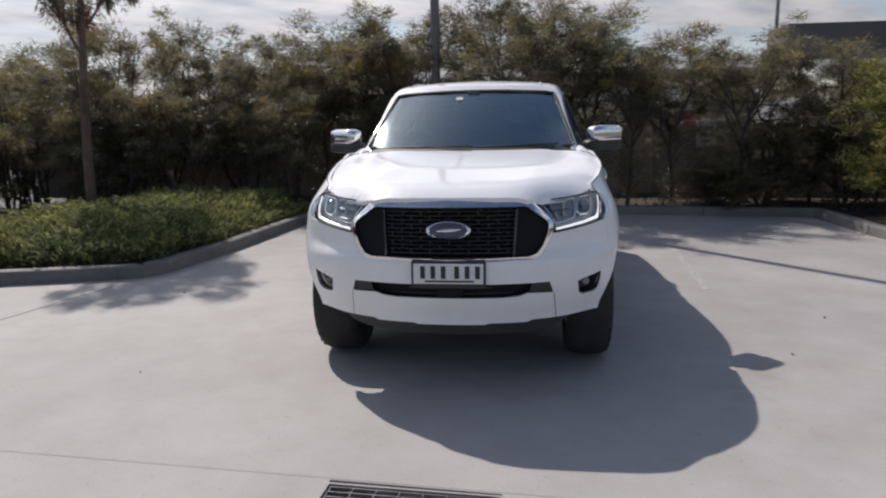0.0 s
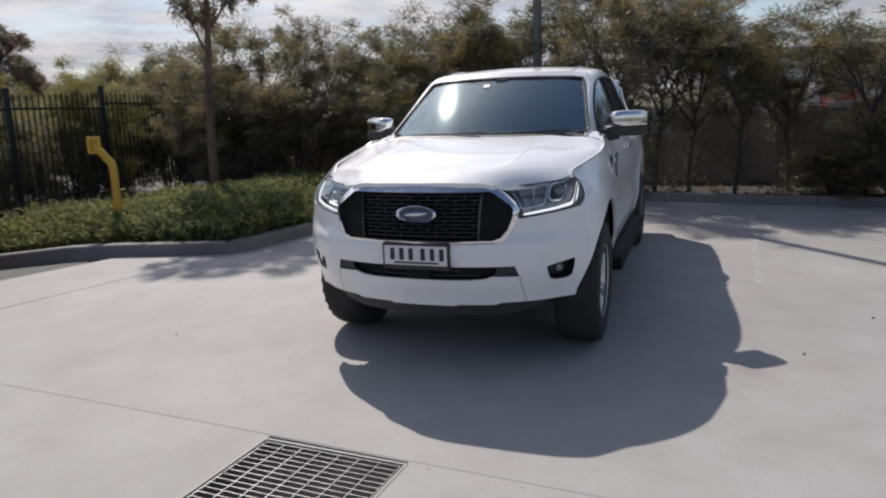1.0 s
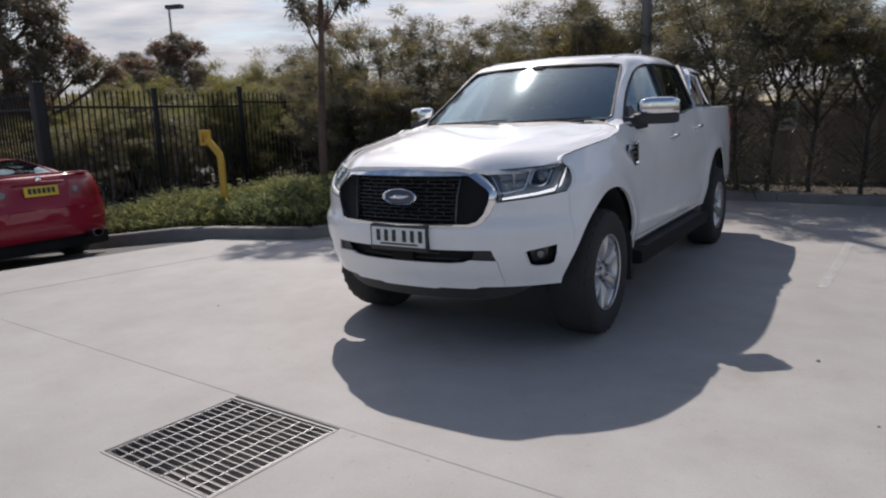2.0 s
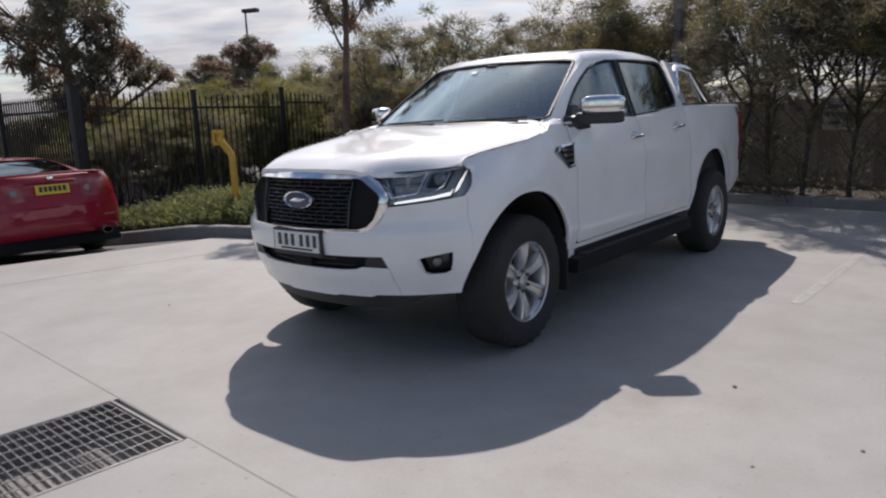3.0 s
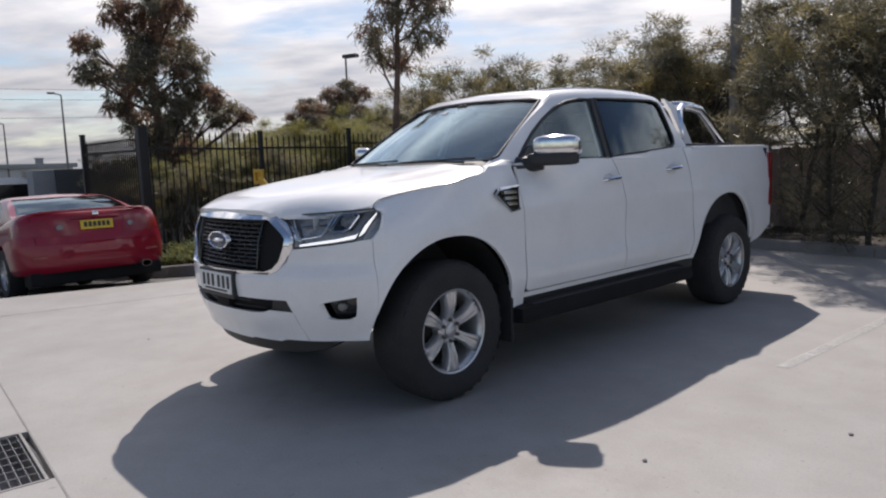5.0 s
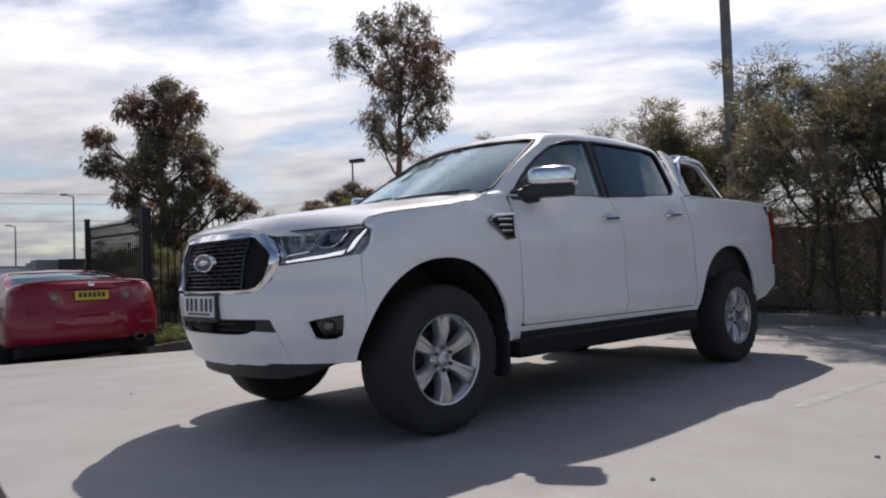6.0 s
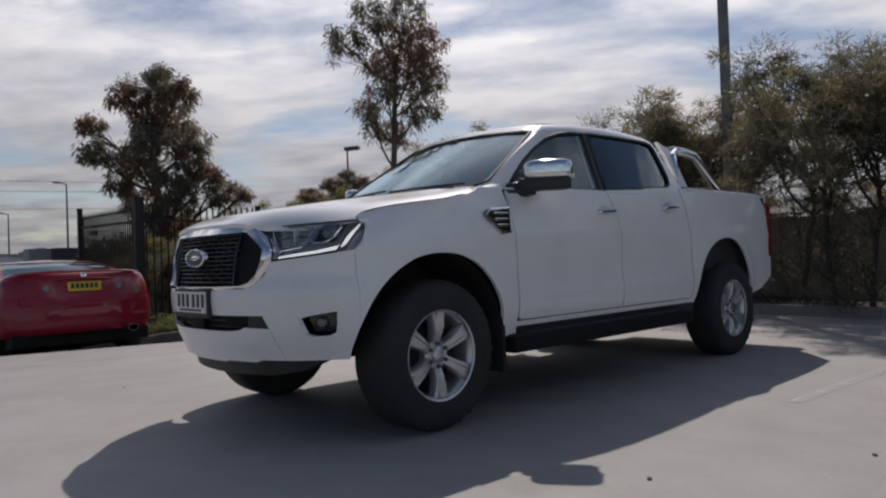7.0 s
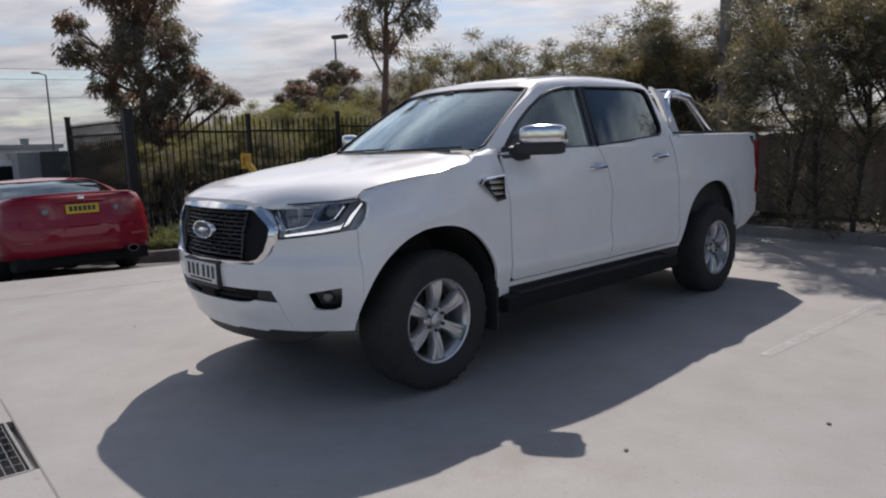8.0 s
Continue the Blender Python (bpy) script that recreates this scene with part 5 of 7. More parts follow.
def build_cab(body):
    outer, inner = cab_solid(0.0), cab_solid(0.05)
    inner.v = [(x, y, z - 0.3 if z < 1.2 else z) for x, y, z in inner.v]
    shell = cut(outer, inner)
    holes = Shape()
    holes.prism(FRONT_WINDOW, "x", -1.5, 1.5)
    holes.prism(REAR_WINDOW, "x", -1.5, 1.5)
    shell = cut(shell, holes)
    shell = cut(shell, prism(SCREEN, "y", -0.8, 1.45), prism(BACKLIGHT, "y", 2.3, 3.0), prism([(-0.685, 1.0), (0.685, 1.0), (0.69, 1.273), (-0.69, 1.273)], "y", -0.8, 0.9))
    part("cab_shell", shell, M_WHITE, body, "white roof and pillars", 42)
    def pane(points, away):
        m = len(points)
        back = [tuple(Vector(p) + Vector(away)) for p in points]
        return Shape().add(points + back, [tuple(range(m)), tuple(range(2 * m - 1, m - 1, -1))] + [(i, m + i, m + (i + 1) % m, (i + 1) % m) for i in range(m)])
    xs = [-0.8 + 0.05 * i for i in range(33)]
    zs = [1.2 + 0.025 * i for i in range(21)]
    sheet = slab_between([[(x, screen_y(x, z, 0.014), z) for x in xs] for z in zs], [[(x, screen_y(x, z, 0.024), z) for x in xs] for z in zs])
    screen = part("windscreen", kept(sheet, prism(SCREEN, "y", -0.8, 1.6)), M_SCREEN, body, "clear curved windscreen", 30)
    screen.visible_shadow = False
    part("seal", Shape().tube([(x, screen_y(x, z, 0.004), z) for x, z in SCREEN], 0.012, 6, closed=True), M_PLASTIC, screen, "black rubber seal")
    for out, mat, lab in ((FRONT_WINDOW, M_GLASS, "clear side glass"), (REAR_WINDOW, M_TINT, "tinted side glass")):
        g = kept(cut(cab_solid(0.010), cab_solid(0.0145)), prism(out, "x", 0.2, 1.5))
        both("side_window", g, mat, body, lab, 30)
    rear = part("rear_window", pane([(x, 2.64 - (z - 1.31) * 0.42, z) for x, z in BACKLIGHT], (0, -0.005, 0)), M_TINT, body, "dark rear glass", 30)
    for out in (FRONT_WINDOW, REAR_WINDOW):
        both("window_trim", window_trim(out, 0.011), M_PLASTIC, body, "black window surround")
    strip = [(1.448, 1.256), (1.522, 1.260), (1.588, 1.668), (1.512, 1.664)]
    both("pillar_trim", kept(cut(cab_solid(-0.003), cab_solid(0.004)), prism(strip, "x", 0.3, 1.5)), M_PLASTIC, body, "black door pillar")


def handle(y, z):
    """A chrome pull handle on its oval cup."""
    x = 0.872
    s = Shape().tube([(x - 0.01, y - 0.085, z - 0.004), (x + 0.020, y - 0.07, z), (x + 0.030, y, z + 0.004), (x + 0.024, y + 0.07, z + 0.008), (x - 0.01, y + 0.085, z + 0.01)], [0.010, 0.0135, 0.0145, 0.0135, 0.010], 8)
    cup = Shape().lathe([(0.0, 0.0), (0.03, 0.001), (0.045, 0.006), (0.05, 0.012)], 16, pose(x - 0.006, y - 0.03, z - 0.004, 0, 90, 0) @ Matrix.Diagonal((0.8, 1.15, 1, 1)))
    return s, cup


def build_sides(body):
    skin = skin_solid()
    arch = arch_solid()
    g = 0.0035
    top = [(0.300, 1.205)] + WING_TOP
    fender = [(-0.4738, 0.40), (0.578, 0.40), (0.578, 0.52), (0.560, 1.10), (0.556, 1.225), (0.52, 1.242), (0.36, 1.238)] + top + [(-0.384, 1.036), (-0.389, 1.020), (-0.428, 0.955), (-0.4715, 0.905), (-0.4738, 0.6)]
    wing = cut(kept(skin, prism(fender, "x", 0.5, 1.3)), arch)
    vent_hole = [(0.33, 1.085), (0.36, 1.11), (0.515, 1.122), (0.525, 0.995), (0.455, 0.985), (0.40, 1.03)]
    both("front_wing", wing, M_WHITE, body, sharp=40)
    sill = [(0.40, 0.468), (2.60, 0.468), (2.60, 0.497), (0.40, 0.497)]
    both("sill", cut(kept(skin, prism(sill, "x", 0.5, 1.3)), arch), M_WHITE, body)
    lower_sill = [(0.44, 0.40), (2.62, 0.40), (2.62, 0.466), (0.44, 0.466)]
    both("sill_guard", cut(kept(skin_solid(0.012, 0.05), prism(lower_sill, "x", 0.5, 1.3)), arch), M_PLASTIC, body, "black lower sill")
    fd = [(0.590, 0.520), (0.62, 0.503), (1.628, 0.503), (1.630, 0.75), (1.620, 0.98), (1.595, 1.10), (1.545, 1.20)] + [(1.505 - 0.1 * i, belt(1.505 - 0.1 * i, 0.004)) for i in range(10)] + [(0.565, 1.10)]
    rd = [(1.637, 0.503), (2.540, 0.503), (2.555, 0.60), (2.550, 0.95), (2.525, 1.20), (2.49, 1.325), (2.3, 1.316), (1.9, 1.290), (1.513, 1.266), (1.553, 1.20), (1.603, 1.10), (1.628, 0.98), (1.639, 0.75)]
    for outline, hy, hz, lab in ((fd, 1.475, 1.121, "white front door"), (rd, 2.28, 1.166, "white rear door")):
        panel = cut(kept(skin, prism(outline, "x", 0.5, 1.3)), arch)
        grip, cup = handle(hy, hz)
        for flip in (False, True):
            d = part("door", panel.mirrored() if flip else panel, M_WHITE, body, lab, 40)
            part("handle", grip.mirrored() if flip else grip, M_CHROME, d, "chrome pull handle")
            part("cup", cup.mirrored() if flip else cup, M_WHITE, d)
    bed = [(2.60, 0.497), (2.55, 0.497)] + [(2.567, 0.60), (2.562, 0.95), (2.537, 1.20), (2.51, 1.318), (4.17, 1.322), (4.17, 0.60), (3.95, 0.50), (3.6, 0.45)]
    both("bed_side", cut(kept(skin, prism(bed, "x", 0.5, 1.3)), arch), M_WHITE, body, "white bed side panel", 40)
    # side vents
    vx = 0.893
    vent = Shape().prism(vent_hole, "x", vx - 0.02, vx + 0.010)
    bars = Shape()
    for i in range(3):
        bars.bbox((vx, 0.385 + 0.01 * i, 1.082 - 0.032 * i), (vx + 0.02, 0.50, 1.098 - 0.032 * i), 0.005)
    rim = Shape().tube([(vx + 0.010, y, z) for y, z in ((0.515, 1.122), (0.36, 1.11), (0.33, 1.085), (0.40, 1.03), (0.455, 0.985), (0.525, 0.992))], [0.008, 0.010, 0.013, 0.012, 0.011, 0.008], 6)
    for flip in (False, True):
        v = part("side_vent", vent.mirrored() if flip else vent, M_GLOSSBLACK, body, "black side vent with chrome bars")
        part("bars", bars.mirrored() if flip else bars, M_CHROME, v)
        part("rim", rim.mirrored() if flip else rim, M_CHROME, v)
    # front bumper
    outline = [(-0.02, 0.388), (0.18, 0.388), (0.20, 0.396), (0.40, 0.396), (0.43, 0.408), (0.62, 0.408), (0.93, 0.412), (0.93, 0.930), (0.80, 0.908), (0.775, 0.902), (0.70, 0.889), (0.60, 0.877), (0.54, 0.870), (0.30, 0.862), (-0.02, 0.85)]
    front = kept(skin_solid(0.0, 0.02, 0.36, 1.325, 46), prism(outline, "y", -1.2, -0.475))
    intake = [(-0.05, 0.545), (0.28, 0.545), (0.36, 0.552), (0.40, 0.566), (0.535, 0.560), (0.515, 0.622), (-0.05, 0.622)]
    fog = [(0.664, 0.606), (0.69, 0.615), (0.798, 0.637), (0.792, 0.586), (0.779, 0.540), (0.754, 0.525), (0.698, 0.523), (0.674, 0.535)]
    seam = [(0.552, 0.40), (0.556, 0.40), (0.540, 0.558), (0.536, 0.558)]
    hole = [(-0.03, 0.750), (-0.03, 1.0)] + [(x - 0.008, z + 0.008) for x, z in GRILLE_OUT if z < 1.0]
    front = cut(front, prism(hole, "y", -1.2, -0.5))
    front = cut(front, prism(intake, "y", -1.2, -0.5), prism(fog, "y", -1.2, -0.35), arch, prism(seam, "y", -1.2, -0.6))
    part("front_bumper", whole(front), M_WHITE, body, "white front bumper", 40)
    dark = skin_solid(0.045, 0.03, 0.30, 0.72, 18)
    lower = kept(dark, prism([(-0.02, 0.318), (0.42, 0.325), (0.57, 0.352), (0.66, 0.40), (0.66, 0.46), (-0.02, 0.46)], "y", -1.2, -0.5))
    part("front_valance", whole(lower), M_PLASTIC, body, "dark plastic lower valance")
    back = kept(dark, prism([(-0.02, 0.52), (0.60, 0.52), (0.60, 0.64), (-0.02, 0.64)], "y", -1.2, -0.5))
    part("intake_mesh", whole(back), M_MESHBLACK, body, "black lower intake")
    for i in range(2):
        z = 0.565 + 0.03 * i
        part("intake_bar", Shape().tube([(x / 10, -0.83 + 0.12 * (x / 5) ** 2, z) for x in range(-5, 6)], 0.006, 6), M_PLASTIC, body)
    part("radar_cover", Shape().bbox((-0.07, -0.86, 0.55), (0.07, -0.80, 0.62), 0.008), M_MESHBLACK, body)
    corner = kept(skin_solid(0.012, 0.01, 0.5, 0.7, 10), prism([(0.405, 0.563), (0.54, 0.556), (0.52, 0.626), (0.43, 0.626)], "y", -1.2, -0.5))
    both("intake_corner", corner, M_PLASTIC, body, "black intake end cap")
    pocket = kept(skin_solid(0.05, 0.02, 0.5, 0.7, 12), prism(fog, "y", -1.2, -0.35))
    for flip in (False, True):
        f = part("fog_lamp", pocket.mirrored() if flip else pocket, M_GLOSSBLACK, body, "black fog lamp pocket")
        lamp = Shape().lathe([(0.0, 0.012), (0.018, 0.009), (0.027, 0.0), (0.030, -0.03)], 20, pose(0.712, -0.585, 0.585, 90, 0, 30))
        part("lens", lamp.mirrored() if flip else lamp, M_FOGLENS, f, "round clear fog lens")


M_MESHBLACK = surface("matt_black_mesh", (0.007, 0.007, 0.008), (0.014, 0.014, 0.015), 0.7, big=4, fine=90, bump=0.3, bump_d=0.001, spec=0.2)
# Grey in place of black leather: sun glare on the steering wheel as colour.
M_WHEELGLARE = surface("steering_glare_grey", (0.10, 0.10, 0.10), (0.15, 0.15, 0.15), 0.5, big=4, fine=120, bump=0.2, bump_d=0.001)


def face_y(x, z):
    """The front face of the bodywork at a place across and up."""
    ax = min(abs(x), 0.9)
    y = -0.2 - 0.68 * max(1 - (ax / 0.905) ** 2.2, 0) ** (1 / 2.2)
    return y - lerp([(0.66, 0.0), (0.74, 0.0), (0.79, -0.028), (0.88, -0.035), (0.96, -0.050), (1.075, -0.085)], z)


GRILLE_OUT = [(0.0, 1.056), (0.20, 1.056), (0.35, 1.054), (0.395, 1.048), (0.428, 1.032), (0.515, 0.952), (0.534, 0.922), (0.530, 0.876), (0.502, 0.806), (0.468, 0.765), (0.43, 0.748), (0.2, 0.743), (0.0, 0.742)]
GRILLE_IN = [(0.0, 1.001), (0.20, 1.001), (0.345, 1.002), (0.375, 1.007), (0.394, 1.003), (0.482, 0.944), (0.499, 0.924), (0.496, 0.881), (0.472, 0.816), (0.441, 0.779), (0.40, 0.768), (0.2, 0.765), (0.0, 0.764)]


def build_front(body):
    out = GRILLE_OUT + [(-x, z) for x, z in GRILLE_OUT[-2:0:-1]]
    inn = GRILLE_IN + [(-x, z) for x, z in GRILLE_IN[-2:0:-1]]
    n = len(out)
    loops = [[(x, face_y(x, z) + 0.05, z) for x, z in out], [(x, face_y(x, z) - 0.006, z) for x, z in out]]
    mid1 = [(a * 0.75 + b * 0.25, c * 0.75 + d * 0.25) for (a, c), (b, d) in zip(out, inn)]
    mid2 = [(a * 0.25 + b * 0.75, c * 0.25 + d * 0.75) for (a, c), (b, d) in zip(out, inn)]
    loops += [[(x, face_y(x, z) - 0.012, z) for x, z in mid1], [(x, face_y(x, z) - 0.020, z) for x, z in mid2]]
    loops += [[(x, face_y(x, z) + 0.004, z) for x, z in inn], [(x, face_y(x, z) + 0.06, z) for x, z in inn]]
    s = Shape()
    s.add([p for lp in loops for p in lp], [(i * n + j, i * n + (j + 1) % n, (i + 1) * n + (j + 1) % n, (i + 1) * n + j) for i in range(5) for j in range(n)])
    grille = part("grille_surround", s, M_CHROME, body, "chrome eight-sided grille surround", 50)
    back = Shape()
    back.add([(x, face_y(x, z) + 0.055, z) for x, z in inn], [tuple(range(n))])
    part("backing", back, M_MESHBLACK, grille, "black grille backing")
    bar = Shape()
    rows = 11
    for r in range(rows):
        z = 0.779 + (0.990 - 0.779) * r / (rows - 1)
        b = Shape()
        cols = 28
        pts = []
        for i in range(cols + 1):
            x = -0.335 + 0.67 * i / cols
            pts.append((x, face_y(x, z) + 0.016 + (0.006 if (i + r) % 2 else -0.004), z))
        vs, fs = [], []
        for x, y, zz in pts:
            vs += [(x, y, zz - 0.0045), (x, y - 0.004, zz), (x, y, zz + 0.0045), (x, y + 0.03, zz + 0.004), (x, y + 0.03, zz - 0.004)]
        for i in range(cols):
            fs += [(5 * i + j, 5 * i + (j + 1) % 5, 5 * i + 5 + (j + 1) % 5, 5 * i + 5 + j) for j in range(5)]
        part("grille_bar", b.add(vs, [tuple(reversed(f)) for f in fs]), M_GRILLE, grille)
        if r < rows - 1:
            for i in range(7):
                x = -0.30 + 0.1 * i + (0.05 if r % 2 else 0.0)
                if abs(x) < 0.34:
                    bar.box((x - 0.003, face_y(x, z) + 0.020, z), (x + 0.003, face_y(x, z) + 0.045, z + 0.020))
    tagged(part("grille_mesh", bar, M_GRILLE, grille), kind="stuff")
    cheek = Shape()
    poly = [(0.340, 1.001), (0.375, 1.008), (0.396, 1.003), (0.484, 0.944), (0.501, 0.924), (0.498, 0.881), (0.474, 0.816), (0.443, 0.779), (0.40, 0.767), (0.328, 0.765)]
    m = len(poly)
    cheek.add([(x, face_y(x, z) + 0.012, z) for x, z in poly] + [(x, face_y(x, z) + 0.05, z) for x, z in poly], [tuple(range(m))] + [(i, m + i, m + (i + 1) % m, (i + 1) % m) for i in range(m)])
    both("grille_cheek", cheek, M_MESHBLACK, grille, "black mesh end panel")
    for sgn in (1, -1):
        part("divider", Shape().tube([(sgn * 0.332, face_y(0.33, 0.78) - 0.002, 0.768), (sgn * 0.338, face_y(0.34, 0.9) - 0.004, 0.9), (sgn * 0.345, face_y(0.345, 0.99) + 0.004, 1.000)], 0.007, 6), M_GLOSSBLACK, grille)
    # oval badge
    c = pose(0, face_y(0, 0.9) - 0.006, 0.902, 90, 0, 0) @ Matrix.Diagonal((1.0, 0.40, 1, 1))
    b = part("badge", Shape().lathe([(0.0, 0.016), (0.095, 0.014), (0.100, 0.010)], 40, c), M_BADGE, body, "oval blue-grey badge with a chrome rim")
    part("rim", Shape().lathe([(0.097, 0.0), (0.097, 0.016), (0.106, 0.022), (0.114, 0.018), (0.117, 0.0)], 40, c), M_CHROME, b)
    swash = Shape().tube([(-0.062, face_y(0, 0.9) - 0.022, 0.897), (-0.03, face_y(0, 0.9) - 0.023, 0.900), (0.0, face_y(0, 0.9) - 0.023, 0.902), (0.03, face_y(0, 0.9) - 0.023, 0.904), (0.062, face_y(0, 0.9) - 0.022, 0.908)], [0.003, 0.010, 0.013, 0.010, 0.003], 8)
    part("emblem", swash, M_CHROME, b)
    # number plate with plain bars
    py = -0.892
    holder = part("plate_holder", Shape().bbox((-0.192, py, 0.607), (0.190, -0.86, 0.748), 0.006), M_PLASTIC, body, "black number plate holder")
    pl = part("number_plate", Shape().bbox((-0.180, py - 0.004, 0.631), (0.178, py + 0.004, 0.736), 0.003), M_PLATE, body, "white number plate with dark bars")
    for i in range(6):
        x = -0.150 + 0.053 * i + (0.016 if i > 2 else 0)
        part("bar", Shape().box((x + 0.006, py - 0.007, 0.659), (x + 0.030, py - 0.004, 0.723)), M_PLATEINK, pl)
    part("bar", Shape().box((-0.12, py - 0.007, 0.640), (0.13, py - 0.004, 0.649)), M_PLATEINK, pl)
    # headlamps
    lamp = [(0.428, 1.030), (0.50, 1.036), (0.60, 1.042), (0.70, 1.049), (0.775, 1.056), (0.93, 1.064), (0.93, 0.935), (0.80, 0.912), (0.775, 0.906), (0.70, 0.893), (0.60, 0.881), (0.537, 0.874), (0.536, 0.905), (0.518, 0.948)]
    ends = prism([(-1.2, 0.80), (-0.478, 0.80), (-0.474, 0.905), (-0.430, 0.955), (-0.391, 1.020), (-0.386, 1.036), (-0.412, 1.062), (-1.2, 1.09)], "x", 0.2, 1.2)
    lens = kept(kept(skin_solid(0.001, 0.004), prism(lamp, "y", -1.2, -0.3)), ends)
    bowl = kept(kept(skin_solid(0.055, 0.01), prism(lamp, "y", -1.2, -0.25)), prism([(-1.2, 0.80), (-0.40, 0.80), (-0.36, 1.09), (-1.2, 1.09)], "x", 0.2, 1.2))
    edge = [(0.432, 1.029), (0.50, 1.034), (0.60, 1.040), (0.70, 1.047), (0.775, 1.053), (0.790, 1.035), (0.790, 0.98), (0.785, 0.935), (0.775, 0.908), (0.70, 0.895), (0.60, 0.883), (0.539, 0.876), (0.538, 0.905), (0.520, 0.948)]
    wall = Shape()

    def lamp_y(x, z, d):
        return skin_face(x, z) + d
    k = len(edge)
    wall.add([(x, lamp_y(x, z, 0.004), z) for x, z in edge] + [(x * 0.985, lamp_y(x, z, 0.06), z) for x, z in edge], [(i, (i + 1) % k, k + (i + 1) % k, k + i) for i in range(k)])
    strip = [(0.786, 1.032), (0.790, 0.99), (0.786, 0.950), (0.770, 0.926), (0.70, 0.909), (0.62, 0.897), (0.550, 0.887)]
    drl = Shape().tube([(x, lamp_y(x, z, 0.022), z) for x, z in strip], [0.006, 0.009, 0.010, 0.0085, 0.0065, 0.006, 0.005], 8)
    chrome_edge = Shape().tube([(x, lamp_y(x, z, 0.02), z) for x, z in ((0.468, 1.018), (0.508, 0.975), (0.542, 0.916), (0.60, 0.926), (0.640, 0.934), (0.648, 0.955), (0.648, 1.030), (0.60, 1.031), (0.53, 1.025), (0.468, 1.018))], 0.0045, 6)
    ring = Shape().tube([(x, lamp_y(x, z, 0.025), z) for x, z in ((0.660, 0.965), (0.660, 1.018), (0.672, 1.032), (0.720, 1.036), (0.735, 1.022), (0.730, 0.965), (0.712, 0.950), (0.675, 0.950))], 0.0055, 6, closed=True)
    ball = Shape().lathe([(0.0, 0.03), (0.018, 0.026), (0.030, 0.012), (0.034, 0.0), (0.042, -0.004), (0.044, -0.03)], 20, pose(0.696, skin_face(0.696, 0.99) + 0.052, 0.992, 90, 0, 20))
    seal = Shape().tube([(x, lamp_y(x, z, 0.003), z) for x, z in edge], 0.0045, 6, closed=True)
    bay = Shape()
    quad = [(0.660, 0.950), (0.735, 0.952), (0.738, 1.034), (0.660, 1.030)]
    bay.add([(x, lamp_y(x, z, 0.046), z) for x, z in quad], [(0, 1, 2, 3)])
    bowl2 = Shape()
    for lo_z, hi_z, x0 in ((0.932, 0.972, 0.532), (0.977, 1.018, 0.505)):
        quad = [(x0 + 0.02, lo_z), (0.640, lo_z + 0.010), (0.640, hi_z + 0.004), (x0, hi_z)]
        bowl2.add([(x, lamp_y(x, z, 0.030), z) for x, z in quad] + [(x * 0.99, lamp_y(x, z, 0.052), (z + (lo_z + hi_z) / 2) / 2) for x, z in quad], [(4, 5, 6, 7), (0, 4, 5, 1), (1, 5, 6, 2), (2, 6, 7, 3), (3, 7, 4, 0)])
    bowl2.bbox((0.585, skin_face(0.60, 0.975) + 0.018, 0.945), (0.590, skin_face(0.60, 0.975) + 0.05, 1.02), 0.001)
    for flip in (False, True):
        def f(s):
            return s.mirrored() if flip else s
        h = part("headlamp", f(bowl), M_LAMPDARK, body, "swept headlamp with a clear lens and projector")
        part("housing", f(wall), M_LAMPDARK, h)
        part("seal", f(seal), M_PLASTIC, h, "black rubber lamp seal")
        part("light_strip", f(drl), M_RUNNING, h, "white running-light strip")
        part("bezel", f(chrome_edge), M_REFLECTOR, h)
        part("bezel", f(ring), M_CHROME, h)
        part("projector_bay", f(bay), M_MESHBLACK, h, "black projector bay")
        part("projector", f(ball), M_FOGLENS, h, "dark glass projector")
        part("reflector", f(bowl2), M_LAMPGREY, h)
        part("lens", f(lens), M_LENS, h, "clear lens").visible_shadow = False


M_GRILLE = surface("grille_black", (0.018, 0.018, 0.019), (0.032, 0.032, 0.033), 0.35, big=4, fine=60, bump=0)


def skin_face(x, z):
    """The front skin's y at a place across and up, found along the outline."""
    best = None
    for px, py, nx, ny in PLAN_FRONT:
        o = skin_offset(px, py, z, ny)
        qx, qy = px + nx * o, py + ny * o
        if best is not None and best[0] <= x <= qx:
            t = (x - best[0]) / max(qx - best[0], 1e-6)
            return best[1] + (qy - best[1]) * t
        best = (qx, qy)
    return best[1]


PLAN_FRONT = [p for p in plan_points() if p[1] < 0.1]


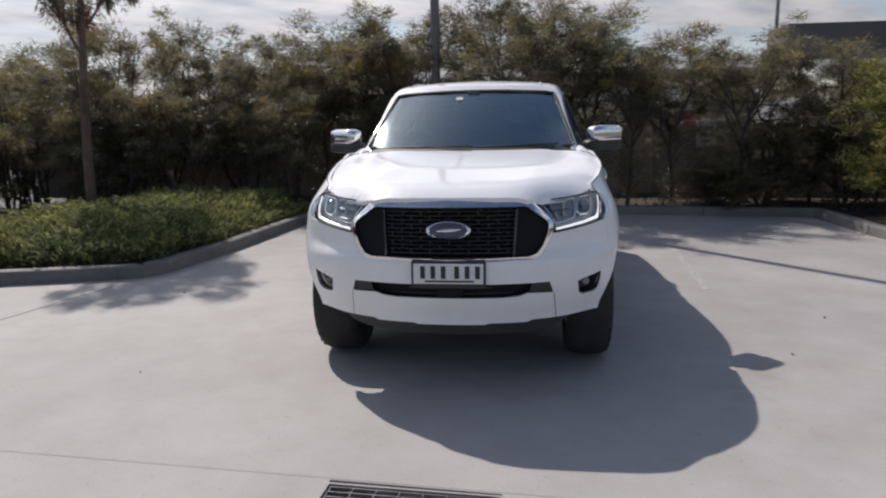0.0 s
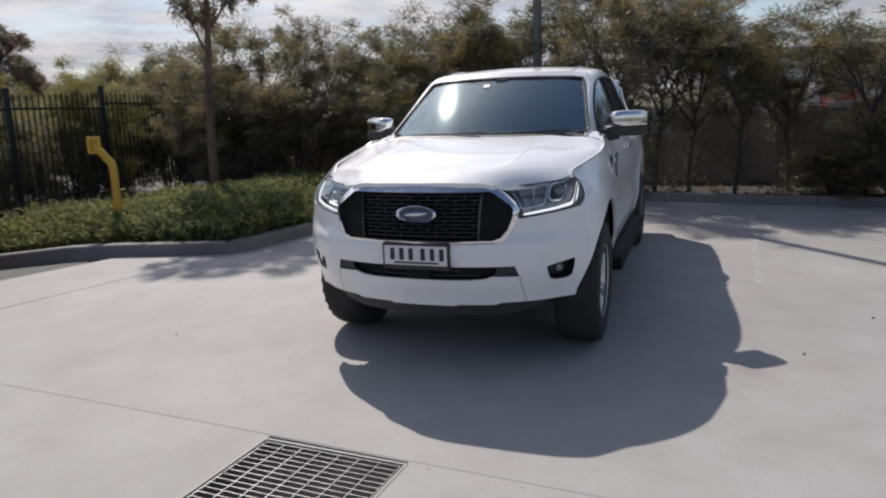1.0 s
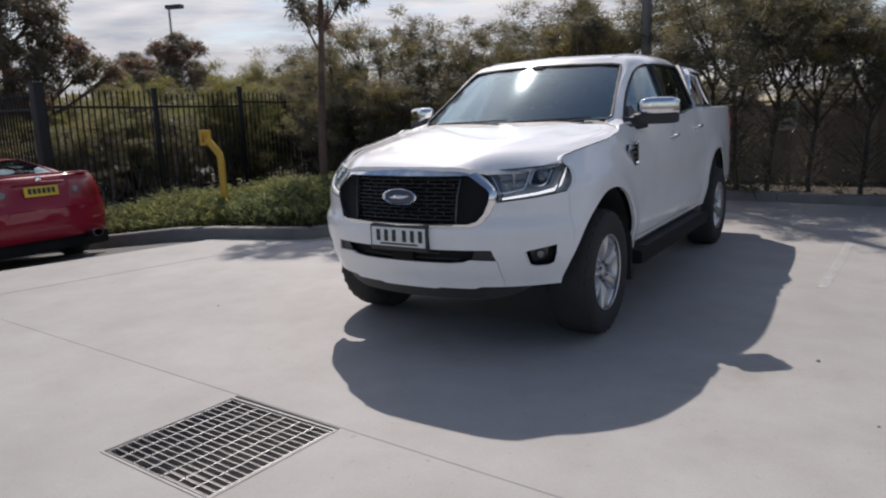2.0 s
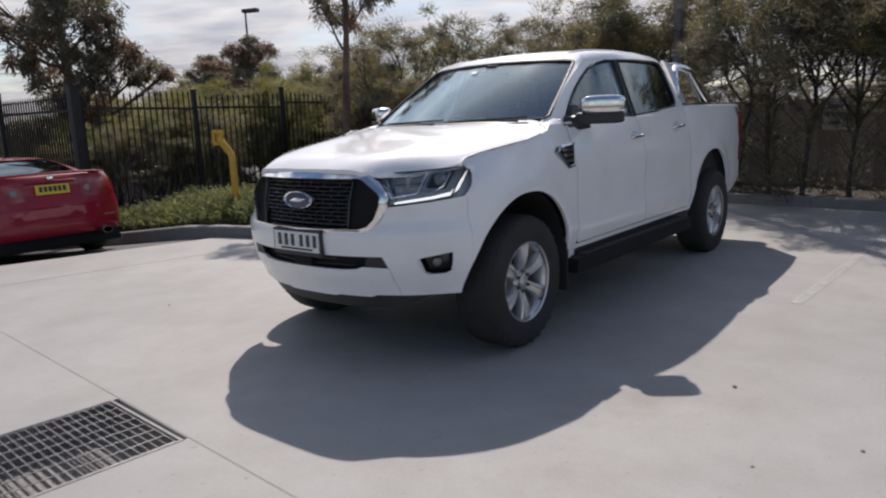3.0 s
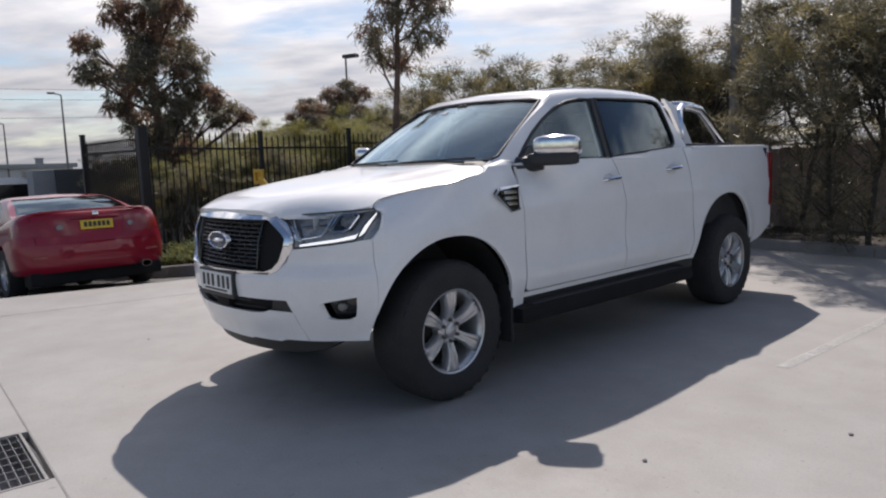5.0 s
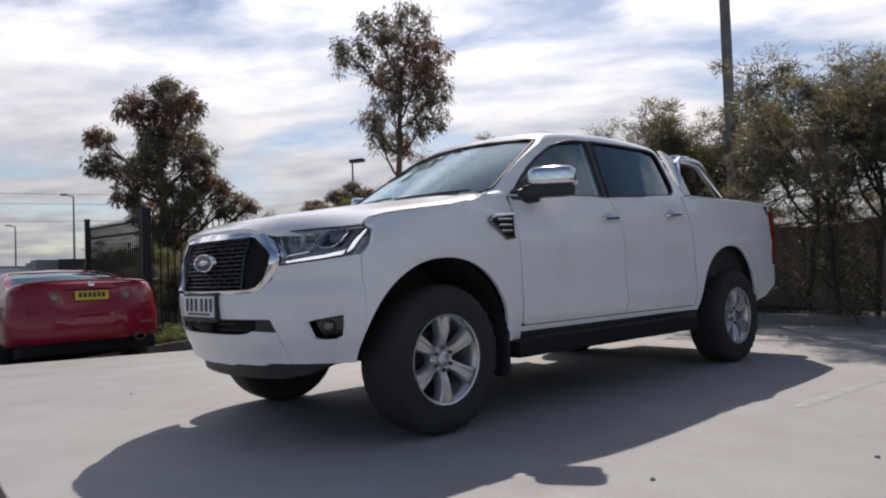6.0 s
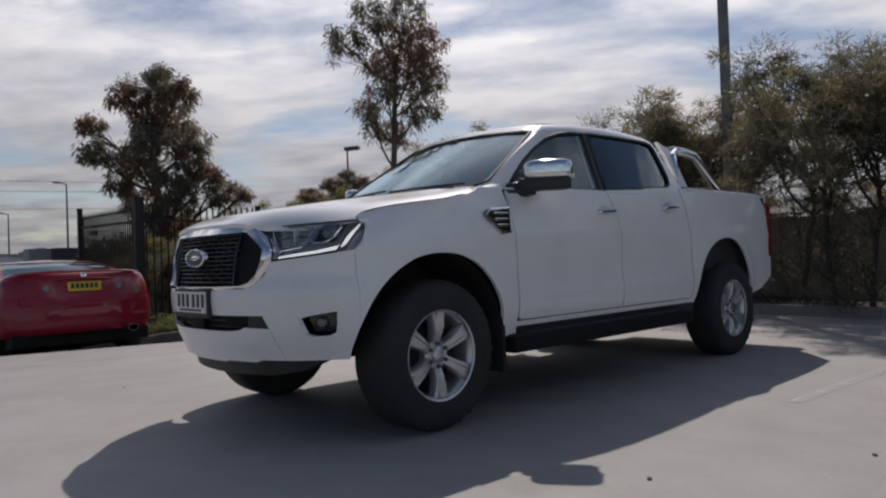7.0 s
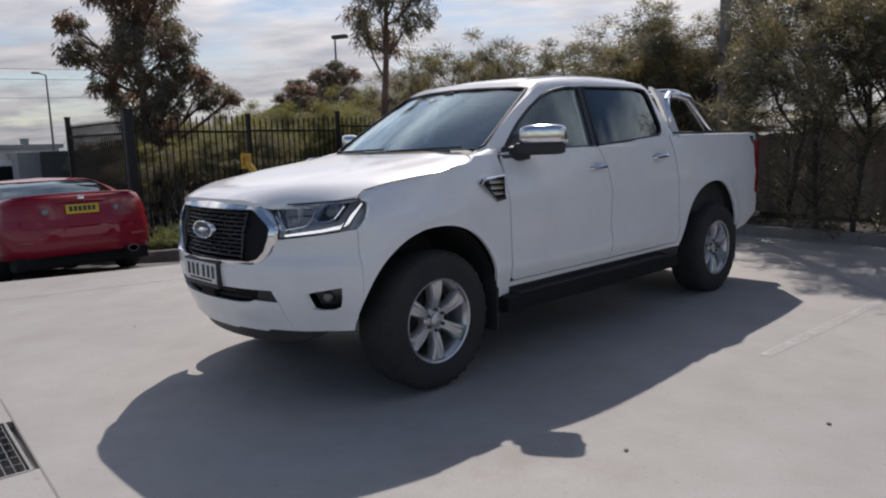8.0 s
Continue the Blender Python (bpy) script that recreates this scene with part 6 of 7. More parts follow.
def build_wheel(truck, x, y, flip):
    w = new("wheel")
    w.parent = truck
    side = -1 if flip else 1
    w.matrix_basis = pose(x * side, y, HUB_Z, 0, 0, 180 if flip else 0)
    turned = pose(0, 0, 0, 0, 90, 0)
    R = HUB_Z
    prof = [(0.215, -0.118), (0.235, -0.126), (0.275, -0.134), (0.318, -0.135), (0.345, -0.128), (R - 0.014, -0.112), (R - 0.002, -0.085), (R, -0.03), (R, 0.03), (R - 0.002, 0.085), (R - 0.014, 0.112), (0.345, 0.128), (0.318, 0.135), (0.275, 0.134), (0.235, 0.126), (0.215, 0.118)]
    part("tyre", Shape().lathe(prof, 72, turned), M_RUBBER, w, "black all-terrain tyre", 30)
    lug = Shape()
    for i in range(60):
        a = 2 * math.pi * i / 60
        for sgn in (1, -1):
            m = pose(0, 0, 0, math.degrees(a), 0, 0) @ pose(sgn * 0.095 + (0.012 if i % 2 else 0), 0, R - 0.012)
            lug.box((-0.018, -0.013, -0.012), (0.014, 0.013, -0.002), m)
    tagged(part("tread", lug, M_RUBBER, w), kind="stuff")
    rim = [(0.216, 0.119), (0.226, 0.124), (0.231, 0.118), (0.226, 0.108), (0.214, 0.100), (0.205, 0.08), (0.198, 0.02), (0.198, -0.11), (0.216, -0.118)]
    part("rim", Shape().lathe(rim, 60, turned), M_ALLOY, w, "silver six-spoke alloy rim", 40)
    spoke = Shape()
    vs = []
    for r, hw, d in ((0.040, 0.026, 0.080), (0.075, 0.0265, 0.088), (0.105, 0.028, 0.101), (0.140, 0.033, 0.108), (0.180, 0.040, 0.109), (0.210, 0.047, 0.108), (0.224, 0.053, 0.107)):
        groove = 0.008 * smooth(0.07, 0.10, r) * smooth(0.222, 0.19, r)
        vs += [(d - 0.055, -hw, r), (d - 0.009, -hw, r), (d, -hw * 0.80, r), (d, -hw * 0.40, r), (d - groove, -hw * 0.26, r), (d - groove, hw * 0.26, r), (d, hw * 0.40, r), (d, hw * 0.80, r), (d - 0.009, hw, r), (d - 0.055, hw, r)]
    spoke.add(vs, [(10 * i + j, 10 * i + (j + 1) % 10, 10 * i + 10 + (j + 1) % 10, 10 * i + 10 + j) for i in range(6) for j in range(10)])
    sm = spoke.mesh("spoke", M_ALLOY, 40)
    for i in range(6):
        part("spoke", sm, None, w).matrix_basis = pose(0, 0, 0, 60 * i, 0, 0)
    hub = Shape().lathe([(0.0, 0.099), (0.030, 0.098), (0.037, 0.093), (0.040, 0.083), (0.066, 0.080), (0.074, 0.072), (0.078, 0.03)], 36, turned)
    part("hub_cap", hub, M_ALLOY, w)
    nut = Shape().lathe([(0.0, 0.02), (0.008, 0.019), (0.0105, 0.014), (0.0105, 0.0), (0.014, -0.002)], 6, turned).mesh("wheel_nut", M_NUT, 30)
    for i in range(6):
        a = math.radians(60 * i + 90)
        part("wheel_nut", nut, None, w).location = (0.082, 0.057 * math.cos(a), 0.057 * math.sin(a))
    part("brake_disc", Shape().lathe([(0.06, 0.02), (0.15, 0.02), (0.15, 0.0), (0.06, 0.0)], 40, turned), M_DARKMETAL, w)
    part("inner_dish", Shape().lathe([(0.0, -0.03), (0.2, -0.03)], 30, turned), M_DARKMETAL, w)


def build_mirrors(body):
    bm = bmesh.new()
    bmesh.ops.create_cube(bm, size=1)
    bmesh.ops.bevel(bm, geom=bm.edges[:], offset=0.36, segments=6, profile=0.6, affect="EDGES")
    m = pose(0.945, 0.815, 1.342, 0, 0, 36) @ Matrix.Diagonal((0.275, 0.13, 0.120, 1))
    cap = Shape(); cap.take(bm, m)
    bm = bmesh.new()
    bmesh.ops.create_cube(bm, size=1)
    bmesh.ops.bevel(bm, geom=bm.edges[:], offset=0.25, segments=4, profile=0.6, affect="EDGES")
    low = Shape(); low.take(bm, pose(0.925, 0.805, 1.265, 0, 0, 34) @ Matrix.Diagonal((0.30, 0.13, 0.075, 1)))
    arm = Shape().tube([(0.74, 0.70, 1.235), (0.80, 0.72, 1.238), (0.88, 0.765, 1.25)], [0.050, 0.050, 0.046], 10)
    sail = kept(cut(cab_solid(-0.030), cab_solid(0.004)), prism([(0.675, 1.20), (0.88, 1.20), (0.87, 1.275), (0.83, 1.352), (0.785, 1.345), (0.70, 1.27)], "x", 0.3, 1.3))
    ind = Shape().bbox((1.020, 0.845, 1.292), (1.062, 0.905, 1.318), 0.01)
    for flip in (False, True):
        def f(s):
            return s.mirrored() if flip else s
        d = part("door_mirror", f(cap), M_CHROME, body, "chrome door mirror on a black base", 50)
        part("base", f(low), M_PLASTIC, d, "black lower housing", 50)
        part("arm", f(arm), M_PLASTIC, d)
        part("sail_panel", f(sail), M_PLASTIC, d)
        part("indicator", f(ind), M_LAMPWHITE, d, "clear side indicator")


def build_bed(body):
    inner = Shape()
    for sgn in (1, -1):
        inner.box((min(sgn * 0.80, sgn * 0.76), 2.66, 0.70), (max(sgn * 0.80, sgn * 0.76), 4.08, 1.30))
    inner.box((-0.76, 2.66, 0.66), (0.76, 4.08, 0.70)).box((-0.80, 2.62, 0.55), (0.80, 2.66, 1.30))
    part("bed_liner", inner, M_PLASTIC, body, "black bed liner")
    rail = Shape().add([(x, y, z) for y, w in ((2.62, 0.846), (3.3, 0.836), (3.7, 0.818), (4.0, 0.795), (4.13, 0.770)) for x, z in ((0.72, 1.302), (w, 1.302), (w + 0.002, 1.318), (w - 0.012, 1.330), (0.72, 1.330))], [(5 * i + k, 5 * i + (k + 1) % 5, 5 * i + 5 + (k + 1) % 5, 5 * i + 5 + k) for i in range(4) for k in range(5)] + [(4, 3, 2, 1, 0), (20, 21, 22, 23, 24)])
    both("bed_rail", rail, M_WHITE, body)
    gate = Shape().bbox((-0.74, 4.115, 0.74), (0.74, 4.185, 1.315), 0.02)
    part("tailgate", gate, M_WHITE, body, "white tailgate")
    lamp = Shape().bbox((0.735, 4.105, 0.775), (0.812, 4.195, 1.262), 0.018)
    both("tail_lamp", lamp, M_REDLENS, body, "red tail lamp")
    bump = Shape().bbox((-0.80, 4.10, 0.545), (0.80, 4.30, 0.69), 0.035)
    b = part("rear_bumper", bump, M_CHROME, body, "chrome rear step bumper")
    part("step_pad", Shape().bbox((-0.66, 4.14, 0.68), (0.66, 4.28, 0.70), 0.006), M_PLASTIC, b)
    # sports bar
    bar = part("sports_bar", Shape().tube([(0.700, 3.42, 1.335), (0.700, 3.38, 1.375), (0.662, 3.22, 1.535), (0.662, 3.07, 1.628), (0.632, 2.97, 1.650), (0.60, 2.88, 1.660), (0.3, 2.84, 1.667), (-0.3, 2.84, 1.667), (-0.60, 2.88, 1.660), (-0.632, 2.97, 1.650), (-0.662, 3.07, 1.628), (-0.662, 3.22, 1.535), (-0.700, 3.38, 1.375), (-0.700, 3.42, 1.335)], 0.036, 14), M_CHROME, body, "polished tubular sports bar over the bed", 60)
    for sgn in (1, -1):
        part("foot", Shape().bbox((sgn * 0.700 - 0.05, 2.66, 1.328), (sgn * 0.700 + 0.05, 3.46, 1.350), 0.01), M_PLASTIC, bar, "black base plate")
        part("front_leg", Shape().tube([(sgn * 0.700, 2.72, 1.34), (sgn * 0.69, 2.71, 1.45), (sgn * 0.662, 2.74, 1.60), (sgn * 0.625, 2.86, 1.652)], 0.030, 10), M_CHROME, bar)
        outline = [(2.70, 1.34), (2.81, 1.34), (2.755, 1.55), (2.70, 1.655), (2.56, 1.70), (2.62, 1.60)]
        k = len(outline)
        fair = Shape().add([(sgn * (0.745 - (z - 1.34) * 0.30 - o), y, z) for o in (0.0, 0.03) for y, z in outline], [tuple(range(k)), tuple(reversed(range(k, 2 * k)))] + [(i, k + i, k + (i + 1) % k, (i + 1) % k) for i in range(k)])
        part("fairing", fair, M_ALLOY, bar, "silver side fairing")


def build_under(truck, body):
    core = Shape()
    core.box((-0.44, -0.70, 0.52), (0.44, -0.52, 0.92)).box((-0.42, -0.52, 0.36), (0.42, 0.46, 1.05)).box((-0.80, 0.46, 0.46), (0.80, 2.52, 0.56))
    core.box((-0.80, 0.44, 0.50), (0.80, 0.50, 1.15)).box((-0.45, 2.5, 0.45), (0.45, 4.0, 0.66)).box((-0.78, 3.78, 0.55), (0.78, 4.06, 0.70)).box((-0.8, 2.50, 0.46), (0.8, 2.56, 1.2))
    tagged(part("inner_structure", core, M_DARKMETAL, body, "dark underbody structure"), kind="stuff")
    for c, h, f, a, b in ARCHES:
        s = Shape()
        n = 24
        vs = []
        for i in range(n + 1):
            t = math.pi * (0.96 * i / n + 0.02)
            ly = c + ((a if t < math.pi / 2 else f) + 0.012) * math.cos(t)
            for x in (0.44, (0.872 if ly < 1.5 else 0.845) if ly > -0.2 else 0.905 * (1 - ((-0.2 - ly) / 0.68) ** 2.2) ** (1 / 2.2) - 0.06):
                vs.append((x, ly, h + (b + 0.012) * math.sin(t)))
        s.add(vs, [(2 * i, 2 * i + 2, 2 * i + 3, 2 * i + 1) for i in range(n)])
        wallv = [(0.44, c + ((a if i < n / 2 else f) + 0.012) * math.cos(math.pi * (0.96 * i / n + 0.02)), h + (b + 0.012) * math.sin(math.pi * (0.96 * i / n + 0.02))) for i in range(n + 1)]
        s.add(wallv, [tuple(range(n + 1))])
        both("arch_liner", s, M_PLASTIC, body, "black wheel arch liner")
    for c in AXLES:
        part("axle", Shape().tube([(-0.66, c, HUB_Z), (-0.2, c, HUB_Z), (0.2, c, HUB_Z), (0.66, c, HUB_Z)], [0.04, 0.06, 0.06, 0.04], 12), M_DARKMETAL, truck)
    chassis = new("chassis"); chassis.parent = truck
    for sgn in (1, -1):
        part("chassis_rail", Shape().bbox((sgn * 0.40 - 0.04, -0.62, 0.40), (sgn * 0.40 + 0.04, 4.05, 0.52), 0.01), M_DARKMETAL, chassis)
    part("fuel_tank", Shape().bbox((-0.36, 1.2, 0.30), (0.30, 2.3, 0.46), 0.04), M_DARKMETAL, chassis)
    part("gearbox", Shape().bbox((-0.2, 0.2, 0.28), (0.2, 1.2, 0.46), 0.05), M_DARKMETAL, chassis)
    part("exhaust", Shape().tube([(0.3, 1.4, 0.34), (0.3, 2.4, 0.36), (0.32, 3.0, 0.46), (0.42, 3.6, 0.44), (0.48, 4.1, 0.44)], 0.035, 10), M_DARKMETAL, chassis)
    for sgn in (1, -1):
        st = part("side_step", Shape().bbox((min(sgn * 0.77, sgn * 0.955), 0.47, 0.330), (max(sgn * 0.77, sgn * 0.955), 2.44, 0.430), 0.040), M_MESHBLACK, truck, "black running board")
        part("tread_pad", Shape().bbox((min(sgn * 0.82, sgn * 0.935), 0.60, 0.428), (max(sgn * 0.82, sgn * 0.935), 2.30, 0.435), 0.002), M_RUBBER, st)
        for y in (0.75, 1.45, 2.15):
            part("bracket", Shape().tube([(sgn * 0.45, y, 0.45), (sgn * 0.70, y, 0.40), (sgn * 0.84, y, 0.37)], 0.018, 6), M_DARKMETAL, st)
        for y, x, wd in ((0.455, 0.79, 0.10), (3.64, 0.765, 0.09)):
            part("mud_flap", Shape().bbox((sgn * x - wd, y - 0.012, 0.23), (sgn * x + wd, y + 0.012, 0.56), 0.008), M_RUBBER, truck, "black rubber mud flap")


def seat(body, x, y, wide):
    s = new("seat"); s.parent = body
    part("cushion", Shape().bbox((x - wide / 2, y - 0.28, 0.60), (x + wide / 2, y + 0.26, 0.82), 0.06), M_CLOTH, s)
    m = pose(x, y + 0.27, 0.80, -14, 0, 0)
    part("backrest", Shape().bbox((-wide / 2, -0.07, 0), (wide / 2, 0.07, 0.58), 0.06, m), M_CLOTH, s)
    for hx in ((0,) if wide < 0.8 else (-0.40, 0.40)):
        part("headrest", Shape().bbox((hx - 0.13, -0.05, 0.62), (hx + 0.13, 0.05, 0.80), 0.045, m), M_CLOTH, s)


def build_interior(body):
    d = part("dashboard", Shape().bbox((-0.74, 0.52, 0.86), (0.74, 0.95, 1.20), 0.08), M_DASH, body, "dark dashboard")
    for sgn in (1, -1):
        seat(body, sgn * 0.36, 1.42, 0.52)
        part("door_card", Shape().box((sgn * 0.80 - 0.02, 0.60, 0.55), (sgn * 0.80 + 0.02, 2.45, 1.235)), M_DASH, body)
    seat(body, 0.0, 2.22, 1.30)
    part("cab_floor", Shape().box((-0.8, 0.5, 0.56), (0.8, 2.55, 0.60)), M_CLOTH, body)
    part("headliner", Shape().bbox((-0.56, 1.25, 1.63), (0.56, 2.36, 1.645), 0.004), M_HEADLINER, body, "pale grey headlining")
    m = pose(-0.36, 0.98, 1.14, 62, 0, 0)
    pts = [m @ Vector((0.185 * math.cos(a * math.pi / 14), 0.185 * math.sin(a * math.pi / 14), 0)) for a in range(28)]
    st = part("steering_wheel", Shape().tube(pts, 0.017, 8, closed=True), M_WHEELGLARE, body, "black steering wheel coloured grey for its sun glare")
    part("spokes", Shape().bbox((-0.17, -0.03, -0.01), (0.17, 0.03, 0.01), 0.008, m).bbox((-0.06, -0.07, -0.02), (0.06, 0.06, 0.03), 0.02, m), M_DASH, st)
    part("rear_view_mirror", Shape().bbox((-0.12, 0.98, 1.545), (0.12, 1.01, 1.605), 0.02), M_GLOSSBLACK, body)
    part("sensor_pod", Shape().bbox((-0.045, 0.97, 1.615), (0.045, 1.05, 1.66), 0.015), M_DASH, body)
    part("windscreen_label", Shape().add([(x, screen_y(x, z, 0.004) , z) for x, z in ((-0.125, 1.60), (-0.075, 1.60), (-0.075, 1.622), (-0.125, 1.622))], [(0, 1, 2, 3)]), M_SIGN, body, "small white windscreen label")
    paper = Shape().box((0, 0, 0), (0.30, 0.21, 0.003), pose(-0.62, 0.62, 1.203, 0, 0, 8))
    part("paper", paper, M_PLATE, body, "white sheet on the dashboard")


def build_trim(body):
    cowl = Shape()
    n = 16
    vs = []
    for i in range(n + 1):
        x = -0.78 + 1.56 * i / n
        yh = lerp([(0, 0.27), (0.25, 0.285), (0.5, 0.33), (0.7, 0.40), (0.8, 0.36)], abs(x))
        vs += [(x, yh - 0.07, 1.165), (x, yh, 1.225), (x, screen_y(x, 1.27) + 0.03, 1.268)]
    cowl.add(vs, [(3 * i + k, 3 * i + 3 + k, 3 * i + 4 + k, 3 * i + 1 + k) for i in range(n) for k in range(2)])
    part("cowl", cowl, M_PLASTIC, body, "black scuttle panel below the windscreen")
    ends = []
    for (ax, ay), (bx, by, bz) in zip(((0.850, 0.19), (0.849, 0.25), (0.838, 0.305), (0.805, 0.351), (0.775, 0.366), (0.745, 0.38)), ((0.800, 0.575, 1.236), (0.792, 0.590, 1.252), (0.772, screen_y(0.772, 1.272), 1.272), (0.750, screen_y(0.750, 1.278), 1.278), (0.735, screen_y(0.735, 1.276), 1.276), (0.716, screen_y(0.716, 1.266), 1.262))):
        a, b = Vector((ax, ay, hood_height(ax, ay) - 0.006)), Vector((bx, by, bz - 0.006))
        ends.append([tuple(a.lerp(b, t / 6) + Vector((0, 0, 0.003 * math.sin(math.pi * t / 6)))) for t in range(7)])
    low = [[(x - 0.006, y, z - 0.03) for x, y, z in row] for row in ends]
    both("scuttle_corner", slab_between(ends, low), M_WHITE, body, "", 60)
    for x0, x1 in ((-0.52, 0.05), (0.10, 0.60)):
        pts = [(x0 + (x1 - x0) * t / 6, screen_y(x0 + (x1 - x0) * t / 6, 1.276 + 0.002 * t) - 0.010, 1.274 + 0.002 * t) for t in range(7)]
        w = part("wiper", Shape().tube(pts, 0.006, 6), M_PLASTIC, body, "black wiper")
        part("arm", Shape().tube([(x1 - 0.02, screen_y(x1, 1.26) - 0.04, 1.262), ((x0 + x1) / 2, screen_y((x0 + x1) / 2, 1.275) - 0.018, 1.277)], 0.006, 6), M_PLASTIC, w)
    part("antenna", Shape().tube([(0, 1.75, 1.755), (0.0, 1.78, 1.80), (0.0, 1.80, 1.86)], [0.012, 0.005, 0.003], 8), M_PLASTIC, body, "short roof antenna")
    gut = Shape().tube([(0.5 - 0.02 * 0, 1.2, cab_rail(1.2) + 0.022)] + [(0.5, 1.2 + 0.1 * i, cab_rail(1.2 + 0.1 * i) + 0.026) for i in range(1, 13)], 0.006, 6)
    both("roof_strip", gut, M_WHITE, body)


def build_pickup():
    t = thing("pickup_truck", "white dual-cab pickup truck with chrome grille parked on concrete", "pickup truck")
    body = t
    build_hood(body)
    build_cab(body)
    build_sides(body)
    build_front(body)
    build_mirrors(body)
    build_bed(body)
    build_interior(body)
    build_trim(body)
    build_under(t, body)
    for y in AXLES:
        for flip in (False, True):
            build_wheel(t, 0.765, y, flip)
    return t


build_pickup()


# ---- sedans ----
M_RED = paint_material("red_paint", (0.27, 0.008, 0.026), (0.22, 0.011, 0.028))
M_SILVER = paint_material("silver_paint", (0.50, 0.52, 0.54), (0.44, 0.45, 0.46), 0.4)


M_REVERSE = surface("reversing_lens", (0.20, 0.19, 0.195), (0.28, 0.265, 0.27), 0.25, big=8, fine=60, bump=0, coat=0.4)


def sedan_plan(inset):
    """Plan of half the sedan from the tail's middle round to the nose's middle."""
    w, n = 0.88, 2.6
    pts = []
    for i in range(15):
        t = math.pi / 2 * i / 14
        pts.append((w * math.sin(t) ** (2 / n), 0.42 - 0.42 * max(math.cos(t), 0) ** (2 / n)))
    for i in range(1, 24):
        pts.append((w, 0.42 + (3.75 - 0.42) * i / 24))
    for i in range(15):
        t = math.pi / 2 * i / 14
        pts.append((w * max(math.cos(t), 0) ** (2 / n), 3.75 + 0.85 * math.sin(t) ** (2 / n)))
    out = []
    for i, (x, y) in enumerate(pts):
        cx, cy = 0.0, min(max(y, 0.5), 4.0)
        d = math.hypot(x - cx, y - cy) or 1.0
        out.append((x - inset * (x - cx) / d, y - inset * (y - cy) / d))
    out[0], out[-1] = (0.0, out[0][1]), (0.0, out[-1][1])
    return out


def sedan_top(y):
    return lerp([(0.0, 0.955), (0.06, 0.99), (0.35, 1.00), (0.9, 0.985), (1.6, 0.955), (2.8, 0.93), (3.3, 0.93), (4.0, 0.87), (4.6, 0.72)], y)


def sedan_body():
    levels = [(0.27, 0.06, 0), (0.30, 0.03, 0), (0.38, 0.012, 0), (0.50, 0.0, 0), (0.62, 0.004, 0), (0.70, 0.028, 0.35), (0.78, 0.042, 0.6), (0.86, 0.066, 0.8), (0.92, 0.094, 0.93), (0.96, 0.13, 0.985), (0.98, 0.20, 1.0)]
    rows = []
    for z, inset, rise in levels:
        row = []
        for x, y in sedan_plan(inset):
            zz = z if not rise else 0.62 + (sedan_top(y) - 0.62) * rise
            row.append((x, y, zz))
        rows.append(row)
    c = len(rows[0])
    s = Shape()
    ring = [r + [(-x, y, z) for x, y, z in r[-2:0:-1]] for r in rows]
    m = len(ring[0])
    fs = [(i * m + j, i * m + (j + 1) % m, (i + 1) * m + (j + 1) % m, (i + 1) * m + j) for i in range(len(ring) - 1) for j in range(m)]
    k = (len(ring) - 1) * m
    for base, flip in ((k, False), (0, True)):
        for j in range(c - 1):
            a, b = base + j, base + j + 1
            d, e = base + (m - j) % m, base + (m - j - 1) % m
            q = [a, b, e, d]
            q = [v for i, v in enumerate(q) if v not in q[:i]]
            fs.append(tuple(reversed(q)) if flip else tuple(q))
    s.add([p for r in ring for p in r], fs)
    bm = bmesh.new()
    vs = [bm.verts.new(p) for p in s.v]
    for f in s.f:
        if len(set(f)) > 2:
            bm.faces.new([vs[i] for i in f])
    bmesh.ops.recalc_face_normals(bm, faces=bm.faces[:])
    out = Shape()
    out.take(bm)
    return out


def sedan_house(inset):
    ys = [0.62 + 0.08 * i for i in range(37)]
    rings = []
    for y in ys:
        top = lerp([(0.62, 0.985), (0.80, 1.04), (1.15, 1.19), (1.5, 1.295), (1.8, 1.345), (2.2, 1.36), (2.6, 1.33), (2.9, 1.24), (3.2, 1.10), (3.5, 0.95)], y) - inset
        h = []
        for z, e in ((0.85, 0), (0.93, 0), (0.93 + (top - 0.93) * 0.5, 0), (0.93 + (top - 0.93) * 0.86, 0.01), (top - 0.018, 0.05), (top - 0.004, 0.12)):
            x = 0.80 - inset - max(z - 0.93, 0) * 0.40 - e
            h.append((x, z))
        h.append((0.0, top + 0.02))
        rings.append([(x, y, z) for x, z in h] + [(-x, y, z) for x, z in h[-2::-1]])
    c = len(rings[0])
    s = Shape()
    fs = [(i * c + j, (i + 1) * c + j, (i + 1) * c + (j + 1) % c, i * c + (j + 1) % c) for i in range(len(rings) - 1) for j in range(c)]
    fs += [tuple(range(c)), tuple(reversed(range((len(rings) - 1) * c, len(rings) * c)))]
    return s.add([p for r in rings for p in r], fs)


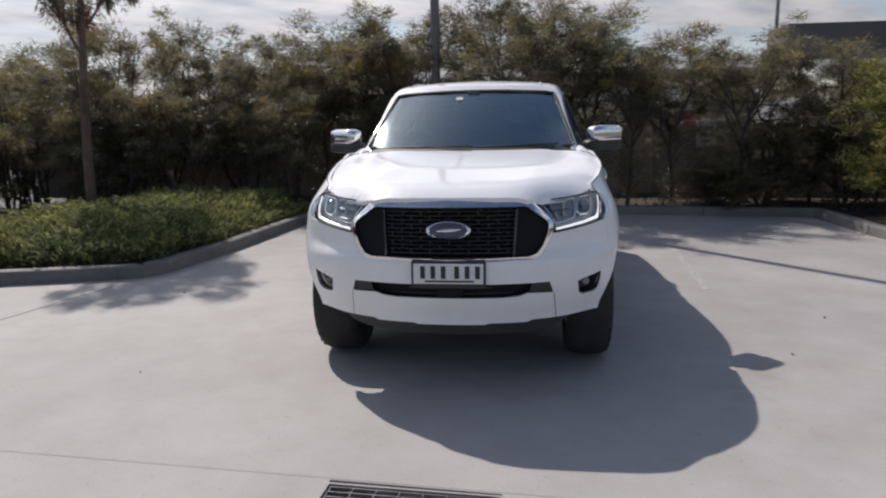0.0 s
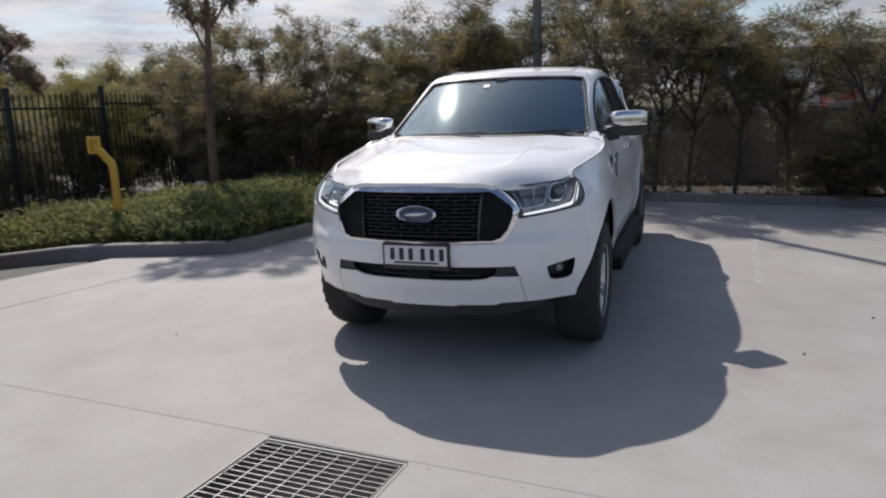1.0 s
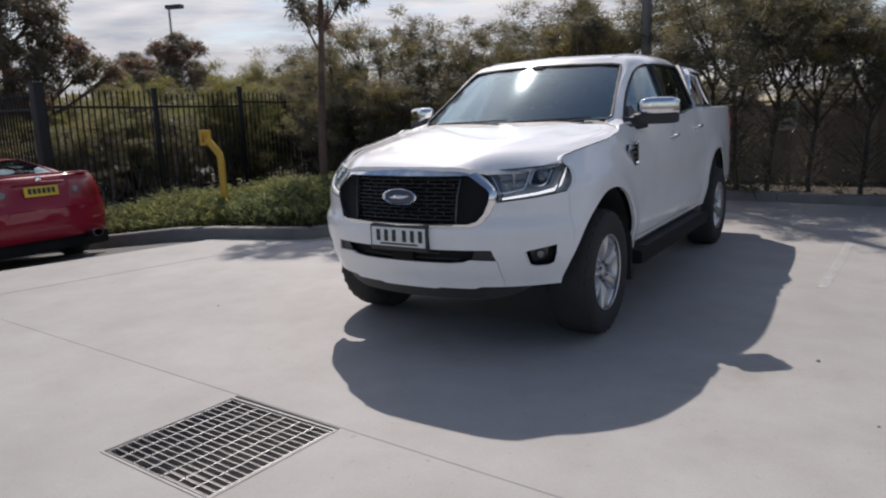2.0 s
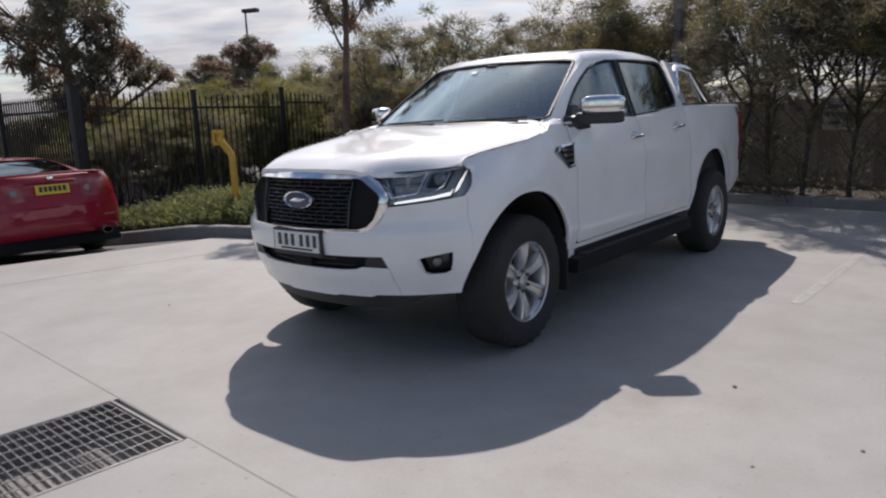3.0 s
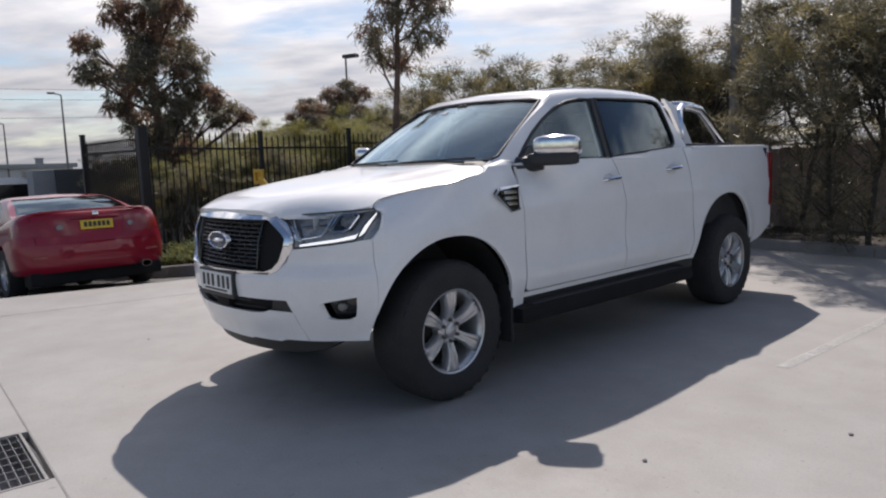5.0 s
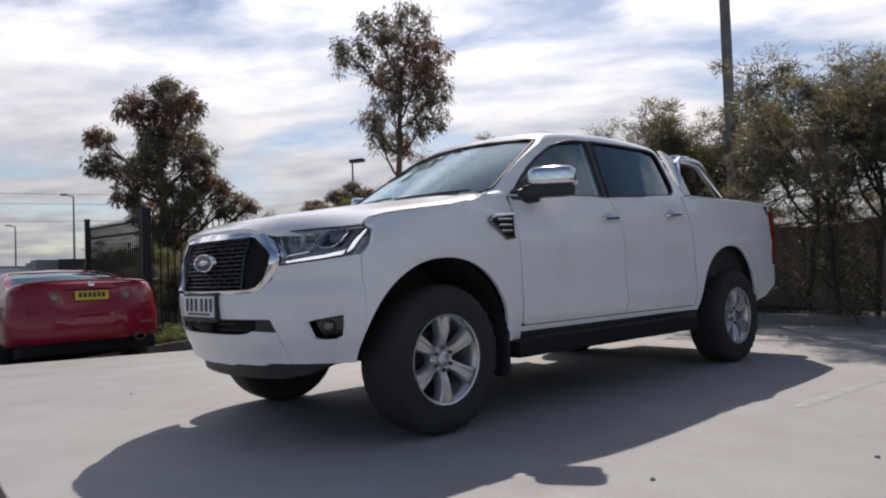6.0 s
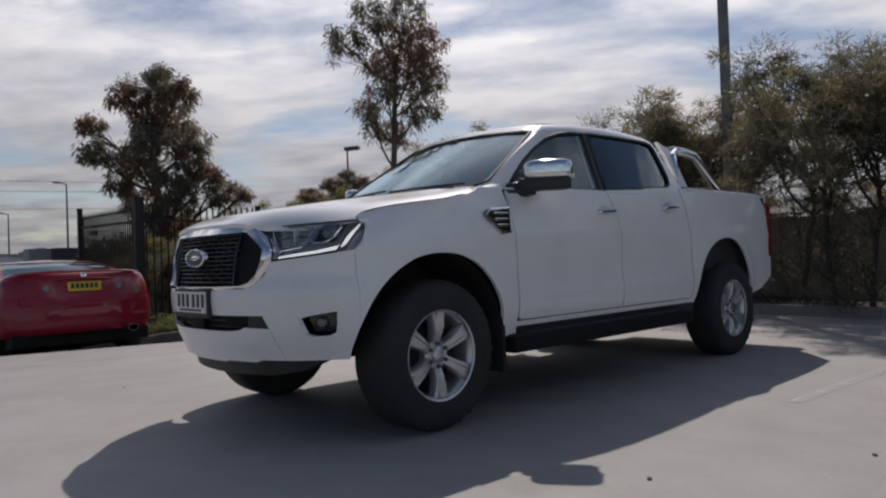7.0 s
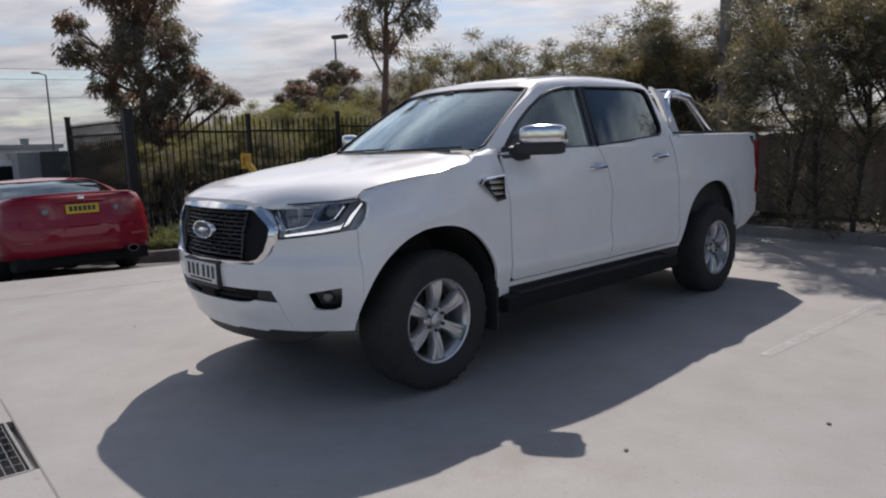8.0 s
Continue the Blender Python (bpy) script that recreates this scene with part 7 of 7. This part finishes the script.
def sedan_wheel(car, x, y, flip):
    w = new("wheel")
    w.parent = car
    w.matrix_basis = pose(-x if flip else x, y, 0.315, 0, 0, 180 if flip else 0)
    t = pose(0, 0, 0, 0, 90, 0)
    part("tyre", Shape().lathe([(0.20, -0.10), (0.27, -0.108), (0.30, -0.10), (0.315, -0.07), (0.315, 0.07), (0.30, 0.10), (0.27, 0.108), (0.20, 0.10)], 40, t), M_RUBBER, w, "black car tyre")
    part("rim", Shape().lathe([(0.205, 0.10), (0.21, 0.09), (0.195, 0.06), (0.19, -0.09), (0.205, -0.1)], 40, t), M_ALLOY, w)
    sp = Shape().bbox((0.05, -0.022, 0.03), (0.085, 0.022, 0.20), 0.008).mesh("spoke", M_ALLOY)
    for i in range(5):
        part("spoke", sp, None, w).matrix_basis = pose(0, 0, 0, 72 * i, 0, 0)
    part("hub_cap", Shape().lathe([(0, 0.09), (0.04, 0.085), (0.05, 0.05)], 20, t), M_ALLOY, w)
    part("inner_dish", Shape().lathe([(0, 0.0), (0.19, 0.0)], 24, t), M_DARKMETAL, w)


def build_sedan(paint, label, m, plate):
    car = thing("sedan_car", label, "car", group="parked sedans")
    car.matrix_basis = m
    body = sedan_body()
    wells = Shape()
    for y in (0.98, 3.68):
        ring = [(y + 0.36 * math.cos(a * math.pi / 16), 0.32 + 0.36 * math.sin(a * math.pi / 16)) for a in range(32)]
        wells.prism(ring, "x", 0.60, 1.2).prism(ring, "x", -1.2, -0.60)
    body = cut(body, wells)
    bumper_zone = prism([(-0.2, 0.1), (0.50, 0.1), (0.46, 0.50), (0.30, 0.605), (-0.2, 0.605)], "x", -1.2, 1.2)
    lid_zone = prism([(-0.665, 0.608), (0.665, 0.608), (0.70, 1.2), (-0.70, 1.2)], "y", -0.3, 0.70)
    lid = kept(cut(body, bumper_zone), lid_zone)
    part("rear_bumper", kept(body, bumper_zone), paint, car, "", 40)
    part("boot_lid", lid, paint, car, "", 40)
    rest = cut(body, bumper_zone, prism([(-0.669, 0.605), (0.669, 0.605), (0.704, 1.2), (-0.704, 1.2)], "y", -0.3, 0.704))
    part("shell", rest, paint, car, "", 40)
    lip = Shape().tube([(x / 10, 0.075 + 0.09 * (abs(x) / 6.5) ** 3, 1.000 - 0.012 * (abs(x) / 6.5) ** 2) for x in range(-7, 8)], [0.006] + [0.016] * 13 + [0.006], 8)
    part("boot_spoiler", lip, paint, car)
    outer = sedan_house(0.0)
    shell = cut(outer, sedan_house(0.02))
    glass_zone = Shape()
    side = [(1.25, 0.99), (2.0, 0.965), (3.10, 0.955), (2.76, 1.22), (2.5, 1.275), (2.1, 1.295), (1.75, 1.275), (1.5, 1.18)]
    glass_zone.prism(side, "x", -1.2, 1.2)
    rear = [(-0.69, 1.01), (0.69, 1.01), (0.585, 1.285), (-0.585, 1.285)]
    roof = cut(shell, glass_zone, prism(rear, "y", 0.4, 1.68), prism([(-0.62, 0.97), (0.62, 0.97), (0.54, 1.28), (-0.54, 1.28)], "y", 2.65, 3.7))
    part("roof", roof, paint, car, "", 40)
    sheet = cut(sedan_house(0.008), sedan_house(0.012))
    for nm, z in (("side_window", prism(side, "x", 0.2, 1.2)), ("side_window", prism(side, "x", -1.2, -0.2)), ("rear_window", prism(rear, "y", 0.4, 1.68)), ("windscreen", prism([(-0.62, 0.97), (0.62, 0.97), (0.54, 1.28), (-0.54, 1.28)], "y", 2.65, 3.7))):
        part(nm, kept(sheet, z), M_TINT, car, "dark tinted glass").visible_shadow = False
    for sgn in (1, -1):
        cl = [(sgn * 0.30, 0.70), (sgn * 0.40, 0.69), (sgn * 0.86, 0.72), (sgn * 0.88, 0.86), (sgn * 0.60, 0.905), (sgn * 0.34, 0.90)]
        lamp = kept(cut(_swelled(body, 0.006), _swelled(body, -0.01)), prism(cl, "y", -0.2, 0.42))
        lp = part("tail_lamp", lamp, M_REDLENS, car, "red tail lamp with a round clear reversing light")
        part("reversing_light", Shape().lathe([(0, 0.016), (0.030, 0.012), (0.038, 0.0)], 18, pose(sgn * 0.405, 0.046, 0.80, 90, 0, 0)), M_REVERSE, lp)
    part("lid_groove", Shape().tube([(-0.28, 0.030, 0.905), (0.0, 0.022, 0.91), (0.28, 0.030, 0.905)], 0.010, 6), paint, car)
    part("badge", Shape().bbox((-0.035, 0.018, 0.925), (0.035, 0.04, 0.975), 0.01), M_CHROME, car, "small chrome badge")
    if plate:
        p = part("number_plate", Shape().bbox((-0.186, -0.002, 0.755), (0.186, 0.02, 0.865), 0.004), M_PLATEYELLOW, car, "yellow number plate with dark bars")
        for i in range(6):
            x = -0.150 + 0.052 * i
            part("bar", Shape().box((x, -0.006, 0.785), (x + 0.036, -0.002, 0.845)), M_PLATEINK, p)
        part("reflector", Shape().bbox((-0.72, 0.06, 0.44), (-0.56, 0.10, 0.47), 0.006), M_REDLENS, car)
        part("reflector", Shape().bbox((0.56, 0.06, 0.44), (0.72, 0.10, 0.47), 0.006), M_REDLENS, car)
        part("exhaust_tip", Shape().lathe([(0.045, -0.04), (0.05, -0.04), (0.05, 0.2), (0.042, 0.2)], 18, pose(0.50, 0.10, 0.268, 90, 0, 0) @ Matrix.Diagonal((1.3, 0.85, 1, 1))), M_NUT, car, "dull chrome exhaust tip")
    # Deep black valance and tray stand in for the shade under the car.
    part("valance", Shape().bbox((-0.76, 0.13, 0.13), (0.76, 0.50, 0.29), 0.03), M_MESHBLACK, car, "lower valance, deep and black for the shade beneath")
    part("under_shade_tray", Shape().box((-0.62, 0.3, 0.12), (0.62, 4.3, 0.30)), M_MESHBLACK, car)
    part("cabin", Shape().bbox((-0.66, 1.1, 0.75), (0.66, 3.0, 1.12), 0.08), M_CLOTH, car, "dark seats")
    for y in (0.98, 3.68):
        for flip in (False, True):
            sedan_wheel(car, 0.77, y, flip)
    return car


def _swelled(shape, d):
    """A closed shape pushed out (or in) from its middle line."""
    s = Shape()
    vs = []
    for x, y, z in shape.v:
        cy = min(max(y, 0.5), 4.0)
        q = math.hypot(x, y - cy) or 1.0
        vs.append((x + d * x / q, y + d * (y - cy) / q, z))
    return s.add(vs, shape.f)


build_sedan(M_RED, "red sedan car with a yellow number plate parked beside the island", pose(-5.55, 0.22, -0.125, 0, 0, 90) @ pose(0, 0, 0, -6.5, 0, 0), True)
build_sedan(M_SILVER, "silver sedan car parked beyond the red one", pose(-11.6, 0.62, -0.57, 0, 0, 90), False)
build_sedan(M_SILVER, "silver sedan car parked at the far end of the row", pose(-16.2, 0.4, -0.50, 0, 0, 97), False)


# ---- distance ----
def build_building(name, label, lo, hi, wall, roof_mat, bays, face, dark=None):
    """A plain distant building: wall block, roof slab, window bays on one face."""
    g = thing(name, label, "building")
    part("wall", Shape().box(lo, hi), wall, g)
    part("roof", Shape().bbox((lo[0] - 0.3, lo[1] - 0.3, hi[2]), (hi[0] + 0.3, hi[1] + 0.3, hi[2] + 0.35), 0.05), roof_mat, g)
    for i in range(bays):
        f = (i + 0.5) / bays
        if face == "x":
            y = lo[1] + (hi[1] - lo[1]) * f
            w = (hi[1] - lo[1]) / bays * 0.36
            b = Shape().bbox((hi[0] - 0.02, y - w, lo[2] + 0.9), (hi[0] + 0.06, y + w, hi[2] - 0.8), 0.02)
        else:
            x = lo[0] + (hi[0] - lo[0]) * f
            w = (hi[0] - lo[0]) / bays * 0.36
            b = Shape().bbox((x - w, lo[1] - 0.06, lo[2] + 0.9), (x + w, lo[1] + 0.02, hi[2] - 0.8), 0.02)
        part("window", b, M_GLOSSBLACK, g)
    return g


def build_canopy():
    g = thing("canopy_building", "dark flat canopy roof over a pale shopfront behind the hedge", "building", at=(0, 0, 0))
    part("fascia", Shape().bbox((6.95, 15.0, 2.93), (30, 16.6, 3.73), 0.04), M_FASCIA, g, "dark grey fascia")
    part("wall", Shape().box((9.5, 18, -0.3), (30, 18.3, 2.9)), M_PALEWALL, g)
    for x in (8.6, 12.6, 16.6):
        part("column", Shape().bbox((x - 0.13, 15.4, -0.3), (x + 0.13, 15.66, 2.93), 0.02), M_PALEWALL, g)


M_FASCIA = surface("fascia_sheet", (0.10, 0.09, 0.085), (0.14, 0.125, 0.118), 0.6, big=0.8, fine=30)


def build_shed():
    g = thing("service_enclosure", "dark grey sheet-metal service enclosure beyond the fence", "enclosure")
    part("wall", Shape().bbox((-19.5, 2.42, -0.6), (-15.9, 5.7, 1.46), 0.02), M_DARKSTEEL, g)
    part("side_wall", Shape().bbox((-16.6, 1.92, -0.6), (-16.0, 2.42, 1.45), 0.02), M_GREYWALL, g, "lighter grey end wall")


def build_van():
    """A white van seen from behind, at the far end of the yard."""
    v = thing("van", "white van with dark windows parked beyond the grey wall", "van", at=(-20.5, 1.62, -0.62))
    sec = [(0.82, 0.30), (0.90, 0.42), (0.90, 1.02), (0.86, 1.45), (0.78, 1.78), (0.66, 1.88), (0.3, 1.92)]
    ring = sec + [(-x, z) for x, z in sec[::-1]]
    body = prism([(x, z) for x, z in ring], "y", -2.3, 2.3)
    body = cut(body, prism([(-0.74, 1.12), (0.74, 1.12), (0.68, 1.74), (-0.68, 1.74)], "y", -2.4, -2.26))
    for y in (-1.5, 1.5):
        body = cut(body, prism([(y + 0.38 * math.cos(a * math.pi / 10), 0.33 + 0.38 * math.sin(a * math.pi / 10)) for a in range(20)], "x", -1.1, 1.1))
    turn = pose(0, 0, 0, 0, 0, 90)

    def sub(name, shape, mat, label=""):
        o = part(name, shape, mat, v, label)
        o.matrix_basis = turn
        return o
    sub("body", body, M_WHITE)
    sub("rear_window", Shape().bbox((-0.73, -2.275, 1.13), (0.73, -2.25, 1.73), 0.01), M_GLOSSBLACK, "dark rear glass")
    for x in (0.885, -0.885):
        sub("side_window", Shape().bbox((x - 0.02, -2.0, 1.12), (x + 0.02, 1.5, 1.6), 0.01), M_GLOSSBLACK, "dark side glass")
    sub("rear_bumper", Shape().bbox((-0.86, -2.38, 0.36), (0.86, -2.28, 0.56), 0.03), M_PLASTIC)
    for y in (-1.5, 1.5):
        for x in (0.78, -0.78):
            w = sub("wheel", Shape().lathe([(0, -0.09), (0.31, -0.1), (0.33, -0.06), (0.33, 0.06), (0.31, 0.1), (0, 0.09)], 24, pose(x, y, 0.33, 0, 90, 0)), M_RUBBER)


def build_cables():
    for i, z in enumerate((9.4, 8.5, 6.9)):
        pts = [(-70 + k / 8, -60 + 3.6 * k, z - 0.8 * math.sin(math.pi * k / 24)) for k in range(25)]
        c = tagged(part("power_cable", Shape().tube(pts, 0.018, 5), M_PLASTIC), "thin dark overhead power cable far off", "cable", "power cables")
    for y in (-60, 26.4):
        s = thing("power_pole", "distant grey timber power pole", "pole", at=(-70 if y < 0 else -67, y, -0.5), group="power poles")
        part("shaft", Shape().tube([(0, 0, 0), (0, 0, 10.2)], [0.16, 0.12], 10), M_POLE, s)
        part("cross_arm", Shape().bbox((-1.0, -0.06, 9.6), (1.0, 0.06, 9.75), 0.01), M_POLE, s)


build_building("long_building", "long pale grey low building in the distance", (-78, -30, -0.5), (-60, 14.9, 2.05), M_PALEWALL, M_GREYWALL, 9, "x")
vent = thing("roof_vent", "small grey box on the roof of the far building", "vent", at=(-60.6, 12.6, 2.4))
part("casing", Shape().bbox((-0.3, -0.24, 0), (0.3, 0.24, 0.40), 0.02), M_GREYWALL, vent)
part("cowl", Shape().bbox((-0.36, -0.30, 0.40), (0.36, 0.30, 0.47), 0.02), M_GREYWALL, vent)
build_building("white_building", "white rendered building seen through the hedge", (1.5, 24, -0.5), (9, 32, 2.9), M_PALEWALL, M_GREYWALL, 4, "y")
build_building("red_building", "red painted low building seen through the hedge", (4.65, 16.0, -0.3), (5.2, 18, 1.6), M_REDWALL, M_GREYWALL, 1, "y")
build_canopy()
build_shed()
build_van()
build_cables()
build_street_lamp(8.6, 21, 7.5, 0, False, 0.08)
